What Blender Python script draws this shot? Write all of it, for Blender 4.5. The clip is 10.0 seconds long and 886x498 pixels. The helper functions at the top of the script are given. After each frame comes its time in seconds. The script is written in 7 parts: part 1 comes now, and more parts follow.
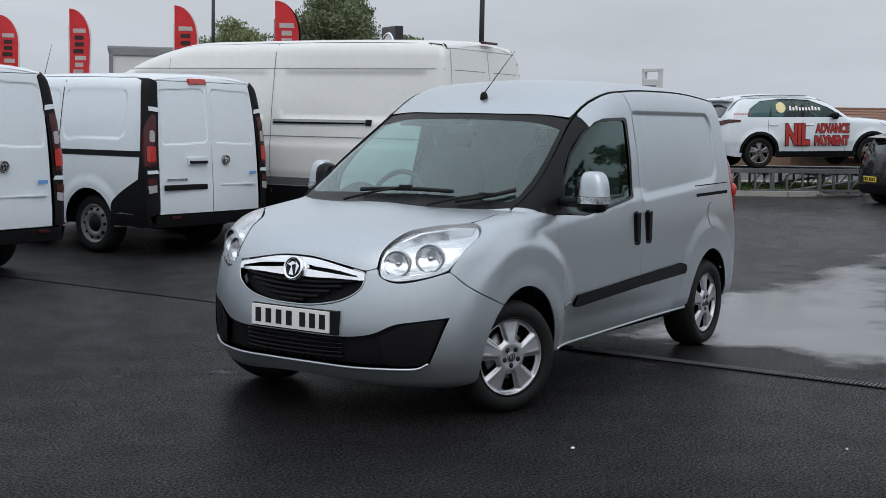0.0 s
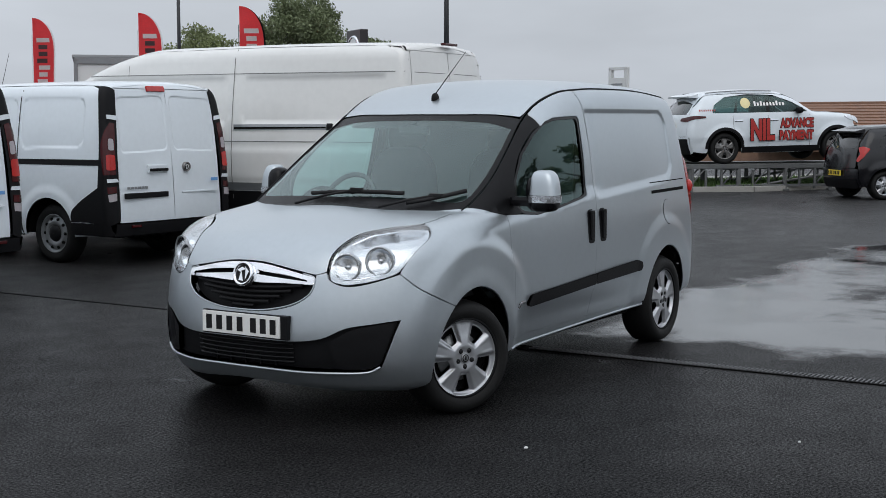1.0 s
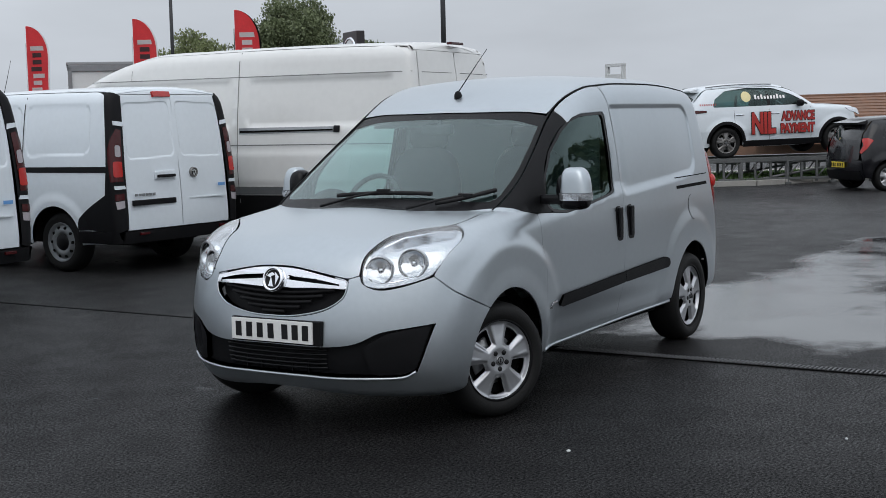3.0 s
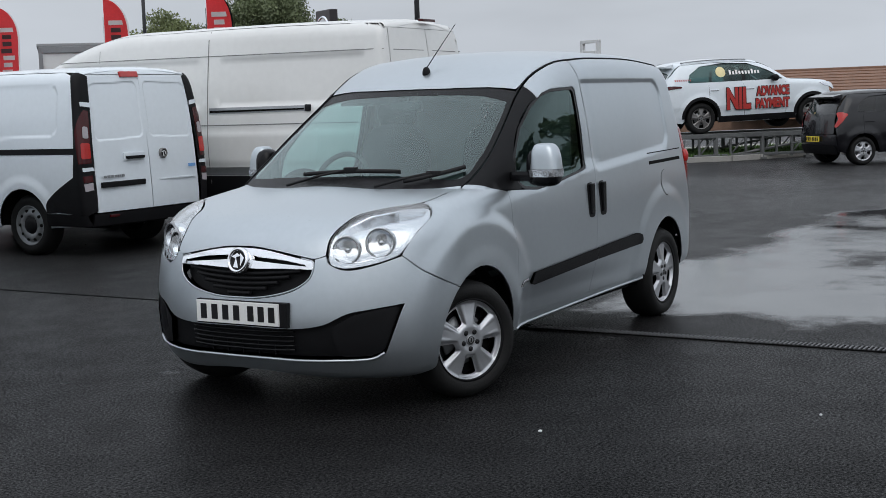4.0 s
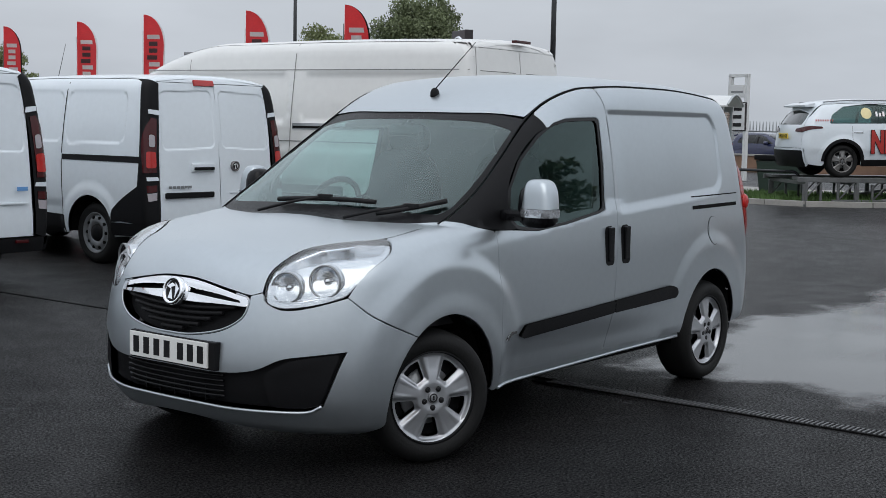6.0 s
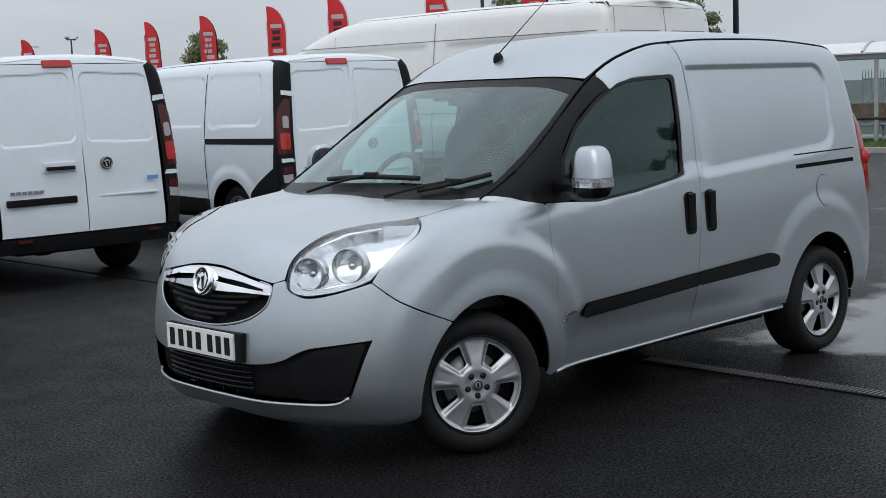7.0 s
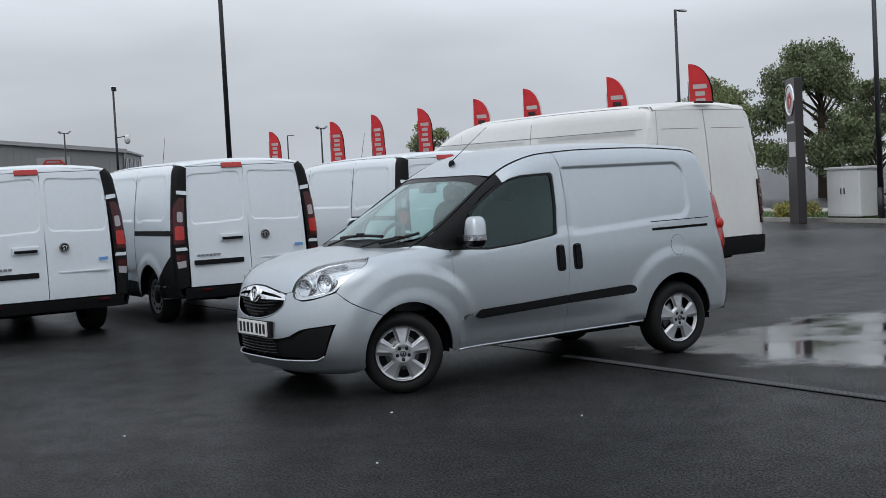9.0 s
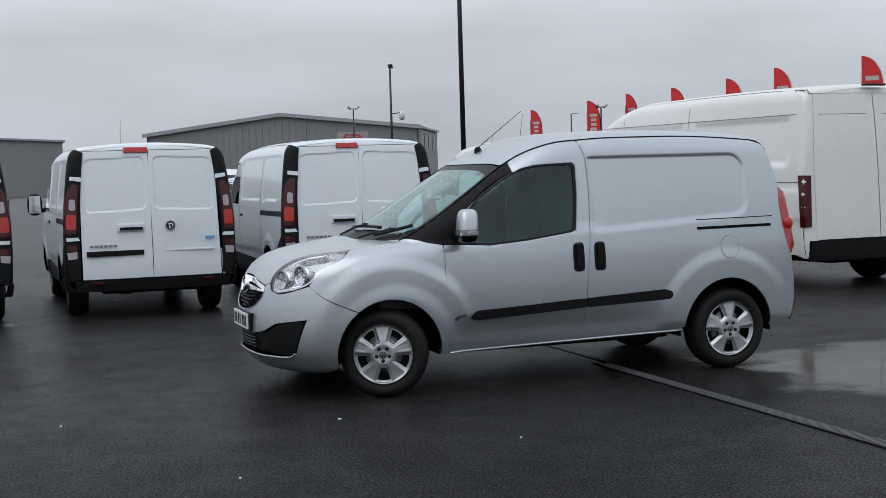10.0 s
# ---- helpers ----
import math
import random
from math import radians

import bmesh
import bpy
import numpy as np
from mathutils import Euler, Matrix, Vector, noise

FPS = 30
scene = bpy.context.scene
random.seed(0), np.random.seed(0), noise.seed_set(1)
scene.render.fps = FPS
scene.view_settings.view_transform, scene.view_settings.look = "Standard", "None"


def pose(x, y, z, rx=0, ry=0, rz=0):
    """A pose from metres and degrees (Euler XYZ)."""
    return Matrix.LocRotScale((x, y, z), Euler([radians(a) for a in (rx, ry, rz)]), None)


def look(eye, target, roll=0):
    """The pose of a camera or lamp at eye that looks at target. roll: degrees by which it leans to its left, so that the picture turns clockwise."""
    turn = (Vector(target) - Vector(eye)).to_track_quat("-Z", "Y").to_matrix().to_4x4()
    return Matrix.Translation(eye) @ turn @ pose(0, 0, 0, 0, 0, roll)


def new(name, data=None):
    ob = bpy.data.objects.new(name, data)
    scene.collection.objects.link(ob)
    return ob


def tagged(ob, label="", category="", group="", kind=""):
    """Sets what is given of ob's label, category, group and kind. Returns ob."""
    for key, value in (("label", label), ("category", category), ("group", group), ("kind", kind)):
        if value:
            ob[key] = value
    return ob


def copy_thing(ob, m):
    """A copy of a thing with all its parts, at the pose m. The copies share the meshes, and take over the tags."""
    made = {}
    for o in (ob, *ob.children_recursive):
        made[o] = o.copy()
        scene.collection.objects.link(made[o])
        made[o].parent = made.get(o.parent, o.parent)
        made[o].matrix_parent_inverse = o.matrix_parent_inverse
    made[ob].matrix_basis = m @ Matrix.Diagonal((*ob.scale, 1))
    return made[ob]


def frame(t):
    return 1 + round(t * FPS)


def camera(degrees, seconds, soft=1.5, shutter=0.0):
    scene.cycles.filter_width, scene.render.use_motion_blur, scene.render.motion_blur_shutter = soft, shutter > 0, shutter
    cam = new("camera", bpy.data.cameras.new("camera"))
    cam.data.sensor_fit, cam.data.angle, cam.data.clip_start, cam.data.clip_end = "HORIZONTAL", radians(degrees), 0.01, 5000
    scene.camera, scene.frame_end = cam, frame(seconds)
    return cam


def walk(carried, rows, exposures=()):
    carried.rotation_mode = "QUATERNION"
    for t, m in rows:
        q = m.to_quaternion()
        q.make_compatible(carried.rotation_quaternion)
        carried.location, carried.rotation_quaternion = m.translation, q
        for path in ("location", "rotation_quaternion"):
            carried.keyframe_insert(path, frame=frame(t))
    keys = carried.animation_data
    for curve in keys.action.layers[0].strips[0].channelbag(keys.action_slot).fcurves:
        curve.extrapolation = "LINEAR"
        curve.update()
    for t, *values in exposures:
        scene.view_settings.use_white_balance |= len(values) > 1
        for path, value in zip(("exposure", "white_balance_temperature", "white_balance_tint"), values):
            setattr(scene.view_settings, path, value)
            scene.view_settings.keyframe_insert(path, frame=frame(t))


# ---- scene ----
cam = camera(37.0, 10.0, 0.62)
PATH = [
    (0, pose(6.138, 4.428, 1.59, 84.319, -1.051, 123.381)),
    (0.5, pose(6.071, 4.511, 1.586, 84.414, -0.161, 122.798)),
    (1, pose(6.05, 4.523, 1.586, 84.427, 0.111, 122.167)),
    (1.5, pose(6.037, 4.511, 1.586, 84.256, 0.746, 122.681)),
    (2, pose(6.028, 4.454, 1.583, 84.556, 0.744, 122.55)),
    (3.3, pose(6.042, 4.245, 1.573, 84.373, 1.578, 121.29)),
    (3.5, pose(6.025, 4.239, 1.569, 84.335, 1.568, 120.794)),
    (4, pose(5.917, 4.258, 1.561, 83.517, 1.855, 120.756)),
    (4.5, pose(5.665, 4.369, 1.583, 85.505, 0.896, 122.525)),
    (5, pose(5.415, 4.416, 1.558, 85.594, 1.301, 122.738)),
    (5.2, pose(5.281, 4.417, 1.561, 85.664, -0.403, 124.838)),
    (6.3, pose(4.48, 4.648, 1.554, 83.41, 0.173, 130.257)),
    (6.5, pose(4.295, 4.693, 1.528, 82.436, 1.697, 133.178)),
    (7, pose(3.902, 4.886, 1.557, 83.296, 2.136, 137.033)),
    (7.2, pose(4.34, 5.407, 1.575, 83.629, 3.431, 135.458)),
    (7.5, pose(5.01, 6.395, 1.581, 85.285, 1.689, 137.682)),
    (8, pose(6.142, 8.231, 1.577, 86.007, 3.439, 140.444)),
    (8.5, pose(6.066, 9.202, 1.56, 86.065, 5.999, 143.266)),
    (9, pose(4.958, 9.44, 1.559, 87.196, 2.993, 147.95)),
    (9.5, pose(3.76, 9.415, 1.553, 86.472, 2.796, 155.171)),
    (10, pose(2.563, 9.7, 1.546, 86.789, 1.721, 161.103)),
]
walk(cam, PATH, [(0, 0.0), (4.2, 0.0), (5.0, -0.2), (5.4, -0.16), (6.4, 0.04), (7.5, 0.04), (8.4, 0.06), (9.2, -0.04), (10, -0.04)])

# ---- sky and light: an overcast day, brighter overhead and behind the camera ----
from mathutils.geometry import delaunay_2d_cdt as cdt

world = bpy.data.worlds.new("overcast_sky")
scene.world = world
world.use_nodes = True
wn, wl = world.node_tree.nodes, world.node_tree.links
wn.clear()
w_out, w_bg = wn.new("ShaderNodeOutputWorld"), wn.new("ShaderNodeBackground")
w_sky = wn.new("ShaderNodeTexSky")
w_sky.sky_type, w_sky.sun_disc = "NISHITA", False
SUN_UP, SUN_TURN = 52, 60
w_sky.sun_elevation, w_sky.sun_rotation = radians(SUN_UP), radians(SUN_TURN)
w_sky.dust_density, w_sky.air_density = 6.0, 1.5
w_co, w_sep = wn.new("ShaderNodeTexCoord"), wn.new("ShaderNodeSeparateXYZ")
w_ramp = wn.new("ShaderNodeValToRGB")
w_map, w_noise = wn.new("ShaderNodeMapping"), wn.new("ShaderNodeTexNoise")
w_map.inputs["Scale"].default_value = (1.0, 1.0, 3.6)
w_noise.inputs["Scale"].default_value, w_noise.inputs["Detail"].default_value = 2.6, 5.0
w_noise.inputs["Roughness"].default_value = 0.48
w_cloud, w_tone = wn.new("ShaderNodeMix"), wn.new("ShaderNodeMix")
w_cloud.data_type = w_tone.data_type = "RGBA"
w_cloud.blend_type = "MULTIPLY"
els = w_ramp.color_ramp.elements
els[0].position, els[0].color = 0.0, (0.575, 0.62, 0.685, 1)
els[1].position, els[1].color = 1.0, (1.18, 1.26, 1.38, 1)
e = els.new(0.105)
e.color = (0.595, 0.64, 0.705, 1)
e = els.new(0.16)
e.color = (0.80, 0.86, 0.94, 1)
e = els.new(0.3)
e.color = (0.84, 0.90, 0.985, 1)
w_shade = wn.new("ShaderNodeMapRange")
w_shade.inputs["From Min"].default_value, w_shade.inputs["From Max"].default_value = 0.33, 0.67
w_shade.inputs["To Min"].default_value, w_shade.inputs["To Max"].default_value = 0.84, 1.12
wl.new(w_co.outputs["Generated"], w_sep.inputs[0])
wl.new(w_sep.outputs["Z"], w_ramp.inputs["Fac"])
wl.new(w_co.outputs["Generated"], w_map.inputs["Vector"])
wl.new(w_map.outputs[0], w_noise.inputs["Vector"])
wl.new(w_noise.outputs["Fac"], w_shade.inputs["Value"])
w_cloud.inputs["Factor"].default_value = 1.0
wl.new(w_ramp.outputs["Color"], w_cloud.inputs["A"])
wl.new(w_shade.outputs[0], w_cloud.inputs["B"])
w_dim = wn.new("ShaderNodeMix")
w_dim.data_type, w_dim.blend_type = "RGBA", "MULTIPLY"
w_dim.inputs["Factor"].default_value = 1.0
w_dim.inputs["B"].default_value = (0.1, 0.1, 0.1, 1)
wl.new(w_sky.outputs[0], w_dim.inputs["A"])
w_tone.inputs["Factor"].default_value = 0.93
wl.new(w_dim.outputs["Result"], w_tone.inputs["A"])
wl.new(w_cloud.outputs["Result"], w_tone.inputs["B"])
wl.new(w_tone.outputs["Result"], w_bg.inputs["Color"])
w_bg.inputs["Strength"].default_value = 1.0
wl.new(w_bg.outputs[0], w_out.inputs[0])

sun = new("sun", bpy.data.lights.new("sun", "SUN"))
sun.data.energy, sun.data.angle, sun.data.color = 0.7, radians(60), (1.0, 0.985, 0.96)
sun.matrix_basis = look((14, 12, 26), (0, 0, 0))

# ---- materials ----
def mat(name, base, rough=0.5, metal=0.0, var=0.1, scale=3.0, bump=0.0, bscale=120.0, coat=0.0, spec=0.5, rvar=0.1, emit=None):
    m = bpy.data.materials.new(name)
    m.use_nodes = True
    nt = m.node_tree
    b = nt.nodes["Principled BSDF"]
    co = nt.nodes.new("ShaderNodeTexCoord")
    n1, n2 = nt.nodes.new("ShaderNodeTexNoise"), nt.nodes.new("ShaderNodeTexNoise")
    n1.inputs["Scale"].default_value, n1.inputs["Detail"].default_value = scale, 4
    n2.inputs["Scale"].default_value, n2.inputs["Detail"].default_value = scale * 14, 3
    mixv = nt.nodes.new("ShaderNodeMath")
    mixv.operation = "ADD"
    nt.links.new(co.outputs["Object"], n1.inputs["Vector"])
    nt.links.new(co.outputs["Object"], n2.inputs["Vector"])
    nt.links.new(n1.outputs["Fac"], mixv.inputs[0])
    nt.links.new(n2.outputs["Fac"], mixv.inputs[1])
    tone = nt.nodes.new("ShaderNodeMapRange")
    tone.inputs["From Min"].default_value, tone.inputs["From Max"].default_value = 0.6, 1.4
    tone.inputs["To Min"].default_value, tone.inputs["To Max"].default_value = 1 - var, 1 + var
    nt.links.new(mixv.outputs[0], tone.inputs["Value"])
    mul = nt.nodes.new("ShaderNodeMix")
    mul.data_type, mul.blend_type = "RGBA", "MULTIPLY"
    mul.inputs["Factor"].default_value = 1
    mul.inputs["A"].default_value = (*base, 1)
    nt.links.new(tone.outputs[0], mul.inputs["B"])
    nt.links.new(mul.outputs["Result"], b.inputs["Base Color"])
    rr = nt.nodes.new("ShaderNodeMapRange")
    rr.inputs["From Min"].default_value, rr.inputs["From Max"].default_value = 0.6, 1.4
    rr.inputs["To Min"].default_value, rr.inputs["To Max"].default_value = max(0.02, rough * (1 - rvar)), min(1, rough * (1 + rvar))
    nt.links.new(mixv.outputs[0], rr.inputs["Value"])
    nt.links.new(rr.outputs[0], b.inputs["Roughness"])
    b.inputs["Metallic"].default_value = metal
    b.inputs["Specular IOR Level"].default_value = spec
    b.inputs["Coat Weight"].default_value, b.inputs["Coat Roughness"].default_value = coat, 0.06
    if bump:
        n3, bp = nt.nodes.new("ShaderNodeTexNoise"), nt.nodes.new("ShaderNodeBump")
        n3.inputs["Scale"].default_value, n3.inputs["Detail"].default_value = bscale, 4
        nt.links.new(co.outputs["Object"], n3.inputs["Vector"])
        bp.inputs["Strength"].default_value, bp.inputs["Distance"].default_value = bump, 0.01
        nt.links.new(n3.outputs["Fac"], bp.inputs["Height"])
        nt.links.new(bp.outputs[0], b.inputs["Normal"])
    if emit:
        b.inputs["Emission Color"].default_value, b.inputs["Emission Strength"].default_value = (*base, 1), emit
    return m


def pane(name, tint, gloss=1.0, least=0.05):
    """Thin glass: tinted view through, with a mirror sheen that grows towards grazing."""
    m = bpy.data.materials.new(name)
    m.use_nodes = True
    nt = m.node_tree
    nt.nodes.clear()
    o, mx = nt.nodes.new("ShaderNodeOutputMaterial"), nt.nodes.new("ShaderNodeMixShader")
    tr, gl, fr = nt.nodes.new("ShaderNodeBsdfTransparent"), nt.nodes.new("ShaderNodeBsdfGlossy"), nt.nodes.new("ShaderNodeLayerWeight")
    tr.inputs["Color"].default_value = (*tint, 1)
    gl.inputs["Color"].default_value, gl.inputs["Roughness"].default_value = (*gloss, 1) if isinstance(gloss, tuple) else (gloss, gloss, gloss, 1), 0.02
    fr.inputs["Blend"].default_value = 0.5
    pw, sc = nt.nodes.new("ShaderNodeMath"), nt.nodes.new("ShaderNodeMapRange")
    pw.operation, pw.inputs[1].default_value = "POWER", 4.0
    sc.inputs["To Min"].default_value = least
    nt.links.new(fr.outputs["Facing"], pw.inputs[0])
    nt.links.new(pw.outputs[0], sc.inputs["Value"])
    nt.links.new(sc.outputs[0], mx.inputs[0])
    nt.links.new(tr.outputs[0], mx.inputs[1])
    nt.links.new(gl.outputs[0], mx.inputs[2])
    nt.links.new(mx.outputs[0], o.inputs[0])
    return m


M_SILVER = mat("silver_paint", (0.46, 0.50, 0.53), 0.315, 0.82, 0.04, 2.0, coat=0.12)
M_SILVER.node_tree.nodes["Principled BSDF"].inputs["Coat Roughness"].default_value = 0.25
M_WHITE = mat("white_paint", (0.655, 0.705, 0.745), 0.32, 0, 0.035, 1.2, coat=0.6)
M_CREAM = mat("white_van_paint", (0.69, 0.69, 0.675), 0.34, 0, 0.04, 0.9, coat=0.5)
M_BLACKPAINT = mat("black_paint", (0.008, 0.008, 0.010), 0.22, 0, 0.2, 2.0, coat=0.4, spec=0.3)
M_GREYPAINT = mat("grey_paint", (0.16, 0.155, 0.15), 0.32, 0.5, 0.06, 2.0, coat=0.7)
M_BLUEPAINT = mat("dark_blue_paint", (0.02, 0.025, 0.07), 0.235, 0.2, 0.1, 2.0, coat=0.7)
M_PLASTIC = mat("black_plastic", (0.008, 0.008, 0.009), 0.5, 0, 0.2, 6.0, bump=0.08, bscale=300, spec=0.12)
M_TRIM = mat("gloss_black_trim", (0.006, 0.006, 0.007), 0.2, 0, 0.15, 5.0, spec=0.2)
M_FRIT = mat("windscreen_frit", (0.006, 0.006, 0.007), 0.35, 0, 0.3, 30.0, bump=0.15, bscale=160, spec=0.14)
M_DARK = mat("dark_underside", (0.006, 0.006, 0.006), 0.85, 0, 0.2, 4.0, spec=0.08)
M_RUBBER = mat("tyre_rubber", (0.009, 0.009, 0.009), 0.65, 0, 0.25, 9.0, bump=0.2, bscale=90, spec=0.2)
M_ALLOY = mat("silver_alloy", (0.46, 0.47, 0.49), 0.32, 0.75, 0.04, 6.0, coat=0.15)
M_STEEL = mat("steel_wheel_grey", (0.26, 0.27, 0.28), 0.4, 0.6, 0.1, 8.0)
M_CHROME = mat("chrome", (0.85, 0.86, 0.88), 0.06, 1.0, 0.03, 5.0)
M_REFLECT = mat("lamp_reflector", (0.58, 0.60, 0.63), 0.05, 1.0, 0.05, 30.0, bump=0.06, bscale=30)
M_LAMPBODY = mat("lamp_housing", (0.66, 0.68, 0.71), 0.12, 0.85, 0.12, 20.0, bump=0.4, bscale=26)
M_RED = mat("red_lens", (0.05, 0.003, 0.004), 0.12, 0, 0.18, 12.0, bump=0.1, bscale=140, coat=0.2, spec=0.3)
M_REDHOT = mat("bright_red_lens", (0.40, 0.012, 0.009), 0.16, 0, 0.2, 12.0, coat=0.25)
M_CLEARLENS = mat("clear_lens", (0.36, 0.33, 0.35), 0.16, 0.0, 0.1, 25.0, bump=0.1, bscale=150)
M_PLATE_W = mat("plate_pale", (0.74, 0.74, 0.72), 0.35, 0, 0.05, 6.0)
M_PLATE_Y = mat("plate_yellow", (0.75, 0.55, 0.05), 0.35, 0, 0.05, 6.0)
M_STICKERPALE = mat("sticker_pale_yellow", (0.72, 0.62, 0.33), 0.4, 0, 0.1, 9.0)
M_INK = mat("dark_ink", (0.012, 0.012, 0.013), 0.5, 0, 0.1, 6.0, spec=0.2)
M_SEAT = mat("seat_fabric", (0.035, 0.036, 0.04), 0.85, 0, 0.2, 12.0, bump=0.2, bscale=350)
M_DASH = mat("dashboard_plastic", (0.03, 0.031, 0.033), 0.6, 0, 0.15, 8.0, bump=0.1, bscale=300)
M_BULK = mat("bulkhead_grey", (0.26, 0.27, 0.27), 0.6, 0, 0.1, 2.0)
M_GLASS = pane("windscreen_glass", (0.56, 0.76, 0.74), (0.86, 1.0, 0.99), 0.09)
M_SIDEGLASS = pane("side_glass", (0.20, 0.32, 0.31), (0.64, 0.82, 0.80), 0.06)
M_DARKGLASS = pane("dark_tinted_glass", (0.10, 0.12, 0.125), 1.0)
M_LENS = pane("headlamp_lens", (0.93, 0.95, 0.96), 1.0)
M_SHELTERGLASS = pane("shelter_glass", (0.78, 0.84, 0.83), 0.9)
M_STICKER = mat("blue_sticker", (0.12, 0.3, 0.6), 0.4, 0, 0.1, 20.0)
M_FLAG = mat("flag_red", (0.76, 0.07, 0.08), 0.7, 0, 0.12, 2.0, bump=0.2, bscale=14)
M_FLAGPALE = mat("flag_letter_pale", (0.8, 0.78, 0.78), 0.7, 0, 0.06, 2.0)
M_FLAGDARK = mat("flag_letter_dark", (0.09, 0.05, 0.055), 0.7, 0, 0.1, 2.0)
M_POLE = mat("dark_post_paint", (0.02, 0.021, 0.024), 0.4, 0.2, 0.15, 2.0)
M_GALV = mat("galvanised_steel", (0.42, 0.44, 0.45), 0.38, 0.7, 0.18, 5.0, bump=0.1, bscale=60)
M_RAMP = mat("weathered_ramp_steel", (0.15, 0.155, 0.155), 0.5, 0.6, 0.25, 5.0, bump=0.1, bscale=60)
M_LETTER_RED = mat("vinyl_red", (0.40, 0.03, 0.025), 0.35, 0, 0.3, 5.0)
M_CLAD = mat("grey_cladding", (0.20, 0.205, 0.205), 0.5, 0.1, 0.08, 0.3)
M_CLADROOF = mat("roof_cladding", (0.30, 0.31, 0.32), 0.5, 0.2, 0.08, 0.2)
M_TILE = mat("brown_roof_tile", (0.17, 0.085, 0.05), 0.7, 0, 0.3, 4.0, bump=0.3, bscale=30)
M_BRICK = mat("brown_brick", (0.20, 0.12, 0.08), 0.8, 0, 0.3, 3.0, bump=0.3, bscale=40)
M_SEAM = mat("door_seam_shade", (0.16, 0.16, 0.155), 0.6, 0, 0.1, 4.0)
M_DRAIN = mat("worn_drain_steel", (0.105, 0.105, 0.11), 0.5, 0.4, 0.5, 20.0)
M_DROP = mat("raindrop", (0.34, 0.41, 0.41), 0.06, 0, 0.05, 5.0)
M_KERB = mat("kerb_concrete", (0.30, 0.29, 0.27), 0.75, 0, 0.2, 3.0, bump=0.3, bscale=40)
M_SOIL = mat("verge_soil", (0.05, 0.07, 0.03), 0.9, 0, 0.4, 2.0, bump=0.5, bscale=30)
M_GRASS = mat("grass_blades", (0.075, 0.14, 0.035), 0.7, 0, 0.4, 0.8)
M_BARK = mat("bark", (0.09, 0.07, 0.05), 0.9, 0, 0.3, 6.0, bump=0.5, bscale=30)
M_LEAF = mat("leaf_dark", (0.135, 0.165, 0.08), 0.6, 0, 0.45, 0.7)
M_LEAF_PALE = mat("leaf_pale", (0.17, 0.20, 0.085), 0.6, 0, 0.4, 0.7)
M_LEAF_BUSH = mat("leaf_yellow", (0.24, 0.22, 0.05), 0.6, 0, 0.4, 1.5)
M_SIGNWHITE = mat("sign_white", (0.62, 0.63, 0.63), 0.5, 0, 0.05, 3.0)
M_SIGNDARK = mat("sign_dark", (0.025, 0.02, 0.022), 0.35, 0, 0.1, 3.0)
M_CABINET = mat("cabinet_white", (0.66, 0.67, 0.67), 0.45, 0, 0.06, 2.0)

# ---- shape tools ----
def smax(a, b, k):
    h = np.maximum(k - np.abs(a - b), 0) / k
    return np.maximum(a, b) + h * h * k / 4


def sstep(a, b, v):
    t = np.clip((v - a) / (b - a), 0, 1)
    return t * t * (3 - 2 * t)


def curve(*knots):
    """A smooth line through (x, y) knots, as a function; straight beyond its ends."""
    xs, ys = np.array(sorted(knots), float).T
    sl = np.diff(ys) / np.diff(xs)
    m = np.concatenate([[sl[0]], (sl[1:] + sl[:-1]) / 2, [sl[-1]]])

    def at(x):
        x = np.asarray(x, float)
        i = np.clip(np.searchsorted(xs, x) - 1, 0, len(xs) - 2)
        h = xs[i + 1] - xs[i]
        t = (x - xs[i]) / h
        c = np.clip(t, 0, 1)
        v = ((1 + 2 * c) * (1 - c) ** 2 * ys[i] + c * (1 - c) ** 2 * h * m[i]
             + c * c * (3 - 2 * c) * ys[i + 1] + c * c * (c - 1) * h * m[i + 1])
        return v + np.where(t < 0, t * h * m[0], 0) + np.where(t > 1, (t - 1) * h * m[-1], 0)
    return at


def rbox(u, v, cu, cv, hu, hv, r):
    """Signed distance to a rounded rectangle."""
    qu, qv = np.abs(u - cu) - hu + r, np.abs(v - cv) - hv + r
    return np.hypot(np.maximum(qu, 0), np.maximum(qv, 0)) + np.minimum(np.maximum(qu, qv), 0) - r


def meet(F, o, d, far=3.0):
    """Where rays from inside the form F leave it: coarse steps, then bisection."""
    o, d = np.broadcast_arrays(np.asarray(o, float), np.asarray(d, float))
    lo, hi = np.zeros(len(o)), np.full(len(o), far)
    found = np.zeros(len(o), bool)
    for t in np.linspace(0, far, 61)[1:]:
        out = (F(o + d * t) > 0) & ~found
        hi[out], lo[out] = t, t - far / 60
        found |= out
    for _ in range(22):
        mid = (lo + hi) / 2
        out = F(o + d * mid[:, None]) > 0
        hi, lo = np.where(out, mid, hi), np.where(out, lo, mid)
    return o + d * hi[:, None]


def grad(F, p, e=0.004):
    g = np.stack([F(p + np.eye(3)[a] * e) - F(p - np.eye(3)[a] * e) for a in range(3)], 1)
    return g / np.maximum(np.linalg.norm(g, axis=1), 1e-9)[:, None]


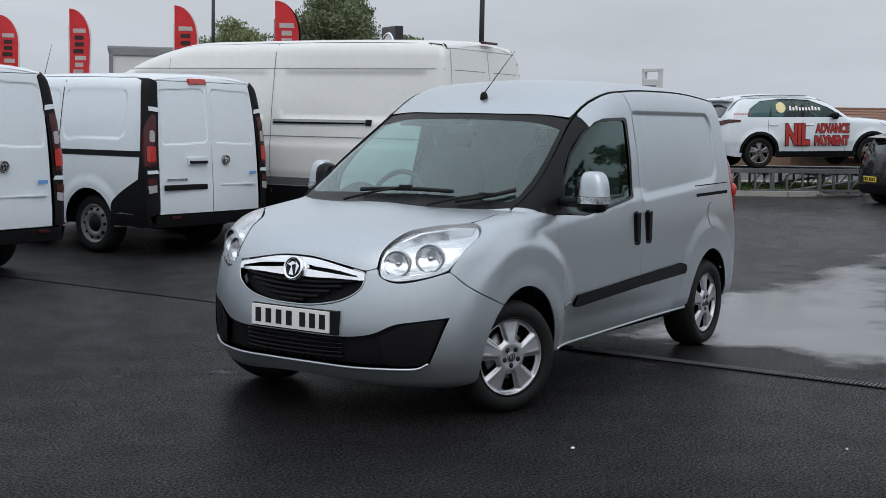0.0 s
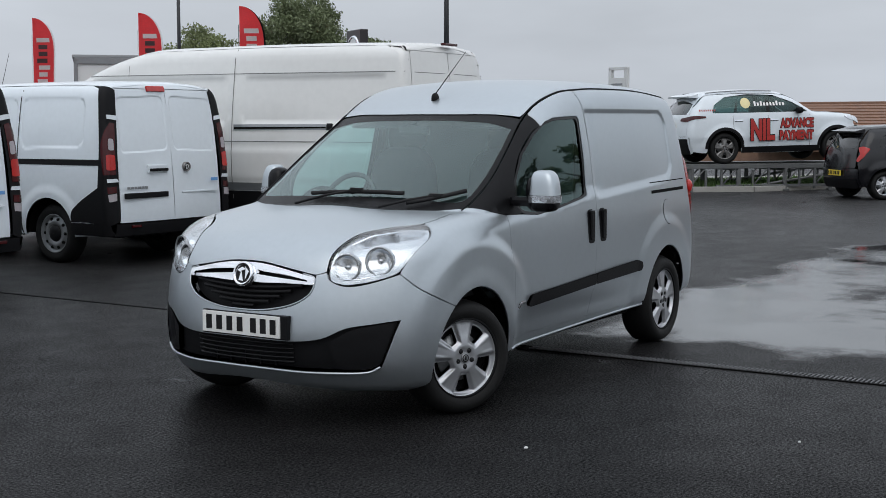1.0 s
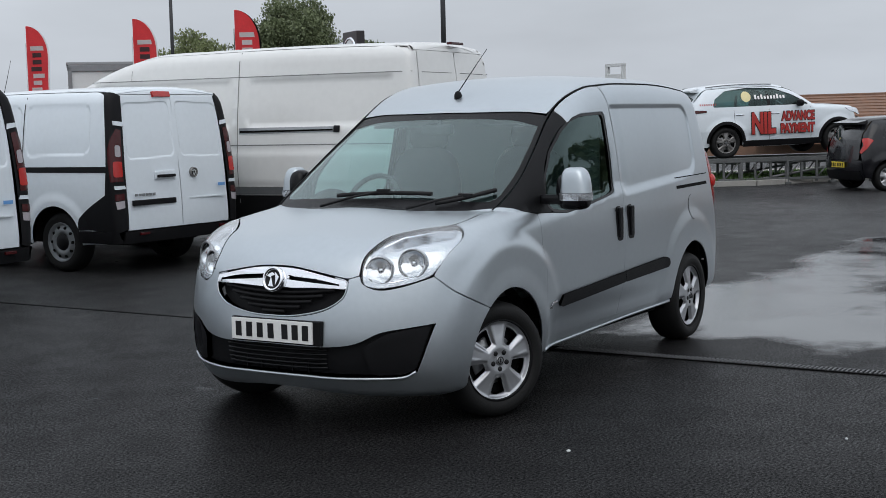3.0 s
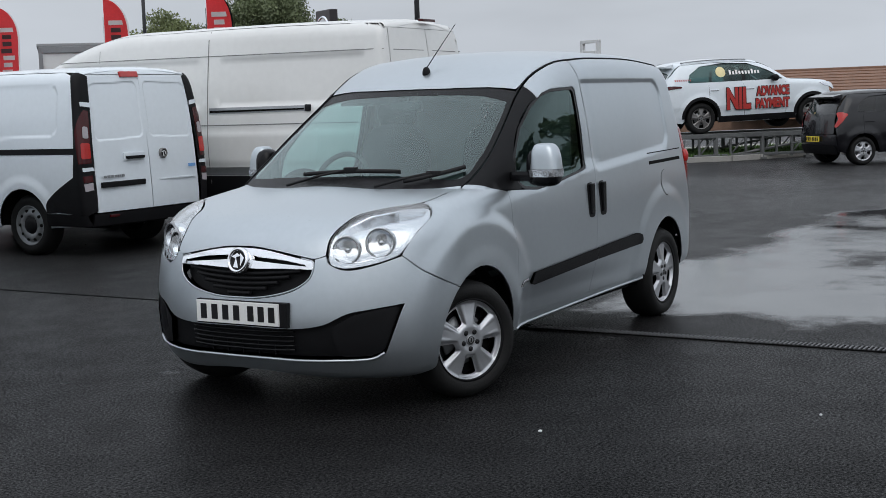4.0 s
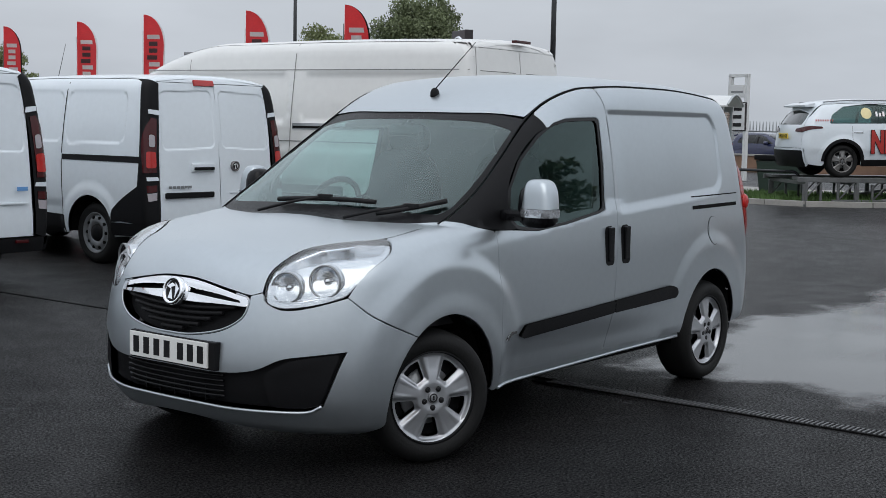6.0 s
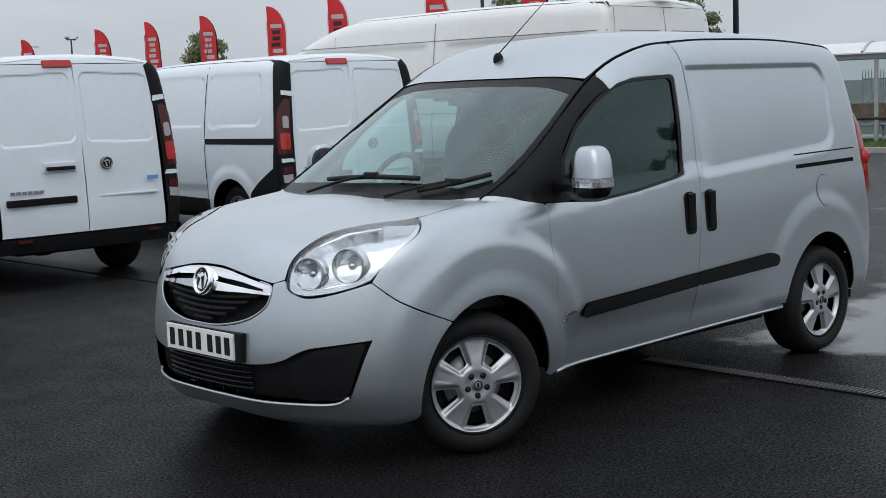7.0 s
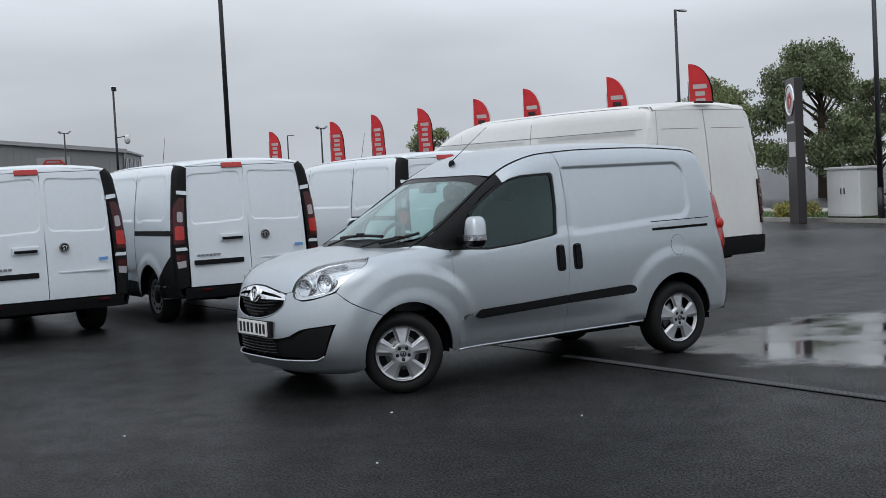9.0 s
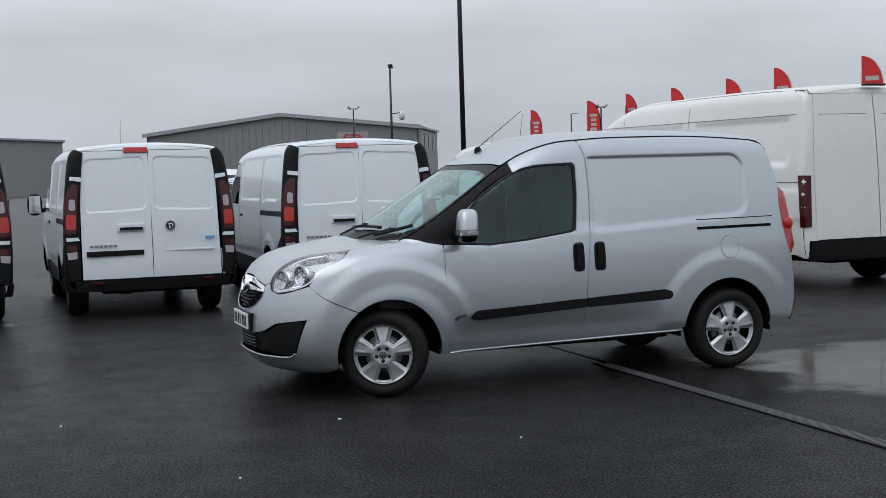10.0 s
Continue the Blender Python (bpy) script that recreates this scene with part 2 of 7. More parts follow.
def rounded(points, r=0.03, n=5):
    """A closed outline with its corners rounded by about r."""
    P = [np.array(p, float) for p in points]
    out = []
    for i, p in enumerate(P):
        a, b = P[i - 1] - p, P[(i + 1) % len(P)] - p
        la, lb = np.linalg.norm(a), np.linalg.norm(b)
        s = min(r, la * 0.45, lb * 0.45)
        A, B = p + a / la * s, p + b / lb * s
        for t in np.linspace(0, 1, n):
            out.append((1 - t) ** 2 * A + 2 * t * (1 - t) * p + t * t * B)
    return out


def soft(points, n=4, corner=48):
    """A closed outline bent smoothly through its points; sharp corners stay."""
    P = [np.array(p, float) for p in points]
    m = len(P)
    if m > 70:
        return P
    sharp = []
    for i in range(m):
        a, b = P[i] - P[i - 1], P[(i + 1) % m] - P[i]
        c = np.dot(a, b) / max(1e-12, np.linalg.norm(a) * np.linalg.norm(b))
        sharp.append(c < math.cos(radians(corner)))
    out = []
    for i in range(m):
        p1, p2 = P[i], P[(i + 1) % m]
        p0 = 2 * p1 - p2 if sharp[i] else P[i - 1]
        p3 = 2 * p2 - p1 if sharp[(i + 1) % m] else P[(i + 2) % m]
        L = np.linalg.norm(p2 - p1)
        m1, m2 = (p2 - p0), (p3 - p1)
        m1 *= L / max(1e-9, np.linalg.norm(m1))
        m2 *= L / max(1e-9, np.linalg.norm(m2))
        for t in np.arange(n) / n:
            out.append((2 * t ** 3 - 3 * t * t + 1) * p1 + (t ** 3 - 2 * t * t + t) * m1 + (3 * t * t - 2 * t ** 3) * p2 + (t ** 3 - t * t) * m2)
    return out


def resample(points, step):
    out = []
    for a, b in zip(points, points[1:] + points[:1]):
        a, b = np.array(a, float), np.array(b, float)
        n = max(1, int(math.ceil(np.linalg.norm(b - a) / step)))
        out += [a + (b - a) * k / n for k in range(n)]
    return out


def inside(poly, q):
    q, res = np.asarray(q, float), np.zeros(len(q), bool)
    for a, b in zip(poly, poly[1:] + poly[:1]):
        if abs(a[1] - b[1]) > 1e-12:
            c = ((a[1] > q[:, 1]) != (b[1] > q[:, 1]))
            res ^= c & (q[:, 0] < (b[0] - a[0]) * (q[:, 1] - a[1]) / (b[1] - a[1]) + a[0])
    return res


def flat_mesh(outline, holes, step):
    """Triangles that fill an outline with holes: points 2D, faces, boundary loops as index lists."""
    loops = [resample(list(l), step) for l in (outline, *holes)]
    pts, edges, spans = [], [], []
    for l in loops:
        k = len(pts)
        pts += [tuple(p) for p in l]
        edges += [(k + i, k + (i + 1) % len(l)) for i in range(len(l))]
        spans.append((k, len(l)))
    arr = np.array(loops[0])
    lo, hi = arr.min(0), arr.max(0)
    gx, gy = np.arange(lo[0], hi[0] + step, step), np.arange(lo[1], hi[1] + step, step)
    g = np.stack(np.meshgrid(gx, gy), -1)
    g[1::2, :, 0] += step / 2
    g = g.reshape(-1, 2)
    keep = inside(loops[0], g)
    for l in loops[1:]:
        keep &= ~inside(l, g)
    g = g[keep]
    bound = np.array(pts)
    if len(g):
        near = np.concatenate([np.min(np.linalg.norm(c[:, None] - bound[None], axis=2), 1) for c in np.array_split(g, max(1, len(g) // 400))])
        g = g[near > step * 0.55]
    n = len(pts)
    vs = [Vector(p) for p in pts] + [Vector(p) for p in g]
    v, e, f, ov, oe, of = cdt(vs, edges, [], 1 if not holes else 0, 1e-6)
    v = np.array([tuple(p) for p in v])
    back = {}
    for i, src in enumerate(ov):
        for s in src:
            back[s] = i
    faces = np.array([t for t in f if len(t) == 3], int)
    mid = v[faces].mean(1)
    ok = inside(loops[0], mid)
    for l in loops[1:]:
        ok &= ~inside(l, mid)
    faces = faces[ok]
    return v, faces, [[back[k + i] for i in range(m) if k + i in back] for k, m in spans]


def part(name, data, material, parent, label=""):
    """Links a mesh or bmesh as one object under its thing."""
    if isinstance(data, bmesh.types.BMesh):
        me = bpy.data.meshes.new(name)
        data.to_mesh(me)
        data.free()
        data = me
    if not data.materials:
        data.materials.append(material)
    ob = new(name, data)
    if parent is not None:
        ob.parent = parent
    return tagged(ob, label)


def sheet(name, F, outline, to_ray, material, parent, holes=(), step=0.03, lift=0.0, skirt=0.02, label="", turn=False):
    """A panel of the form F: a flat outline carried on to the form by to_ray, with its edges folded in by skirt."""
    v, faces, loops = flat_mesh(soft(outline), [soft(h) for h in holes], step)
    o, d = to_ray(v)
    p = meet(F, o, d)
    nrm = grad(F, p)
    p = p + nrm * (lift(v)[:, None] if callable(lift) else lift)
    a, b, c = p[faces[:, 0]], p[faces[:, 1]], p[faces[:, 2]]
    flip = np.einsum("ij,ij->i", np.cross(b - a, c - a), nrm[faces[:, 0]]) < 0
    faces = np.where(flip[:, None], faces[:, ::-1], faces)
    verts, normals, polys = list(p), list(nrm), [tuple(t) for t in faces]
    if skirt:
        for l in loops:
            k, m = len(verts), len(l)
            if m < 3:
                continue
            top, low = p[l], p[l] - nrm[l] * skirt
            tang = np.roll(top, -1, 0) - np.roll(top, 1, 0)
            side = np.cross(tang, nrm[l])
            side /= np.maximum(np.linalg.norm(side, axis=1), 1e-9)[:, None]
            verts += [*top, *low]
            normals += [*(side * 0.8 + nrm[l] * 0.6), *side]
            polys += [(k + i, k + (i + 1) % m, k + m + (i + 1) % m, k + m + i) for i in range(m)]
    return part(name, smooth_mesh(name, verts, polys, normals), material, parent, label)


def dish(outline, depth, width, rim=0.002):
    """A lift that sinks from the outline inwards."""
    b = np.array(resample(list(outline), width / 6))

    def at(v):
        d = np.concatenate([np.min(np.linalg.norm(c[:, None] - b[None], axis=2), 1) for c in np.array_split(v, max(1, len(v) // 300))])
        return -rim - depth * sstep(0, width, d)
    return at


def smooth_mesh(name, verts, polys, normals=None):
    me = bpy.data.meshes.new(name)
    me.from_pydata([tuple(map(float, q)) for q in verts], [], [tuple(map(int, q)) for q in polys])
    me.polygons.foreach_set("use_smooth", [True] * len(me.polygons))
    if normals is not None:
        n = np.array(normals, float)
        n /= np.maximum(np.linalg.norm(n, axis=1), 1e-9)[:, None]
        me.normals_split_custom_set_from_vertices([tuple(q) for q in n])
    return me


def side_ray(s):
    return lambda v: (np.stack([v[:, 0], 0 * v[:, 0], v[:, 1]], 1), np.array([[0, s, 0]]) + 0 * np.stack([v[:, 0]] * 3, 1))


def top_ray(z0):
    return lambda v: (np.stack([v[:, 0], v[:, 1], z0 + 0 * v[:, 0]], 1), np.array([[0, 0, 1]]) + 0 * np.stack([v[:, 0]] * 3, 1))


def end_ray(x0, s):
    return lambda v: (np.stack([x0 + 0 * v[:, 0], v[:, 0], v[:, 1]], 1), np.array([[s, 0, 0]]) + 0 * np.stack([v[:, 0]] * 3, 1))


def ball_ray(c):
    """Rays from c; the flat domain is azimuth and elevation, in radians."""
    c = np.array(c, float)
    return lambda v: (np.broadcast_to(c, (len(v), 3)), np.stack([np.cos(v[:, 1]) * np.cos(v[:, 0]), np.cos(v[:, 1]) * np.sin(v[:, 0]), np.sin(v[:, 1])], 1))


def ball(c, p):
    d = np.asarray(p, float) - np.array(c, float)
    return (math.atan2(d[1], d[0]), math.atan2(d[2], math.hypot(d[0], d[1])))


# ---- plain solids ----
def solid(*adders, bevel=0.0, seg=2):
    bm = bmesh.new()
    for add in adders:
        add(bm)
    if bevel:
        bmesh.ops.bevel(bm, geom=list(bm.edges), offset=bevel, segments=seg, affect="EDGES", profile=0.7, clamp_overlap=True)
    return bm


def box(cx, cy, cz, sx, sy, sz, bevel=0.0, turn=None):
    """Adds a box by centre and size, its edges rounded by bevel."""
    def add(bm):
        r = bmesh.ops.create_cube(bm, size=1.0)
        m = Matrix.Translation((cx, cy, cz)) @ (turn.to_4x4() if turn else Matrix()) @ Matrix.Diagonal((sx, sy, sz, 1))
        bmesh.ops.transform(bm, matrix=m, verts=r["verts"])
        if bevel:
            es = list({e for v in r["verts"] for e in v.link_edges})
            bmesh.ops.bevel(bm, geom=es, offset=bevel, segments=2, affect="EDGES", profile=0.7, clamp_overlap=True)
    return add


def rod(a, b, r1, r2=None, n=10):
    """Adds a round bar from a to b."""
    def add(bm):
        A, B = Vector(a), Vector(b)
        L = (B - A).length
        r = bmesh.ops.create_cone(bm, cap_ends=True, segments=n, radius1=r1, radius2=r1 if r2 is None else r2, depth=L)
        m = Matrix.Translation((A + B) / 2) @ (B - A).to_track_quat("Z", "Y").to_matrix().to_4x4()
        bmesh.ops.transform(bm, matrix=m, verts=r["verts"])
        for v in r["verts"]:
            for f in v.link_faces:
                f.smooth = len(f.verts) == 4
    return add


def prism(points, axis, a, b, bevel=0.0):
    """Adds an outline of two coordinates pushed from a to b along an axis: 'y' (x, z), 'x' (y, z) or 'z' (x, y)."""
    def put(p, t):
        return {"y": (p[0], t, p[1]), "x": (t, p[0], p[1]), "z": (p[0], p[1], t)}[axis]

    def add(bm):
        A = [bm.verts.new(put(p, a)) for p in points]
        B = [bm.verts.new(put(p, b)) for p in points]
        fs = [bm.faces.new(A), bm.faces.new(B[::-1])]
        n = len(A)
        fs += [bm.faces.new((A[i], B[i], B[(i + 1) % n], A[(i + 1) % n])) for i in range(n)]
        bmesh.ops.recalc_face_normals(bm, faces=fs)
        if bevel:
            es = list({e for f in fs[:2] for e in f.edges})
            bmesh.ops.bevel(bm, geom=es, offset=bevel, segments=2, affect="EDGES", profile=0.7, clamp_overlap=True)
    return add


def spun(profile, n=40, axis="y", centre=(0, 0, 0)):
    """Adds a lathed form: profile of (radius, height along the axis)."""
    def add(bm):
        rings = []
        for r, h in profile:
            ring = []
            for i in range(n):
                a = 2 * math.pi * i / n
                c, s = r * math.cos(a), r * math.sin(a)
                q = {"y": (c, h, s), "z": (c, s, h), "x": (h, c, s)}[axis]
                ring.append(bm.verts.new(Vector(q) + Vector(centre)))
            rings.append(ring)
        fs = []
        for A, B in zip(rings, rings[1:]):
            for i in range(n):
                fs.append(bm.faces.new((A[i], A[(i + 1) % n], B[(i + 1) % n], B[i])))
        for f in fs:
            f.smooth = True
        bmesh.ops.recalc_face_normals(bm, faces=fs)
    return add


def tube(points, r, n=8, closed=False):
    """Adds a bent bar through points."""
    def add(bm):
        P = [Vector(p) for p in points]
        rings = []
        for i, p in enumerate(P):
            a, b = P[max(i - 1, 0)], P[min(i + 1, len(P) - 1)]
            q = (b - a).to_track_quat("Z", "Y").to_matrix()
            rings.append([bm.verts.new(p + q @ Vector((r * math.cos(2 * math.pi * k / n), r * math.sin(2 * math.pi * k / n), 0))) for k in range(n)])
        for A, B in zip(rings, rings[1:]):
            for k in range(n):
                bm.faces.new((A[k], A[(k + 1) % n], B[(k + 1) % n], B[k])).smooth = True
        bm.faces.new(rings[0][::-1])
        bm.faces.new(rings[-1])
    return add


def thing(name, label, category, group="", kind="", at=None):
    ob = tagged(new(name), label, category, group, kind)
    ob.empty_display_size = 0.2
    if at is not None:
        ob.matrix_basis = at
    return ob


# ---- ground: one sheet of wet asphalt ----
def wet_asphalt():
    m = bpy.data.materials.new("wet_asphalt")
    m.use_nodes = True
    nt = m.node_tree
    N, L = nt.nodes.new, nt.links.new
    b = nt.nodes["Principled BSDF"]
    co = N("ShaderNodeTexCoord")

    def noise_at(scale, detail=4, rough=0.5):
        n = N("ShaderNodeTexNoise")
        n.inputs["Scale"].default_value, n.inputs["Detail"].default_value, n.inputs["Roughness"].default_value = scale, detail, rough
        L(co.outputs["Object"], n.inputs["Vector"])
        return n.outputs["Fac"]

    def span(v, a, c, lo=0.0, hi=1.0):
        r = N("ShaderNodeMapRange")
        r.interpolation_type = "SMOOTHSTEP"
        for k, x in (("From Min", a), ("From Max", c), ("To Min", lo), ("To Max", hi)):
            r.inputs[k].default_value = x
        L(v, r.inputs["Value"])
        return r.outputs[0]

    def calc(op, a, c):
        n = N("ShaderNodeMath")
        n.operation = op
        for i, v in enumerate((a, c)):
            if isinstance(v, (int, float)):
                n.inputs[i].default_value = v
            else:
                L(v, n.inputs[i])
        return n.outputs[0]
    sep = N("ShaderNodeSeparateXYZ")
    L(co.outputs["Object"], sep.inputs[0])
    grain, fine = noise_at(70, 9, 0.86), noise_at(520, 2)
    # standing water: beyond the drain, broken up by the unevenness of the surface
    dips = calc("ADD", calc("MULTIPLY", noise_at(0.45, 3), 0.62), calc("MULTIPLY", noise_at(1.7, 5, 0.6), 0.38))
    near = calc("MULTIPLY", span(sep.outputs["X"], -2.3, -3.4), span(sep.outputs["X"], -16.0, -8.0, 0.25, 1.0))
    side = span(sep.outputs["Y"], -0.5, 0.6)
    puddle = span(calc("ADD", dips, calc("ADD", calc("MULTIPLY", calc("MULTIPLY", near, side), 0.265), calc("MULTIPLY", grain, 0.06))), 0.645, 0.775)
    damp = span(noise_at(0.25, 4), 0.40, 0.62)
    col = N("ShaderNodeValToRGB")
    col.color_ramp.elements[0].position, col.color_ramp.elements[0].color = 0.40, (0.0006, 0.0006, 0.0007, 1)
    col.color_ramp.elements[1].position, col.color_ramp.elements[1].color = 0.70, (0.026, 0.025, 0.026, 1)
    L(calc("ADD", calc("MULTIPLY", grain, 0.8), calc("MULTIPLY", noise_at(0.6, 5), 0.2)), col.inputs["Fac"])
    L(col.outputs["Color"], b.inputs["Base Color"])
    dry = calc("ADD", 0.355, calc("MULTIPLY", damp, -0.07))
    rough = N("ShaderNodeMix")
    L(puddle, rough.inputs["Factor"])
    L(dry, rough.inputs["A"])
    L(span(noise_at(1.1, 4), 0.35, 0.65, 0.04, 0.22), rough.inputs["B"])
    L(rough.outputs["Result"], b.inputs["Roughness"])
    bp = N("ShaderNodeBump")
    L(calc("ADD", grain, calc("MULTIPLY", fine, 0.4)), bp.inputs["Height"])
    L(span(puddle, 0, 1, 1.0, 0.03), bp.inputs["Strength"])
    bp.inputs["Distance"].default_value = 0.0032
    L(bp.outputs[0], b.inputs["Normal"])
    b.inputs["Specular IOR Level"].default_value = 0.0
    # the film of water: gloss that grows towards grazing, sooner where water stands
    gl, mx, lw = N("ShaderNodeBsdfGlossy"), N("ShaderNodeMixShader"), N("ShaderNodeLayerWeight")
    lw.inputs["Blend"].default_value = 0.5
    film = N("ShaderNodeBump")
    L(calc("ADD", grain, calc("MULTIPLY", fine, 0.3)), film.inputs["Height"])
    L(span(puddle, 0, 1, 0.42, 0.02), film.inputs["Strength"])
    film.inputs["Distance"].default_value = 0.0022
    L(film.outputs[0], lw.inputs["Normal"])
    L(film.outputs[0], gl.inputs["Normal"])
    L(rough.outputs["Result"], gl.inputs["Roughness"])
    wet = calc("MULTIPLY", calc("MULTIPLY", calc("POWER", lw.outputs["Facing"], 5.5), 0.33), calc("MULTIPLY", span(grain, 0.40, 0.62, 0.1, 1.9), span(noise_at(2.6, 6, 0.7), 0.35, 0.65, 0.86, 1.14)))
    pool = calc("ADD", 0.025, calc("MULTIPLY", calc("POWER", lw.outputs["Facing"], 4.2), 0.95))
    f = N("ShaderNodeMix")
    L(puddle, f.inputs["Factor"])
    L(wet, f.inputs["A"])
    L(pool, f.inputs["B"])
    L(f.outputs["Result"], mx.inputs[0])
    L(b.outputs[0], mx.inputs[1])
    L(gl.outputs[0], mx.inputs[2])
    L(mx.outputs[0], nt.nodes["Material Output"].inputs[0])
    return m


M_ASPHALT = wet_asphalt()
bm = bmesh.new()
bmesh.ops.create_grid(bm, x_segments=40, y_segments=40, size=900)
ground = part("ground", bm, M_ASPHALT, None)
tagged(ground, "wet dark asphalt of a car park with standing water", "ground", kind="structure")

# ---- the silver van's form: x ahead from the front axle, z up, y to its left ----
V_WIDTH = curve((0.15, 0.83), (0.3, 0.872), (0.45, 0.893), (0.7, 0.905), (0.92, 0.898), (1.06, 0.882), (1.35, 0.84), (1.62, 0.79), (1.8, 0.75), (2.0, 0.69))
V_NOSE = curve((0.15, 0.75), (0.24, 0.83), (0.32, 0.88), (0.45, 0.90), (0.6, 0.89), (0.75, 0.86), (0.86, 0.825), (0.95, 0.785), (1.1, 0.71))
V_HOOD = curve((-0.6, 1.17), (0.0, 1.10), (0.25, 1.065), (0.5, 1.015), (0.7, 0.955), (0.85, 0.885), (0.95, 0.83))
V_ROOF = curve((-0.6, 1.66), (-1.04, 1.765), (-1.36, 1.825), (-1.8, 1.855), (-2.5, 1.85), (-3.1, 1.81), (-3.5, 1.76))
V_TAIL = curve((0.2, -3.36), (0.4, -3.45), (0.6, -3.46), (0.9, -3.43), (1.3, -3.37), (1.7, -3.27), (1.9, -3.2))


def soft_edge(z, d):
    """Across the edge of the side recess: a crisp step above, a wide bevel below."""
    e = 0.015 + 0.018 * sstep(1.45, 1.25, z)
    return 1 - sstep(-1, 1, d / e)


def van_form(p):
    x, y, z = p[:, 0], p[:, 1], p[:, 2]
    ay = np.abs(y)
    w = V_WIDTH(z) - 0.05 * sstep(-2.3, -3.5, x)
    rf, rr = np.hypot(x + 0.06, z - 0.31), np.hypot(x + 2.72, z - 0.31)
    w = w + 0.022 * sstep(0.69, 0.585, rf) * sstep(-0.74, -0.42, x) + 0.008 * sstep(0.50, 0.39, rf) - 0.012
    w = w + 0.012 * sstep(0.64, 0.52, rr) * sstep(0.3, 0.4, z)
    w = w - 0.012 * soft_edge(z, rbox(x, z - 0.06 * (-x - 1.6) * sstep(1.5, 1.2, z), -2.1, 1.37, 0.84, 0.27, 0.12)) * sstep(-1.60, -1.66, x)
    ledge = 0.985 + 0.10 * np.clip(-x - 0.46, 0, 1.1)
    w = w - 0.17 * np.clip(z - ledge, 0, 0.07) * sstep(-0.5, -0.85, x) * sstep(-1.75, -1.6, x)
    w = w - 0.018 * sstep(0.56, 0.40, z) * sstep(-0.45, -0.6, x) * sstep(-2.45, -1.6, x)
    side = ay - w
    nose = (x - (V_NOSE(z) - 0.055 - 0.57 * ay ** 2.87)) / np.sqrt(1 + (1.64 * ay ** 1.87) ** 2)
    hood = (z - V_HOOD(x) + 0.03 * (ay / 0.8) ** 3 - 0.012 * np.cos(np.clip(ay / 0.5, 0, 1) * math.pi)) * 0.96
    glass = (z - 1.085 - (0.02 - 0.16 * (ay / 0.72) ** 2 - x) * 0.60) * 0.857
    roof = (z - V_ROOF(x) + 0.045 * (ay / 0.7) ** 2) * 0.98
    inset = 0.04 * sstep(-0.95, -0.35, x)
    tail = (V_TAIL(z) + 0.12 * ay ** 2 - x) * 0.97
    body = smax(smax(side, nose, 0.12), hood, 0.13)
    cabin = smax(smax(side + inset, nose, 0.12), smax(glass, roof, 0.10), 0.13)
    f = smax(np.minimum(body, cabin), tail, 0.12)
    return smax(f, 0.185 - z, 0.06)


# ---- silver van ----
VC = (-0.25, 0.0, 0.62)
combo = thing("panel_van", "silver panel van with black side strips standing on wet asphalt", "van")
GUTTER = curve((-0.1, 0.73), (-0.3, 0.748), (-0.46, 0.745), (-0.68, 0.715), (-0.97, 0.665), (-1.12, 0.665), (-1.28, 0.68), (-2.0, 0.70), (-3.25, 0.67))


def van_z(x, y):
    """Height of the van's outer skin over (x, y)."""
    x, y = np.atleast_1d(np.asarray(x, float)), np.atleast_1d(np.asarray(y, float))
    return meet(van_form, np.stack([x, y, 0.9 + 0 * x], 1), np.array([[0, 0, 1.0]]) + 0 * np.stack([x] * 3, 1), 1.2)[:, 2]


def van_y(x, z):
    x, z = np.atleast_1d(np.asarray(x, float)), np.atleast_1d(np.asarray(z, float))
    return meet(van_form, np.stack([x, 0 * x, z], 1), np.array([[0, 1.0, 0]]) + 0 * np.stack([x] * 3, 1), 1.2)[:, 1]


def nose_pts(half):
    """A closed outline about the middle line, from its half given as (x, y, z)."""
    a = [ball(VC, p) for p in half]
    return a + [(-u, v) for u, v in reversed(a) if abs(u) > 1e-4]


def nose_side(points, s):
    return [ball(VC, (x, s * y, z)) for x, y, z in points]


def arc(cx, cz, r, a0, a1, n=16):
    return [(cx + r * math.cos(radians(a0 + (a1 - a0) * i / n)), cz + r * math.sin(radians(a0 + (a1 - a0) * i / n))) for i in range(n + 1)]


def lump(cx, cy, cz, ax, ay, az, p=3.0, n=28, m=16, cut=None):
    """Adds a rounded block: a superellipsoid."""
    def add(bm):
        f = lambda v, q: math.copysign(abs(v) ** (2 / q), v)
        rows = []
        for j in range(m + 1):
            ph = -math.pi / 2 + math.pi * j / m
            if cut:
                ph = math.radians(cut[0]) + math.radians(cut[1] - cut[0]) * j / m
            rows.append([bm.verts.new((cx + ax * f(math.cos(ph), p) * f(math.cos(t), p), cy + ay * f(math.cos(ph), p) * f(math.sin(t), p), cz + az * f(math.sin(ph), p))) for t in (2 * math.pi * i / n for i in range(n))])
        for A, B in zip(rows, rows[1:]):
            for i in range(n):
                bm.faces.new((A[i], A[(i + 1) % n], B[(i + 1) % n], B[i])).smooth = True
        bmesh.ops.remove_doubles(bm, verts=bm.verts, dist=1e-5)
    return add


VB = ball_ray(VC)
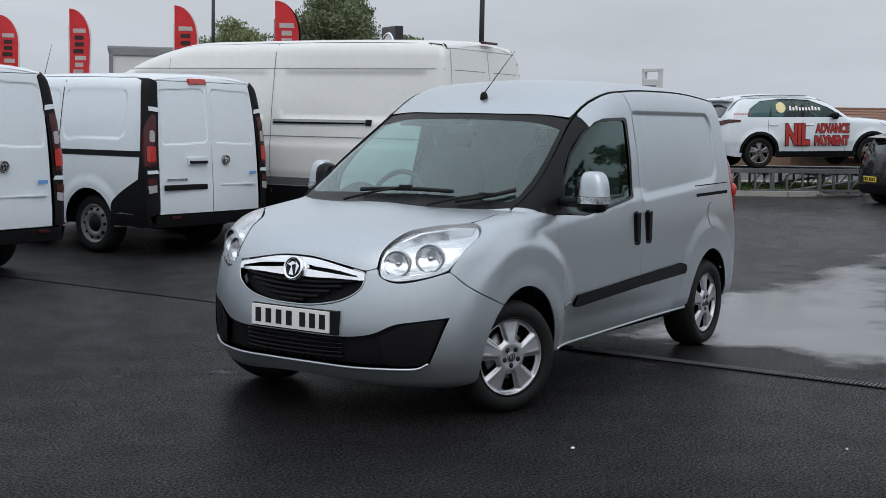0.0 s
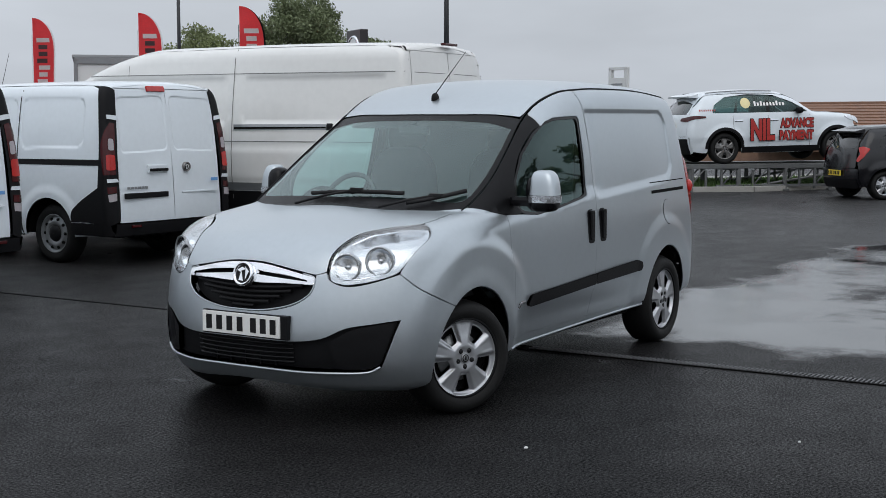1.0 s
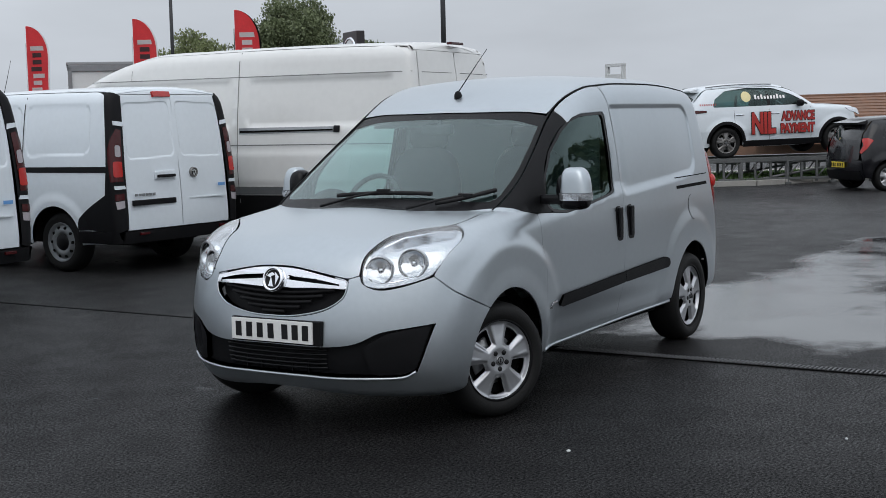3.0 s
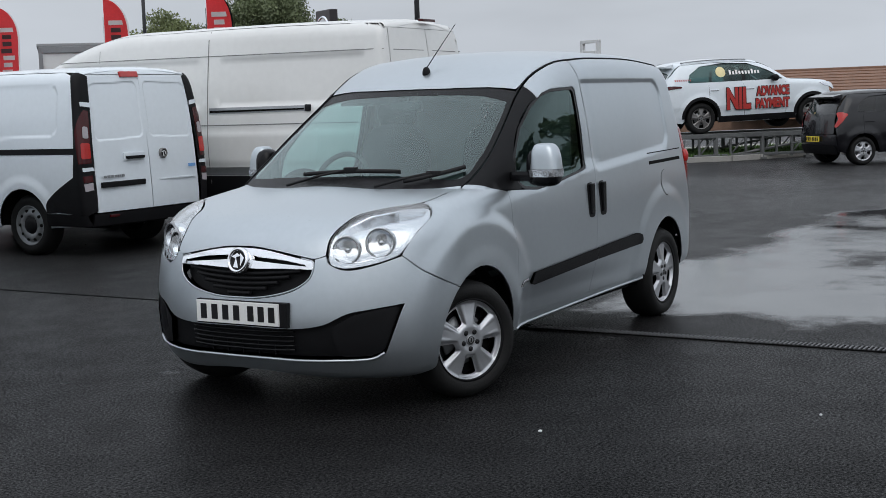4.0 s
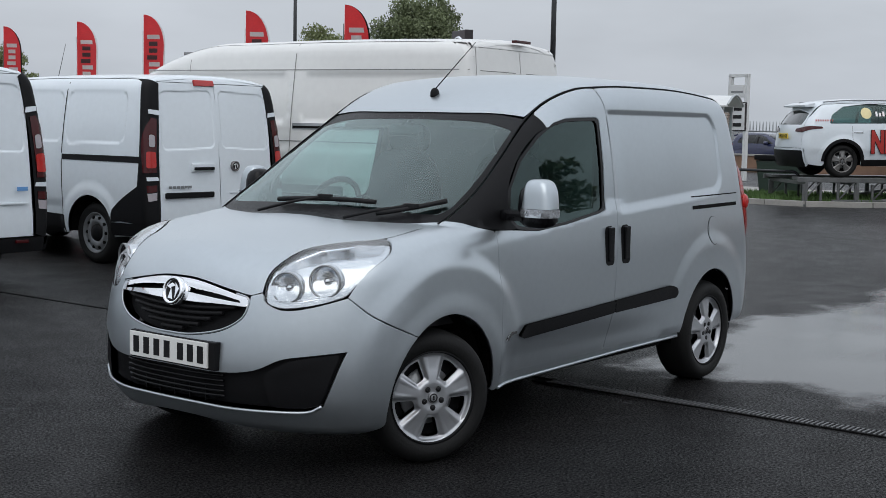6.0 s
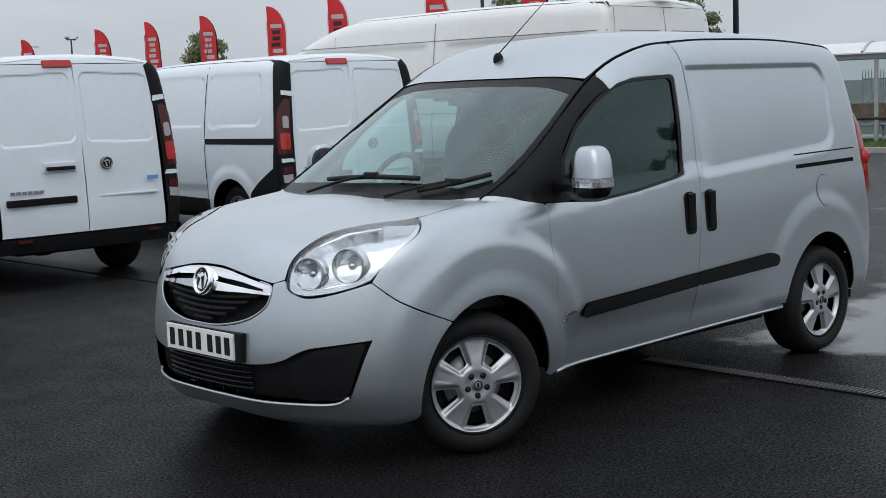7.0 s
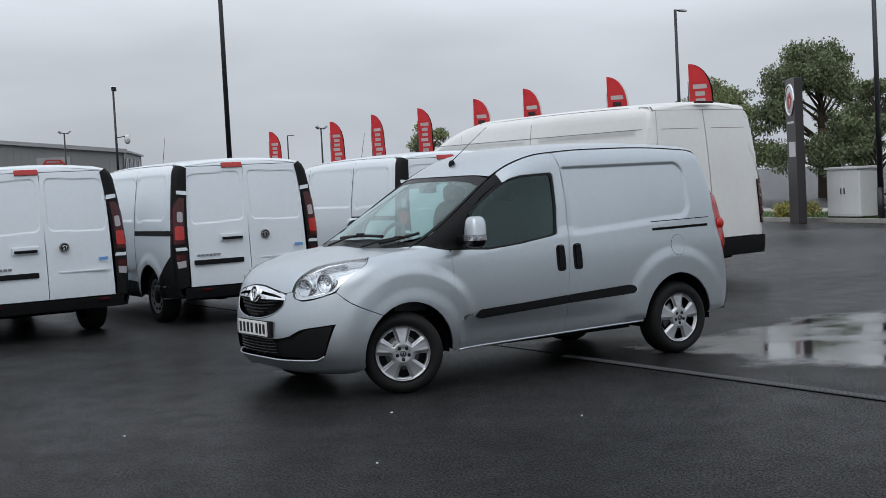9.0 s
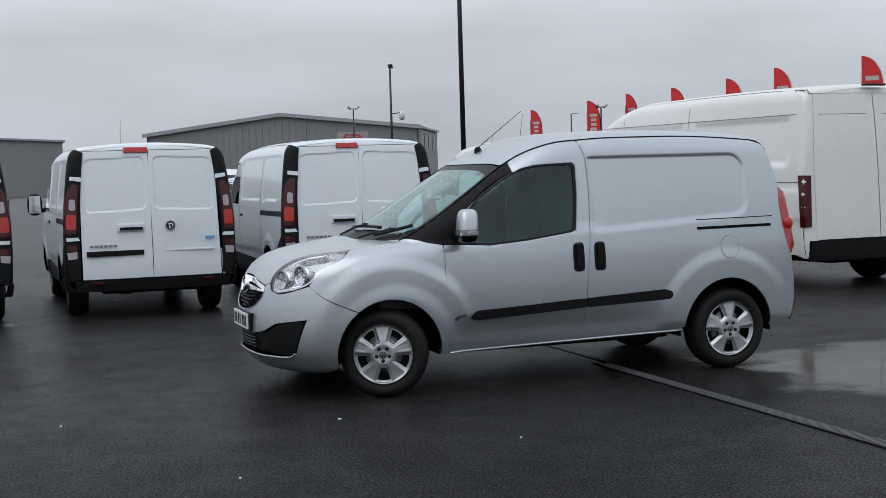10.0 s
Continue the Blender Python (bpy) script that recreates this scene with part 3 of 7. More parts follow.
# front: hood, bumper with its openings
sheet("hood", van_form, nose_pts([(0.815, 0, 0.872), (0.81, 0.1, 0.868), (0.80, 0.2, 0.852), (0.765, 0.36, 0.818), (0.738, 0.42, 0.805), (0.705, 0.464, 0.817),
      (0.66, 0.457, 0.884), (0.62, 0.467, 0.924), (0.54, 0.495, 0.975), (0.46, 0.526, 1.005), (0.33, 0.616, 1.026), (0.21, 0.715, 1.04), (0.0, 0.735, 1.075), (-0.165, 0.735, 1.10), (-0.10, 0.63, 1.095), (-0.02, 0.43, 1.097), (0.045, 0.12, 1.1), (0.05, 0, 1.1)]),
      VB, M_SILVER, combo, step=0.022, skirt=0.03)
intake = [(0.88, 0, 0.462), (0.83, 0.33, 0.464), (0.76, 0.47, 0.488), (0.69, 0.565, 0.54), (0.60, 0.65, 0.560), (0.48, 0.745, 0.578), (0.50, 0.725, 0.52), (0.555, 0.685, 0.35), (0.60, 0.63, 0.325), (0.71, 0.5, 0.315), (0.86, 0.2, 0.298), (0.88, 0, 0.294)]
arch_f = [(x, float(van_y(x, max(z, 0.23))[0]), z) for x, z in arc(-0.03, 0.315, 0.378, 52, -12, 10)]
sheet("bumper", van_form, nose_pts([(0.90, 0, 0.602), (0.88, 0.15, 0.608), (0.83, 0.315, 0.642), (0.78, 0.405, 0.70), (0.755, 0.425, 0.755), (0.739, 0.4225, 0.8005), (0.705, 0.466, 0.8125),
      (0.70, 0.478, 0.775), (0.665, 0.545, 0.742), (0.59, 0.625, 0.75), (0.46, 0.728, 0.79), (0.385, 0.80, 0.712)] + arch_f + [(0.36, 0.84, 0.212), (0.42, 0.73, 0.205), (0.73, 0.38, 0.205), (0.83, 0.15, 0.211), (0.84, 0, 0.213)]),
      VB, M_SILVER, combo, holes=[nose_pts(intake)], step=0.03, skirt=0.03)
lip = [ball(VC, p) for p in ((0.56, 0.682, 0.352), (0.60, 0.63, 0.322), (0.71, 0.5, 0.311), (0.80, 0.34, 0.301), (0.86, 0.2, 0.294), (0.88, 0, 0.290))]
lip = np.array(lip + [(-u, v) for u, v in lip[-2::-1]])
lt = np.linspace(0, len(lip) - 1, 60)
o, d = VB(np.stack([curve(*enumerate(lip[:, i]))(lt) for i in (0, 1)], 1))
part("chin_lip", solid(tube([tuple(p) for p in meet(van_form, o, d)], 0.008, 8)), M_SILVER, combo)
lower = sheet("lower_grille", van_form, nose_pts([(x, y, z) for x, y, z in intake]), VB, M_PLASTIC, combo, step=0.03, lift=-0.035, skirt=0, label="black plastic lower grille")
for z in (0.335, 0.36, 0.385, 0.41, 0.435):
    a = [ball(VC, (0.87, y, z)) for y in np.linspace(-0.34, 0.34, 15)]
    o, d = VB(np.array(a))
    pts = meet(van_form, o, d) - d * 0.022
    part("slat", solid(tube([tuple(p) for p in pts], 0.006, 6)), M_TRIM, lower)
for y in (-0.2, -0.1, 0, 0.1, 0.2):
    part("slat", solid(box(0.80 - 0.57 * abs(y) ** 2.87, y, 0.385, 0.012, 0.006, 0.13)), M_TRIM, lower)
for s in (1, -1):
    q = nose_side([(0.74, 0.50, 0.47), (0.665, 0.585, 0.535), (0.60, 0.65, 0.552), (0.50, 0.73, 0.568), (0.515, 0.715, 0.52), (0.565, 0.68, 0.355), (0.62, 0.61, 0.335), (0.70, 0.52, 0.335)], s)
    q = rounded(q, 0.03)
    fog = sheet("fog_lamp_surround", van_form, q, VB, M_PLASTIC, combo, step=0.016, lift=dish(q, 0.10, 0.12, 0.004), skirt=0.03)
    c = np.array(q).mean(0) + np.array((s * 0.03, -0.02))
    sheet("blanking_cover", van_form, [(c[0] + 0.075 * math.cos(t), c[1] + 0.06 * math.sin(t)) for t in np.linspace(0, 2 * math.pi, 25)[:-1]], VB, M_DARK, fog, step=0.02, lift=-0.088, skirt=0.02)
# chrome grille with slats and badge
g_out = [(0.812, 0, 0.862), (0.81, 0.1, 0.858), (0.80, 0.2, 0.843), (0.765, 0.355, 0.809), (0.742, 0.41, 0.79), (0.752, 0.418, 0.755), (0.78, 0.397, 0.70), (0.83, 0.31, 0.648), (0.88, 0.15, 0.615), (0.90, 0, 0.609)]
grille = sheet("grille", van_form, nose_pts(g_out), VB, M_PLASTIC, combo, step=0.03, lift=-0.045, skirt=0, label="black slatted grille with chrome bars")
bar = [(0.81, 0, 0.858), (0.80, 0.1, 0.853), (0.79, 0.2, 0.838), (0.765, 0.355, 0.804), (0.74, 0.41, 0.79), (0.75, 0.412, 0.755), (0.765, 0.38, 0.756), (0.80, 0.25, 0.760), (0.84, 0.12, 0.760), (0.85, 0, 0.759)]
slot = [(0.765, 0.378, 0.778), (0.79, 0.24, 0.804), (0.80, 0.080, 0.817), (0.81, 0.080, 0.795), (0.80, 0.24, 0.782), (0.765, 0.384, 0.768)]
sheet("chrome_bar", van_form, nose_pts(bar), VB, M_CHROME, grille, holes=[nose_side(slot, 1), nose_side(slot, -1)], step=0.02, lift=0.004, skirt=0.03)
for i, z in enumerate((0.732, 0.706, 0.68, 0.654, 0.63)):
    w = 0.385 - 0.07 * i - (0.03 if i == 4 else 0)
    a = np.array([ball(VC, (0.86, y, z + 0.35 * y * y * 0.5)) for y in np.linspace(-w, w, 13)])
    o, d = VB(a)
    pts = meet(van_form, o, d) - d * 0.014
    part("slat", solid(tube([tuple(p) for p in pts], 0.0095, 8)), M_PLASTIC, grille)
rim = [ball(VC, p) for p in g_out[:2:-1]]
rim = np.array(rim[::-1] + [(-u, v) for u, v in rim[1:]])
t = np.linspace(0, len(rim) - 1, 80)
rim = np.stack([curve(*enumerate(rim[:, i]))(t) for i in (0, 1)], 1)
o, d = VB(rim)
part("grille_rim", solid(tube([tuple(p) for p in meet(van_form, o, d)], 0.0045, 8)), M_SILVER, grille)
BADGE = Vector((0.806, 0, 0.790))
tilt = Matrix.Rotation(radians(-14), 3, "Y")


def badge(at, r, turn, parent, finish=None):
    """A chrome ring with a dark field and a plain sweep across it."""
    ring = solid(spun([(r * 0.72, 0.0), (r * 0.74, 0.014), (r * 0.88, 0.02), (r, 0.012), (r, -0.02)], 32, "x"))
    m = Matrix.Translation(at) @ turn.to_4x4()
    bmesh.ops.transform(ring, matrix=m, verts=ring.verts)
    b = part("badge", ring, finish or M_CHROME, parent, "round chrome badge")
    f = solid(spun([(0.0005, 0.004), (r * 0.74, 0.004)], 28, "x"))
    bmesh.ops.transform(f, matrix=m, verts=f.verts)
    part("badge_field", f, M_INK, b)
    g = solid(prism([(-r * 0.62, r * 0.25), (-r * 0.1, r * 0.55), (r * 0.3, r * 0.35), (-r * 0.15, r * 0.2), (r * 0.15, -r * 0.6), (-r * 0.35, -r * 0.55), (-r * 0.2, r * 0.1)], "x", 0.004, 0.013, 0.002),
              prism([(r * 0.15, r * 0.6), (r * 0.6, r * 0.2), (r * 0.3, -r * 0.5), (r * 0.25, r * 0.1)], "x", 0.004, 0.012, 0.002))
    bmesh.ops.transform(g, matrix=m, verts=g.verts)
    part("badge_figure", g, M_CHROME, b)
    return b


badge(BADGE, 0.066, tilt, combo)
# number plate: pale, with plain bars
plate = part("number_plate", solid(box(0.853, 0.012, 0.534, 0.012, 0.52, 0.112, 0.004)), M_PLATE_W, combo, "pale number plate with plain dark bars")
part("plate_holder", solid(box(0.831, 0.03, 0.532, 0.035, 0.57, 0.125, 0.006)), M_PLASTIC, combo)
for y in (-0.20, -0.13, -0.06, 0.01, 0.10, 0.165, 0.23):
    part("plate_bar", solid(box(0.860, y, 0.534, 0.003, 0.038, 0.076, 0.001)), M_INK, plate)
# headlamps
LAMP = [(0.70, 0.472, 0.80), (0.66, 0.462, 0.882), (0.62, 0.472, 0.922), (0.54, 0.5, 0.972), (0.46, 0.53, 1.002), (0.33, 0.62, 1.022), (0.226, 0.711, 1.036), (0.204, 0.736, 1.033), (0.230, 0.775, 1.006), (0.27, 0.787, 0.962), (0.36, 0.765, 0.905), (0.42, 0.745, 0.845), (0.46, 0.722, 0.80), (0.52, 0.68, 0.775), (0.59, 0.62, 0.757), (0.665, 0.545, 0.748), (0.695, 0.485, 0.765)]
for s in (1, -1):
    q = nose_side(LAMP, s)
    c = np.array(q).mean(0)
    small = [tuple(c + (np.array(p) - c) * 0.988) for p in q]
    lamp = sheet("headlamp", van_form, rounded(q, 0.03, 3), VB, M_TRIM, combo, holes=[rounded(small, 0.03, 3)], step=0.02, lift=-0.002, skirt=0.02, label="clear headlamp with two round reflectors")
    sheet("housing", van_form, small, VB, M_LAMPBODY, lamp, step=0.012, lift=dish(small, 0.045, 0.05, 0.008), skirt=0)
    for pts in ([(0.67, 0.49, 0.87), (0.58, 0.52, 0.945), (0.46, 0.57, 0.985), (0.34, 0.66, 1.0)], [(0.69, 0.50, 0.775), (0.60, 0.60, 0.775), (0.50, 0.69, 0.80)]):
        o, d = VB(np.array([ball(VC, (x, s * y, z)) for x, y, z in pts]))
        part("bezel", solid(tube([tuple(p) for p in meet(van_form, o, d) - d * 0.03], 0.007, 6)), M_CHROME, lamp)
    for (x, y, z), r, depth in (((0.665, 0.55, 0.838), 0.062, 0.045), ((0.545, 0.665, 0.862), 0.066, 0.045)):
        o, d = VB(np.array([ball(VC, (x, s * y, z))]))
        c3 = Vector(meet(van_form, o, d)[0])
        axis = Vector((0.93, s * 0.36, 0.05)).normalized()
        m = Matrix.Translation(c3 - axis * 0.05) @ axis.to_track_quat("X", "Z").to_matrix().to_4x4()
        cup = solid(spun([(0.012, -0.070), (r * 0.35, -0.062), (r * 0.62, -0.042), (r * 0.86, -0.008), (r, 0.026), (r * 1.06, 0.028), (r * 1.1, -0.03)], 32, "x"))
        bmesh.ops.transform(cup, matrix=m, verts=cup.verts)
        cup = part("reflector", cup, M_REFLECT, lamp)
        ring = solid(spun([(r * 1.0, 0.027), (r * 1.04, 0.034), (r * 1.1, 0.034), (r * 1.13, 0.02)], 32, "x"))
        bmesh.ops.transform(ring, matrix=m, verts=ring.verts)
        part("reflector_ring", ring, M_STEEL, cup)
        bulb = solid(spun([(0.001, 0.004), (0.014, 0.001), (0.02, -0.012), (0.024, -0.045)], 16, "x"))
        bmesh.ops.transform(bulb, matrix=m, verts=bulb.verts)
        part("bulb_cap", bulb, M_REFLECT, cup)
    lens = sheet("lens", van_form, small, VB, M_LENS, lamp, step=0.014, lift=0.003, skirt=0, label="clear lens")
    lens.visible_shadow = False
    # wing with the wheel arch cut out
    arch = [(x, float(van_y(x, max(z, 0.23))[0]), z) for x, z in arc(-0.03, 0.315, 0.378, 53, 184, 22)]
    wing = [(0.4605, 0.732, 0.794), (0.43, 0.75, 0.845), (0.368, 0.772, 0.905), (0.275, 0.793, 0.965), (0.236, 0.786, 1.006), (0.207, 0.749, 1.033), (0.198, 0.729, 1.042), (0.0, 0.742, 1.075), (-0.168, 0.742, 1.103), (-0.24, 0.79, 1.098), (-0.36, 0.85, 1.075), (-0.452, 0.88, 1.062), (-0.447, 0.9, 0.81), (-0.458, 0.9, 0.46), (-0.462, 0.89, 0.285), (-0.42, 0.885, 0.278)]
    outline = nose_side(wing + [p for p in arch[::-1]] + [(0.380, 0.804, 0.716)], s)
    sheet("wing", van_form, outline, VB, M_SILVER, combo, step=0.015, skirt=0.025)
    # door with window, black pillar trim
    SR = side_ray(s)
    gx = np.linspace(-1.02, -1.56, 8)
    rail = [(x, float(z) - 0.004) for x, z in zip(gx, van_z(gx, s * (GUTTER(gx) + 0.004)))]
    door = [(-0.466, 0.345), (-0.462, 0.46), (-0.451, 0.81), (-0.456, 1.05), (-0.62, 1.043), (-0.80, 1.03), (-1.10, 1.054), (-1.43, 1.097), (-1.484, 1.112), (-1.514, 1.35), (-1.524, 1.588), (-1.50, 1.611), (-1.20, 1.602), (-1.09, 1.577), (-1.03, 1.547)] + rail + [(-1.600, 1.65), (-1.606, 1.40), (-1.586, 1.10), (-1.548, 0.75), (-1.522, 0.45), (-1.50, 0.345)]
    win = [(-0.64, 1.050), (-0.80, 1.033), (-1.10, 1.057), (-1.43, 1.10), (-1.48, 1.115), (-1.51, 1.35), (-1.52, 1.585), (-1.50, 1.607), (-1.20, 1.598), (-1.08, 1.575), (-0.935, 1.510), (-0.745, 1.382), (-0.615, 1.240), (-0.59, 1.11)]
    door_ob = sheet("front_door", van_form, rounded(door, 0.012, 3), SR, M_SILVER, combo, step=0.022, skirt=0.025)
    wc = np.array(win).mean(0)
    sheet("window_seal", van_form, rounded(win, 0.02, 3), SR, M_TRIM, door_ob, holes=[rounded([tuple(wc + (np.array(p) - wc) * 0.95) for p in win], 0.03, 3)], step=0.03, lift=-0.004, skirt=0.02)
    g = sheet("side_window", van_form, rounded([tuple(wc + (np.array(p) - wc) * 0.95) for p in win], 0.03, 3), SR, M_SIDEGLASS if s > 0 else M_GLASS, door_ob, step=0.05, lift=-0.012, skirt=0, label="tinted glass with raindrops")
    g.visible_shadow = False
    px = np.linspace(-0.2, -1.016, 9)
    edge = [(x, float(z) - 0.004) for x, z in zip(px, van_z(px, s * (GUTTER(px) + 0.004)))]
    trim = edge + [(-1.026, 1.548), (-0.937, 1.516), (-0.747, 1.389), (-0.617, 1.245), (-0.592, 1.108), (-0.64, 1.053), (-0.60, 1.05), (-0.456, 1.057), (-0.36, 1.07), (-0.24, 1.093)]
    sheet("pillar_trim", van_form, trim, SR, M_PLASTIC, combo, step=0.03, lift=-0.001, skirt=0.02, label="black plastic windscreen pillar trim")
    # cargo side: sliding door panel and rear quarter
    gx = np.linspace(-1.57, -3.16, 15)
    rail = [(x, float(z) - 0.004) for x, z in zip(gx, van_z(gx, s * (GUTTER(gx) + 0.004)))]
    back = [(float(V_TAIL(z)) + 0.10, z) for z in (1.6, 1.4, 1.2, 1.0, 0.8, 0.6, 0.45, 0.36)]
    cargo = [(-1.506, 0.345), (-1.528, 0.45), (-1.554, 0.75), (-1.592, 1.10), (-1.612, 1.40), (-1.606, 1.65)] + rail + back + [(-3.15, 0.325)] + arc(-2.735, 0.315, 0.385, 180, 4, 30) + [(-2.325, 0.345)]
    sheet("cargo_side", van_form, cargo, SR, M_SILVER, combo, step=0.012, skirt=0.025)
    sheet("sill", van_form, [(-0.468, 0.338), (-1.5, 0.338), (-2.33, 0.338), (-2.345, 0.325), (-1.4, 0.305), (-0.44, 0.285)], SR, M_SILVER, combo, step=0.03, lift=-0.003, skirt=0.03)
    sx = np.linspace(-0.47, -2.33, 20)
    part("sill_edge", solid(tube([(x, s * (float(y) - 0.004), float(z)) for x, y, z in zip(sx, van_y(sx, 0.327 - 0.021 * (sx + 2.33)), 0.322 - 0.021 * (sx + 2.33))], 0.008, 8)), M_SILVER, combo)
    # rub strip in two lengths
    for pts in ([(-0.625, 0.525), (-0.68, 0.572), (-1.1, 0.590), (-1.530, 0.612), (-1.527, 0.548), (-1.1, 0.528), (-0.66, 0.508)], [(-1.537, 0.612), (-2.18, 0.642), (-2.232, 0.625), (-2.24, 0.592), (-2.215, 0.568), (-1.534, 0.548)]):
        sheet("side_moulding", van_form, rounded(pts, 0.012, 3), SR, M_PLASTIC, combo, step=0.035, lift=0.018, skirt=0.022, label="black plastic rub strip")
    sheet("emblem", van_form, [(-0.50, 0.515), (-0.53, 0.545), (-0.60, 0.55), (-0.60, 0.538), (-0.545, 0.532), (-0.525, 0.51)], SR, M_CHROME, combo, step=0.03, lift=0.004, skirt=0.005, label="small chrome emblem")
    # handles, fuel flap, slide rail, tail lamp
    for x0 in (-1.485, -1.655):
        h = sheet("door_handle", van_form, rounded([(x0 - 0.043, 0.81), (x0 + 0.043, 0.81), (x0 + 0.047, 0.93), (x0 + 0.04, 1.02), (x0 - 0.04, 1.025), (x0 - 0.045, 0.93)], 0.03), SR, M_PLASTIC, combo, step=0.02, lift=0.002, skirt=0.01)
        yy = float(van_y(x0, 0.92)[0])
        part("grip", solid(box(x0, s * (yy + 0.008), 0.925, 0.050, 0.020, 0.185, 0.009)), M_TRIM, h)
    if s > 0:
        ring = [(-2.752 + 0.082 * math.cos(a), 0.935 + 0.088 * math.sin(a)) for a in np.linspace(0, 2 * math.pi, 33)[:-1]]
        inner = [(-2.752 + 0.079 * math.cos(a), 0.935 + 0.085 * math.sin(a)) for a in np.linspace(0, 2 * math.pi, 33)[:-1]]
        sheet("fuel_flap", van_form, inner, SR, M_SILVER, combo, step=0.03, lift=0.003, skirt=0.003)
        sheet("fuel_flap_gap", van_form, ring, SR, M_DARK, combo, step=0.03, lift=0.0006, skirt=0)
    sheet("slide_rail", van_form, [(-2.475, 1.073), (-2.475, 1.095), (-3.14, 1.098), (-3.14, 1.076)], SR, M_DARK, combo, step=0.05, lift=0.002, skirt=0)
    sheet("rail_gap", van_form, [(-2.475, 1.145), (-2.475, 1.152), (-3.16, 1.157), (-3.16, 1.150)], SR, M_DARK, combo, step=0.05, lift=0.001, skirt=0)
    tl = [(-3.36, s * 0.66, 0.86), (-3.36, s * 0.68, 1.10), (-3.32, s * 0.64, 1.37), (-3.25, s * 0.72, 1.37), (-3.23, s * 0.765, 1.28), (-3.24, s * 0.795, 1.16), (-3.26, s * 0.82, 1.05), (-3.29, s * 0.82, 0.92), (-3.31, s * 0.81, 0.86)]
    TC = (-2.6, 0.0, 1.1)
    tail_l = sheet("tail_lamp", van_form, [ball(TC, p) for p in tl], ball_ray(TC), M_REDHOT, combo, step=0.015, lift=dish([ball(TC, p) for p in tl], -0.03, 0.06, -0.002), skirt=0, label="red tail lamp")
    yy = float(van_y(-3.25, 1.08)[0])
    part("lamp_bulge", solid(lump(-3.31, s * (yy - 0.03), 1.09, 0.045, 0.045, 0.055, 2.3, 18, 10)), M_REDHOT, tail_l)
    q = [(-3.26, 0.60, 1.70), (-3.22, 0.62, 1.72), (-3.05, 0.72, 1.68), (-3.12, 0.80, 1.3), (-3.2, 0.86, 0.9), (-3.25, 0.87, 0.5), (-3.36, 0.70, 0.45), (-3.40, 0.68, 0.9), (-3.34, 0.66, 1.3)]
    sheet("rear_corner", van_form, [ball(TC, (x, s * y, z)) for x, y, z in q], ball_ray(TC), M_SILVER, combo, step=0.03, lift=-0.003, skirt=0)
    # gutter line
    gx = np.concatenate([np.linspace(-0.16, -1.3, 18), np.linspace(-1.4, -3.2, 14)])
    part("gutter", solid(tube([(x, s * float(GUTTER(x)), float(z)) for x, z in zip(gx, van_z(gx, s * GUTTER(gx)))], 0.0045, 6)), M_PLASTIC, combo)
# windscreen, its black border and cowl, roof
up = top_ray(0.9)
ws_out = [(0.042, 0), (0.037, 0.12), (-0.028, 0.43), (-0.108, 0.63), (-0.175, 0.735)] + [(x, float(GUTTER(x)) - 0.004) for x in np.linspace(-0.25, -0.96, 10)] + [(-0.94, 0.5), (-0.885, 0.25), (-0.868, 0)]
ws_in = [(-0.088, 0), (-0.098, 0.2), (-0.135, 0.45), (-0.20, 0.68)] + [(x, float(GUTTER(x)) - 0.026) for x in np.linspace(-0.26, -0.86, 8)] + [(-0.865, 0.5), (-0.83, 0.25), (-0.815, 0)]
mirror2 = lambda h: h + [(x, -y) for x, y in reversed(h) if abs(y) > 1e-4]
sheet("windscreen_border", van_form, mirror2(ws_out), up, M_FRIT, combo, holes=[mirror2(ws_in)], step=0.022, lift=-0.004, skirt=0.01, label="black windscreen border and cowl")
ws = sheet("windscreen", van_form, mirror2(ws_in), up, M_GLASS, combo, step=0.05, lift=-0.005, skirt=0, label="rain-spotted windscreen")
ws.visible_shadow = False
roof_half = [(-0.873, 0), (-0.89, 0.25), (-0.945, 0.5), (-0.975, 0.652)] + [(x, float(GUTTER(x)) - 0.004) for x in np.linspace(-1.03, -3.2, 16)] + [(-3.24, 0.5), (-3.25, 0)]
sheet("roof", van_form, mirror2(roof_half), up, M_SILVER, combo, step=0.05, skirt=0.02)
# tail end
sheet("rear_doors", van_form, rounded([(-0.74, 0.5), (0.74, 0.5), (0.70, 1.2), (0.62, 1.72), (-0.62, 1.72), (-0.70, 1.2)], 0.05), end_ray(-2.0, -1), M_SILVER, combo, step=0.06, skirt=0.02)
sheet("rear_bumper", van_form, rounded([(-0.8, 0.33), (0.8, 0.33), (0.8, 0.49), (-0.8, 0.49)], 0.04), end_ray(-2.0, -1), M_SILVER, combo, step=0.06, lift=0.004, skirt=0.05)
# floor pan, wheel housings
part("underbody", solid(box(-1.38, 0, 0.40, 1.72, 1.62, 0.26, 0.03), box(-1.5, 0, 0.42, 3.7, 1.06, 0.30, 0.03), box(0.52, 0, 0.31, 0.3, 0.7, 0.12, 0.03)), M_DARK, combo)
for cx in (-0.03, -2.735):
    for s in (1, -1):
        h = solid(spun([(0.02, 0.5 * s), (0.392, 0.5 * s), (0.392, 0.82 * s)], 48, "y", (cx, 0, 0.32)))
        bmesh.ops.delete(h, geom=[v for v in h.verts if v.co.z < 0.22], context="VERTS")
        part("wheel_housing", h, M_DARK, combo)


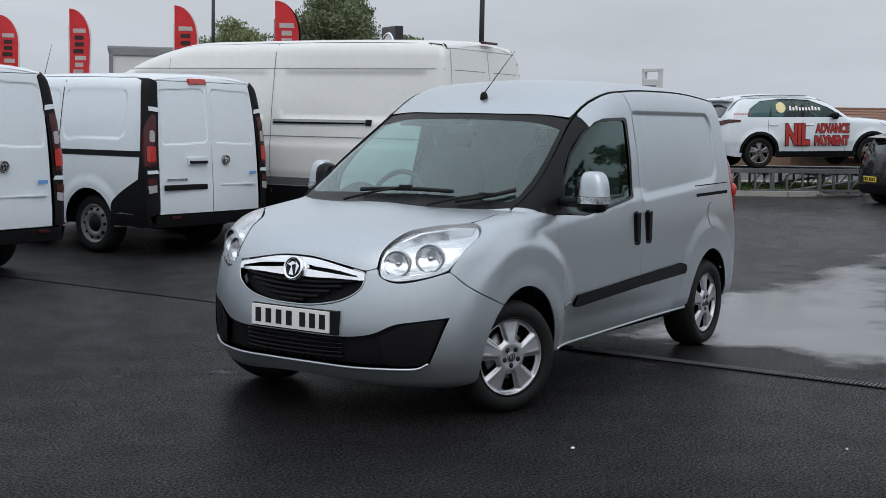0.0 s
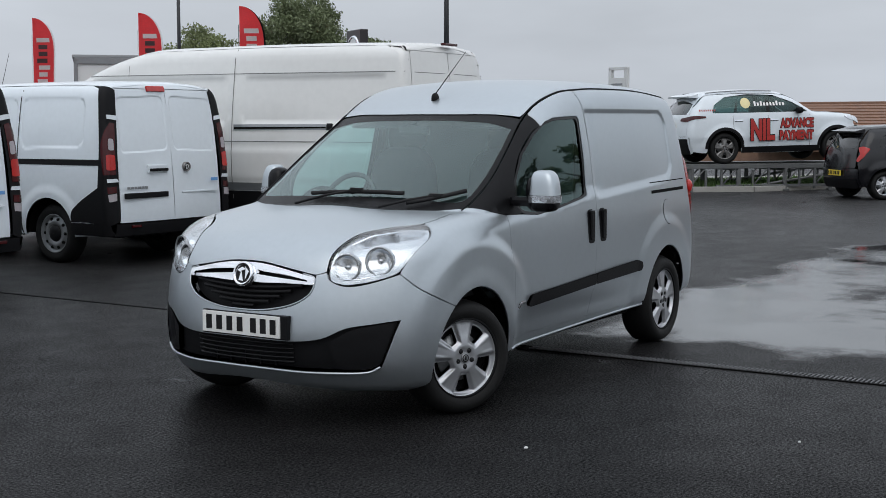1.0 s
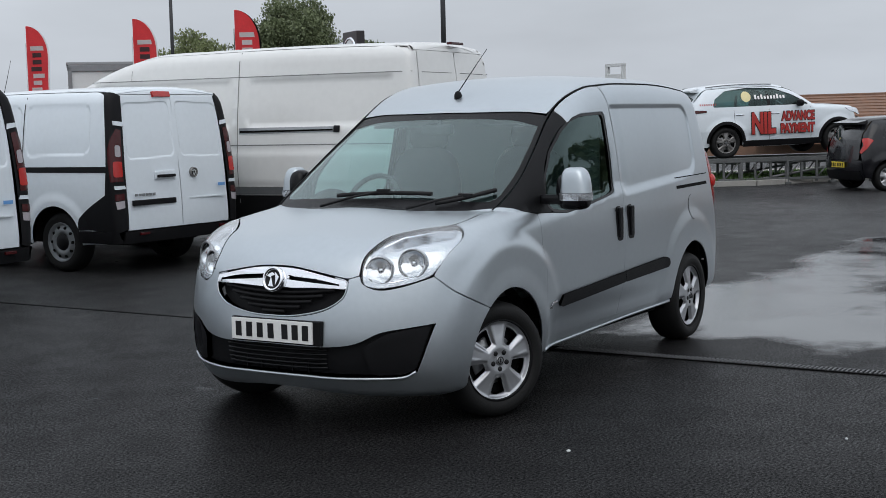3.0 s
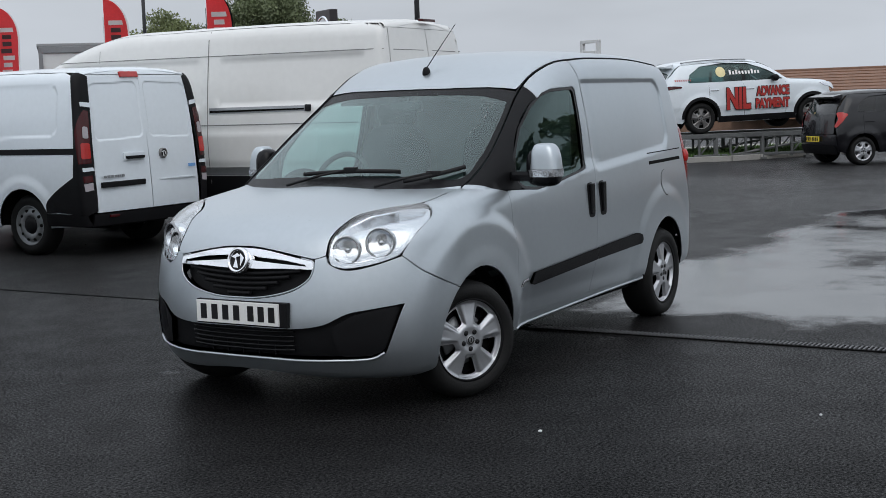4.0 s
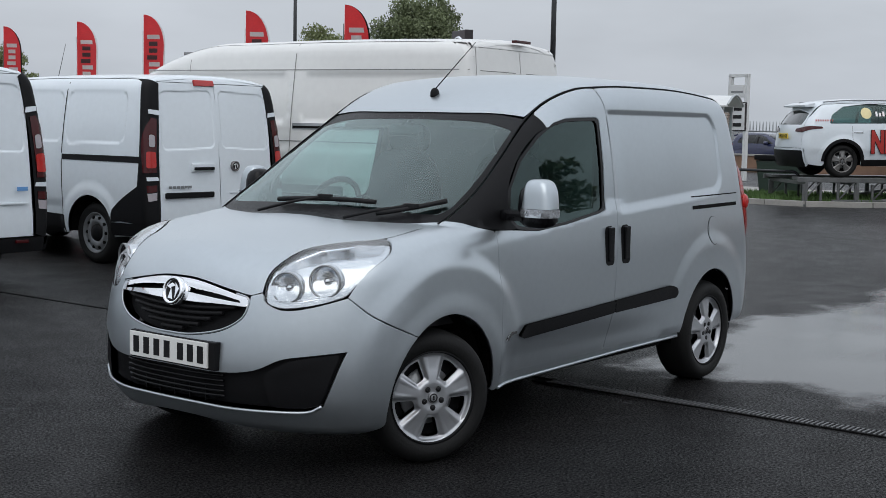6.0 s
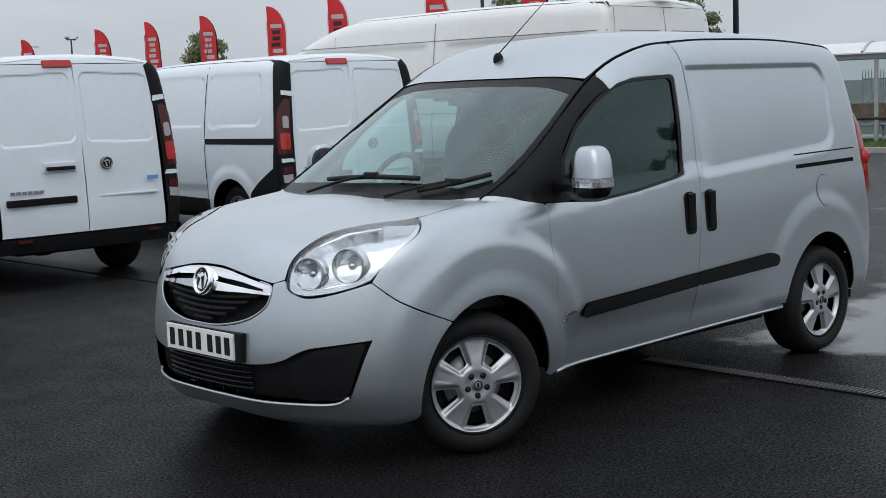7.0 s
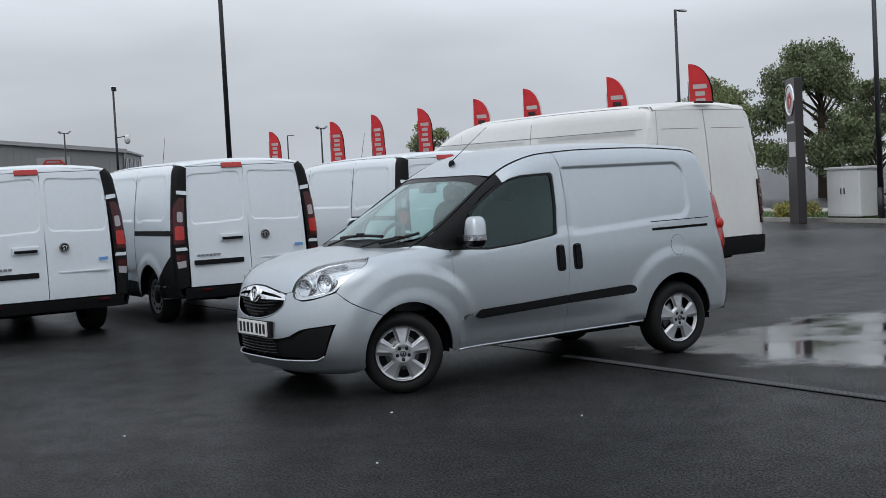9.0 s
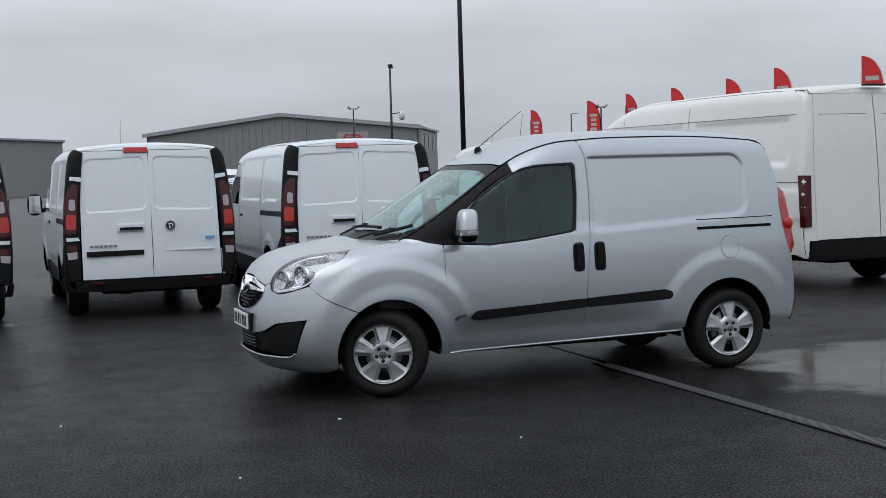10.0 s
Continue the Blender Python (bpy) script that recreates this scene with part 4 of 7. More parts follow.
def alloy_wheel(parent, x, s, r=0.312, width=0.2, face=0.862, steer=0.0, finish=M_ALLOY):
    w = thing("wheel", "", "")
    w.parent = parent
    a = radians(steer)
    w.matrix_basis = pose(x + (0.05 * math.sin(a) if steer else 0.0), s * (face - 0.02 + (0.022 if steer else 0.0)), r - 0.004, 0, 0, -steer if s > 0 else 180 - steer)
    rr = r * 0.685
    part("tyre", solid(spun([(rr - 0.005, -width), (r - 0.03, -width), (r - 0.004, -width + 0.03), (r, -width / 2), (r - 0.004, -0.03), (r - 0.025, 0.012), (r - 0.06, 0.022), (rr + 0.01, 0.012), (rr - 0.006, 0.0)], 48, "y")), M_RUBBER, w)
    rim = part("rim", solid(spun([(rr - 0.004, 0.008), (rr + 0.004, 0.012), (rr + 0.004, 0.004), (rr - 0.012, -0.012), (rr - 0.02, -0.1), (rr - 0.02, -width)], 48, "y"), spun([(0.001, -0.075), (rr - 0.02, -0.085)], 32, "y")), M_PLASTIC, w)
    part("brake_disc", solid(spun([(0.04, -0.055), (rr * 0.62, -0.055), (rr * 0.62, -0.07)], 32, "y")), M_STEEL, w)
    off2 = lambda an, r0: np.abs((an - radians(90) + radians(36)) % radians(72) - radians(36)) * r0

    def face_form(p):
        r0, an = np.hypot(p[:, 0], p[:, 2]), np.arctan2(p[:, 2], p[:, 0])
        hole = np.abs((an - radians(54) + radians(36)) % radians(72) - radians(36))
        valley = sstep(radians(23), radians(15), hole) * sstep(0.075, 0.10, r0) * sstep(rr - 0.006, rr - 0.020, r0)
        half = 0.010 + 0.13 * np.maximum(r0 - 0.06, 0)
        groove = sstep(half + 0.005, half - 0.003, off2(an, r0)) * sstep(0.10, 0.14, r0) * sstep(rr - 0.010, rr - 0.03, r0)
        return p[:, 1] - 0.06 + 0.016 * valley + 0.0015 * groove + 0.006 * sstep(0.07, 0.03, r0) - 0.006 * sstep(rr - 0.02, rr - 0.006, r0) - 0.008 * np.cos(np.clip(r0 / rr, 0, 1) * 3.1)
    holes = []
    for k in range(5):
        c = 90 + 36 + 72 * k
        pts = [(0.098, -12), (0.135, -13.5), (rr - 0.030, -14.5), (rr - 0.027, 0), (rr - 0.030, 14.5), (0.135, 13.5), (0.098, 12), (0.094, 0)]
        holes.append(rounded([(u * math.cos(radians(c + v)), u * math.sin(radians(c + v))) for u, v in pts], 0.010, 4))
    disc = [((rr - 0.002) * math.cos(t), (rr - 0.002) * math.sin(t)) for t in np.linspace(0, 2 * math.pi, 73)[:-1]]
    spokes = sheet("spokes", face_form, disc, side_ray(1), finish, w, holes=holes, step=0.006, skirt=0.03)
    spokes.location = (0, -0.058, 0)
    for k in range(5):
        a = radians(126 + 72 * k)
        part("bolt", solid(spun([(0.001, 0.0), (0.0135, 0.0), (0.014, -0.012)], 14, "y", (0.047 * math.cos(a), 0.0075, 0.047 * math.sin(a)))), M_INK, w)
    part("hub_cap", solid(spun([(0.001, 0.013), (0.02, 0.012), (0.026, 0.008), (0.028, -0.004)], 20, "y")), M_STEEL, w)
    part("cap_emblem", solid(spun([(0.015, 0.0128), (0.017, 0.0145), (0.020, 0.0135), (0.021, 0.011)], 20, "y"), box(0.0, 0.013, 0.0, 0.008, 0.003, 0.022, 0.001)), M_INK, w)
    return w


for x in (0.0, -2.755):
    for s in (1, -1):
        alloy_wheel(combo, x, s, steer=23.0 if x == 0 else 0.0)
# mirrors
def tapered(bm, y0):
    """Draws a mirror shell in towards its top, more on the outer side."""
    for v in bm.verts:
        k = max(0.0, v.co.z - 1.16) / 0.14
        v.co.y += (y0 - v.co.y) * 0.20 * k - math.copysign(0.010 * k * k, y0)
        v.co.x -= 0.012 * k
    return bm


for s in (1, -1):
    cy, wide = (1.04, 0.085) if s > 0 else (0.925, 0.062)
    mir = part("door_mirror", tapered(solid(lump(-0.565, s * cy, 1.185, 0.066, wide, 0.118, 3.8, cut=(-2.5, 90))), s * cy), M_SILVER, combo, "silver door mirror with clear indicator band")
    part("indicator_band", solid(lump(-0.565, s * cy, 1.185, 0.068, wide + 0.002, 0.112, 4.4, cut=(-17, -2), m=5)), M_LAMPBODY, mir)
    part("mirror_base", solid(lump(-0.565, s * cy, 1.183, 0.067, wide, 0.116, 3.8, cut=(-90, -16), m=8), lump(-0.565, s * (cy - 0.05), 1.17, 0.055 if s > 0 else 0.074, 0.06, 0.10 if s > 0 else 0.118, 3.0, 16, 10), box(-0.56, s * 0.91, 1.125, 0.09, 0.15, 0.055, 0.02)), M_TRIM, mir)
# aerial, wipers
zz = float(van_z(-1.05, 0)[0])
aerial = part("aerial", solid(rod((-1.05, 0, zz + 0.03), (-1.42, 0.0, zz + 0.31), 0.0035, 0.002, 8)), M_INK, combo)
part("aerial_base", solid(lump(-1.05, 0, zz, 0.03, 0.022, 0.04, 2.2, 16, 8)), M_PLASTIC, aerial)
for pts, pivot in ((((-0.088, -0.24), (-0.10, 0.07), (-0.135, 0.37)), (0.0, -0.30)), (((-0.07, 0.43), (-0.16, 0.57), (-0.275, 0.70)), (0.02, 0.30))):
    a = np.array(pts)
    t = np.linspace(0, 1, 9)[:, None]
    line = (1 - t) ** 2 * a[0] + 2 * t * (1 - t) * (2 * a[1] - (a[0] + a[2]) / 2) + t * t * a[2]
    zb = van_z(line[:, 0], line[:, 1])
    wiper = part("wiper", solid(tube([(u, v, z + 0.022) for (u, v), z in zip(line, zb)], 0.013, 6)), M_INK, combo, "black wiper blade")
    mid = line[4]
    za, zm = float(van_z(*pivot)[0]), float(zb[4])
    part("arm", solid(tube([(pivot[0], pivot[1], za + 0.01), ((pivot[0] + mid[0]) / 2, (pivot[1] + mid[1]) / 2, (za + zm) / 2 + 0.03), (mid[0], mid[1], zm + 0.035)], 0.008, 6), box(mid[0], mid[1], zm + 0.035, 0.03, 0.08, 0.02, 0.006)), M_INK, wiper)
# cabin
part("dashboard", solid(prism([(0.0, 0.98), (-0.18, 1.075), (-0.45, 1.05), (-0.52, 0.95), (-0.50, 0.6), (0.0, 0.6)], "y", -0.74, 0.74, 0.03), lump(-0.40, -0.37, 1.06, 0.12, 0.2, 0.07, 2.4)), M_DASH, combo)
part("steering_wheel", solid(tube([(-0.62 - 0.09 * math.sin(a), -0.37 + 0.185 * math.cos(a), 1.08 + 0.165 * math.sin(a)) for a in np.linspace(0, 2 * math.pi, 29)], 0.016, 8), lump(-0.60, -0.37, 1.07, 0.04, 0.08, 0.06, 2.4), box(-0.60, -0.37, 1.07, 0.02, 0.34, 0.03, 0.008)), M_DASH, combo)
for y in (-0.38, 0.38):
    seat = part("seat", solid(lump(-1.0, y, 0.72, 0.27, 0.25, 0.10, 3.0)), M_SEAT, combo, "dark fabric seat")
    part("backrest", solid(lump(-1.26, y, 1.05, 0.09, 0.25, 0.36, 3.2)), M_SEAT, seat)
    part("headrest", solid(lump(-1.30, y, 1.47, 0.06, 0.14, 0.09, 2.8)), M_SEAT, seat)
part("bulkhead", solid(box(-1.56, 0, 1.0, 0.02, 1.44, 1.3, 0.004)), M_BULK, combo)
part("cab_floor", solid(box(-0.75, 0, 0.56, 1.6, 1.5, 0.02)), M_DARK, combo)
part("headliner", solid(box(-1.33, 0, 1.66, 0.42, 1.1, 0.02, 0.005)), M_BULK, combo)
for y in (-0.38, 0.38):
    part("sun_visor", solid(box(-1.03, y, 1.575, 0.17, 0.40, 0.02, 0.008, Matrix.Rotation(radians(25), 3, "Y"))), M_BULK, combo)
part("rear_view_mirror", solid(box(-0.80, 0, 1.52, 0.04, 0.22, 0.06, 0.015), rod((-0.80, 0, 1.54), (-0.86, 0, 1.60), 0.01)), M_DASH, combo)


# rain standing on the glass and the hood
rr = random.Random(8)
for name, n, pick in (("rain_beading", 2600, lambda: (rr.uniform(-0.2, -0.84), rr.uniform(-0.1, 0.6))), ("rain_beading", 3600, lambda: (rr.uniform(0.10, 0.62), rr.uniform(-0.5, 0.5)))):
    spots = [pick() for _ in range(n)]
    if n == 2600:
        spots = [p for p in spots if rr.random() < 0.12 + 0.88 * min(1, max(0, (p[1] - 0.05) * 1.6) * max(0, (-0.25 - p[0]) * 2.2))]
    a = np.array(spots)
    base = meet(van_form, np.stack([a[:, 0], a[:, 1], 0 * a[:, 0] + 0.8], 1), np.array([[0, 0, 1.0]]) + np.zeros((len(a), 3)), 1.2)
    nn = grad(van_form, base)
    verts, polys = [], []
    for p, q in zip(base, nn):
        s, k = rr.uniform(0.0007, 0.0021), len(verts)
        u = np.cross(q, (0, 1, 0))
        u /= np.linalg.norm(u)
        v = np.cross(q, u)
        for i in range(6):
            t = i * math.pi / 3
            verts.append(p + (u * math.cos(t) + v * math.sin(t)) * s - q * 0.003)
        verts.append(p + q * s * 0.7)
        polys += [(k + i, k + (i + 1) % 6, k + 6) for i in range(6)]
    tagged(part(name, smooth_mesh(name, verts, polys), M_DROP, combo), kind="stuff")

# ---- white vans in a row; x ahead from the tail, y to the van's left ----
B_WIDTH = curve((0.2, 0.9), (0.4, 0.945), (0.7, 0.968), (1.0, 0.97), (1.3, 0.955), (1.7, 0.91), (1.95, 0.87), (2.1, 0.84))
B_TAIL = curve((0.2, 0.05), (0.45, 0.0), (0.9, 0.01), (1.25, 0.035), (1.6, 0.075), (1.9, 0.125), (2.1, 0.18))
B_NOSE = curve((0.2, 4.85), (0.4, 4.97), (0.6, 5.0), (0.8, 4.97), (1.0, 4.86), (1.2, 4.6))
B_ROOF = curve((-0.2, 2.0), (0.5, 2.03), (2.2, 2.035), (3.0, 2.0), (3.5, 1.93), (4.0, 1.8))


def box_form(p):
    x, y, z = p[:, 0], p[:, 1], p[:, 2]
    ay = np.abs(y)
    w = B_WIDTH(z) - 0.006
    w = w + 0.02 * sstep(0.56, 0.44, np.hypot(x - 0.98, z - 0.34)) + 0.02 * sstep(0.58, 0.44, np.hypot(x - 4.08, z - 0.34))
    w = w - 0.010 * sstep(0.014, -0.014, rbox(x, z + 0.05 * (x - 1.0) * sstep(1.4, 1.2, z), 0.93, 1.56, 0.51, 0.27, 0.10))
    w = w - 0.010 * sstep(0.014, -0.014, rbox(x, z, 2.2, 1.56, 0.68, 0.27, 0.10))
    w = w - 0.02 * sstep(0.68, 0.58, z) * sstep(1.45, 1.55, x) * sstep(3.6, 3.5, x)
    side = ay - w
    t = B_TAIL(z) + 0.05 * ay ** 2 + 0.010 * sstep(0.009, -0.009, rbox(ay, z + 0.04 * ay, 0.39, 1.56, 0.34, 0.30, 0.07))
    tail = t - x
    nose = (x - B_NOSE(z) + 0.42 * ay ** 2.4) * 0.8
    roof = z - B_ROOF(x) + 0.05 * (ay / 0.8) ** 2
    glass = (z - 1.22 - (4.42 - 0.25 * ay ** 2 - x) * 0.86) * 0.76
    hood = (z - 1.2 + (x - 4.4) * 0.42 + 0.03 * ay ** 2) * 0.92
    hood = np.maximum(hood, 3.9 - x)
    top = np.minimum(hood, smax(glass, roof, 0.1))
    f = smax(side, nose, 0.14)
    f = smax(f, top, 0.14)
    f = smax(f, tail, 0.07)
    return smax(f, 0.28 - z, 0.05)


BC = (0.9, 0.0, 1.05)
BB = ball_ray(BC)


def steel_wheel(parent, x, s, r=0.335, face=0.90):
    w = thing("wheel", "", "")
    w.parent = parent
    w.matrix_basis = pose(x, s * (face - 0.01), r - 0.004, 0, 0, 0 if s > 0 else 180)
    rr = r * 0.64
    part("tyre", solid(spun([(rr - 0.01, -0.21), (r - 0.03, -0.21), (r, -0.17), (r, -0.04), (r - 0.03, 0.005), (r - 0.07, 0.015), (rr, 0.0)], 36, "y")), M_RUBBER, w)
    rim = part("rim", solid(spun([(rr + 0.004, 0.004), (rr - 0.004, 0.008), (rr - 0.02, -0.03), (rr - 0.035, -0.025), (rr - 0.07, -0.004), (0.10, -0.012), (0.085, -0.03), (0.001, -0.03)], 36, "y")), M_STEEL, w)
    part("hub_cover", solid(spun([(0.001, 0.012), (0.035, 0.012), (0.085, 0.0), (0.095, -0.02)], 20, "y")), M_PLASTIC, w)
    for k in range(10):
        a = radians(36 * k)
        part("vent_hole", solid(spun([(0.001, -0.005), (0.017, -0.006), (0.018, -0.03)], 8, "y", ((rr - 0.052) * math.cos(a), 0.003, (rr - 0.052) * math.sin(a)))), M_DARK, rim)
    return w


def white_van(name, paint, label, group=""):
    van = thing(name, label, "van", group)
    for s in (1, -1):
        SR = side_ray(s)
        gx = np.linspace(0.16, 3.55, 18)
        edge = [(x, float(z) - 0.005) for x, z in zip(gx, meet(box_form, np.stack([gx, 0 * gx + s * 0.80, 0 * gx + 1.0], 1), np.array([[0, 0, 1.0]]) + np.zeros((18, 3)), 1.5)[:, 2])]
        pillar = [(3.95, 1.62), (4.25, 1.33), (4.36, 1.235)]
        low = [(4.72, 1.05), (4.80, 0.8), (4.80, 0.5), (4.47, 0.33)] + arc(4.08, 0.34, 0.395, -2, 182, 18) + [(3.6, 0.31), (1.45, 0.31)] + arc(0.98, 0.34, 0.395, -4, 184, 18) + [(0.5, 0.32), (0.10, 0.34), (0.07, 0.6), (0.08, 1.2), (0.13, 1.65)]
        win = [(3.02, 1.22), (3.03, 1.70), (3.12, 1.80), (3.42, 1.79), (3.72, 1.62), (4.02, 1.33), (4.05, 1.25)]
        body = sheet("body_side", box_form, edge + pillar + low, SR, paint, van, holes=[rounded(win, 0.04, 3)], step=0.026, skirt=0.03)
        g = sheet("side_window", box_form, rounded(win, 0.04, 3), SR, M_DARKGLASS, van, step=0.08, lift=-0.012, skirt=0)
        for pts in ([(1.455, 0.46), (1.467, 0.46), (1.487, 1.10), (1.475, 1.10)], [(1.475, 1.165), (1.487, 1.165), (1.467, 1.93), (1.455, 1.93)], [(2.94, 0.33), (2.95, 0.33), (2.963, 1.2), (2.953, 1.2)], [(2.953, 1.2), (2.963, 1.2), (2.95, 1.88), (2.94, 1.88)]):
            sheet("panel_gap", box_form, pts, SR, M_DARK, van, step=0.1, lift=0.004, skirt=0)
        sheet("sill_trim", box_form, [(1.42, 0.30), (3.64, 0.30), (3.62, 0.55), (1.44, 0.50)], SR, M_PLASTIC, van, step=0.08, lift=0.006, skirt=0.02)
        sheet("slide_rail", box_form, [(0.16, 1.10), (1.475, 1.10), (1.475, 1.16), (0.16, 1.165)], SR, M_PLASTIC, van, step=0.08, lift=0.005, skirt=0.01)
        part("door_handle", solid(box(2.82 if s > 0 else 2.85, s * (0.965), 1.08, 0.14, 0.02, 0.035, 0.008)), M_PLASTIC, van)
        mir = part("door_mirror", solid(lump(3.72, s * 1.10, 1.30, 0.075, 0.10, 0.15, 3.0, 20, 12), box(3.74, s * 0.98, 1.22, 0.06, 0.14, 0.06, 0.015)), M_PLASTIC, van)
        part("mirror_glass", solid(box(3.647, s * 1.10, 1.30, 0.006, 0.15, 0.24, 0.002)), M_CHROME, mir)
        # black rear corner with tail lamp
        q = lambda pts: [ball(BC, (x, s * y, z)) for x, y, z in pts]
        col = sheet("corner_trim", box_form, q([(0.10, 0.775, 1.975), (0.06, 0.80, 1.6), (0.01, 0.835, 1.0), (0.0, 0.83, 0.475), (0.10, 0.90, 0.475), (0.30, 0.95, 0.475), (0.60, 0.97, 0.475), (0.60, 0.97, 0.55), (0.57, 0.97, 0.62), (0.17, 0.97, 0.86), (0.145, 0.96, 1.25), (0.18, 0.92, 1.7), (0.235, 0.86, 1.975)]), BB, M_PLASTIC, van, step=0.028, lift=0.012, skirt=0.03, label="black plastic rear corner")
        lamp = sheet("tail_lamp", box_form, q([(0.05, 0.845, 1.58), (0.02, 0.865, 1.0), (0.09, 0.96, 1.0), (0.12, 0.96, 1.3), (0.11, 0.93, 1.45), (0.08, 0.885, 1.58)]), BB, M_RED, col, step=0.025, lift=0.018, skirt=0.02, label="dark red tail lamp")
        sheet("clear_segment", box_form, rounded(q([(0.046, 0.872, 1.40), (0.036, 0.875, 1.27), (0.066, 0.920, 1.27), (0.074, 0.914, 1.40)]), 0.018, 4), BB, M_CLEARLENS, lamp, step=0.02, lift=0.022, skirt=0.01)
        sheet("lit_segment", box_form, rounded(q([(0.033, 0.867, 1.22), (0.02, 0.87, 1.05), (0.07, 0.94, 1.05), (0.08, 0.935, 1.22)]), 0.018, 4), BB, M_REDHOT, lamp, step=0.02, lift=0.022, skirt=0.01)
        for z0, z1 in ((1.632, 1.672), (0.92, 0.96)):
            sheet("white_band", box_form, q([(0.06, 0.81, z1), (0.03, 0.815, z0), (0.075, 0.925, z0), (0.09, 0.915, z1)]), BB, paint, col, step=0.022, lift=0.019, skirt=0.02)
        sheet("fog_lamp", box_form, q([(0.015, 0.865, 0.87), (0.01, 0.865, 0.80), (0.06, 0.935, 0.80), (0.07, 0.935, 0.87)]), BB, M_RED, col, step=0.04, lift=0.018, skirt=0.01)
        sheet("reversing_lamp", box_form, q([(0.01, 0.865, 0.79), (0.008, 0.865, 0.71), (0.05, 0.93, 0.71), (0.06, 0.935, 0.79)]), BB, M_CLEARLENS, col, step=0.04, lift=0.018, skirt=0.01)
        # rear door leaf
        y0, y1 = (0.004, 0.785) if s > 0 else (-0.785, -0.004)
        leaf = sheet("rear_door", box_form, [(y0, 0.475), (y1, 0.475), (y1, 1.0), (y1 - 0.01 * s * (s > 0) + 0.01 * (s < 0), 1.5), (y1 - 0.03 * (s > 0), 1.93), (y0 + 0.03 * (s < 0), 1.93)], end_ray(1.0, -1), paint, van, step=0.015, skirt=0.02)
        for x in (0.98, 4.08):
            steel_wheel(van, x, s)
            h = solid(spun([(0.02, 0.45 * s), (0.42, 0.45 * s), (0.42, 0.9 * s)], 32, "y", (x, 0, 0.34)))
            bmesh.ops.delete(h, geom=[v for v in h.verts if v.co.z < 0.26], context="VERTS")
            part("wheel_housing", h, M_DARK, van)
        # front lamp
        fq = lambda pts: [ball((4.0, 0, 0.8), (x, s * y, z)) for x, y, z in pts]
        sheet("headlamp", box_form, rounded(fq([(4.82, 0.52, 0.86), (4.80, 0.54, 0.98), (4.62, 0.75, 1.10), (4.45, 0.90, 1.10), (4.55, 0.88, 0.92), (4.72, 0.75, 0.84)]), 0.03, 3), ball_ray((4.0, 0, 0.8)), M_LAMPBODY, van, step=0.04, lift=0.008, skirt=0.02)
    up_ray = top_ray(1.0)
    roof = [(0.155, 0), (0.16, 0.5), (0.17, 0.795)] + [(x, 0.795) for x in np.linspace(0.4, 3.5, 8)] + [(3.62, 0.7), (3.72, 0.4), (3.75, 0)]
    sheet("roof", box_form, mirror2(roof), up_ray, paint, van, step=0.09, skirt=0.02)
    ws = [(3.765, 0), (3.735, 0.4), (3.63, 0.71), (3.95, 0.775), (4.25, 0.80), (4.33, 0.78), (4.41, 0.4), (4.43, 0)]
    sheet("windscreen", box_form, mirror2(ws), up_ray, M_DARKGLASS, van, step=0.08, lift=-0.004, skirt=0.01)
    hood = [(4.44, 0), (4.42, 0.4), (4.34, 0.78), (4.5, 0.80), (4.72, 0.62), (4.86, 0.3), (4.88, 0)]
    sheet("hood", box_form, mirror2(hood), top_ray(0.8), paint, van, step=0.07, skirt=0.02)
    er = end_ray(4.0, 1)
    sheet("front_panel", box_form, rounded([(-0.82, 0.3), (0.82, 0.3), (0.78, 0.99), (-0.78, 0.99)], 0.05), er, paint, van, step=0.07, skirt=0.03)
    sheet("front_grille", box_form, rounded([(-0.5, 0.78), (0.5, 0.78), (0.52, 0.95), (-0.52, 0.95)], 0.04), er, M_TRIM, van, step=0.06, lift=0.008, skirt=0.01)
    sheet("chrome_bar", box_form, rounded([(-0.48, 0.88), (0.48, 0.88), (0.5, 0.905), (-0.5, 0.905)], 0.01), er, M_CHROME, van, step=0.06, lift=0.016, skirt=0.01)
    sheet("lower_grille", box_form, rounded([(-0.6, 0.36), (0.6, 0.36), (0.55, 0.55), (-0.55, 0.55)], 0.05), er, M_PLASTIC, van, step=0.06, lift=0.008, skirt=0.01)
    part("front_plate", solid(box(5.0, 0, 0.63, 0.012, 0.52, 0.11, 0.003)), M_PLATE_W, van)
    sheet("header", box_form, [(-0.79, 1.937), (0.79, 1.937), (0.77, 1.985), (-0.77, 1.985)], end_ray(1.0, -1), paint, van, step=0.05, skirt=0.02)
    bumper = sheet("rear_bumper", box_form, [(-0.87, 0.345), (0.87, 0.345), (0.87, 0.466), (-0.87, 0.466)], end_ray(1.0, -1), M_PLASTIC, van, step=0.05, lift=0.045, skirt=0.06, label="black plastic rear bumper")
    for s in (1, -1):
        sheet("bumper_end", box_form, [(0.05, 0.345), (0.59, 0.345), (0.59, 0.47), (0.05, 0.466)], side_ray(s), M_PLASTIC, van, step=0.04, lift=0.03, skirt=0.04)
    for s in (1, -1):
        part("reflector", solid(box(-0.04, s * 0.62, 0.435, 0.02, 0.13, 0.028, 0.004)), M_RED, bumper)
    part("brake_light", solid(box(0.128, 0.14, 1.935, 0.03, 0.27, 0.065, 0.012, Matrix.Rotation(radians(20), 3, "Y"))), M_REDHOT, van, "red high brake light")
    h = part("handle_recess", solid(box(0.016, 0.235, 1.05, 0.03, 0.31, 0.09, 0.014)), paint, van)
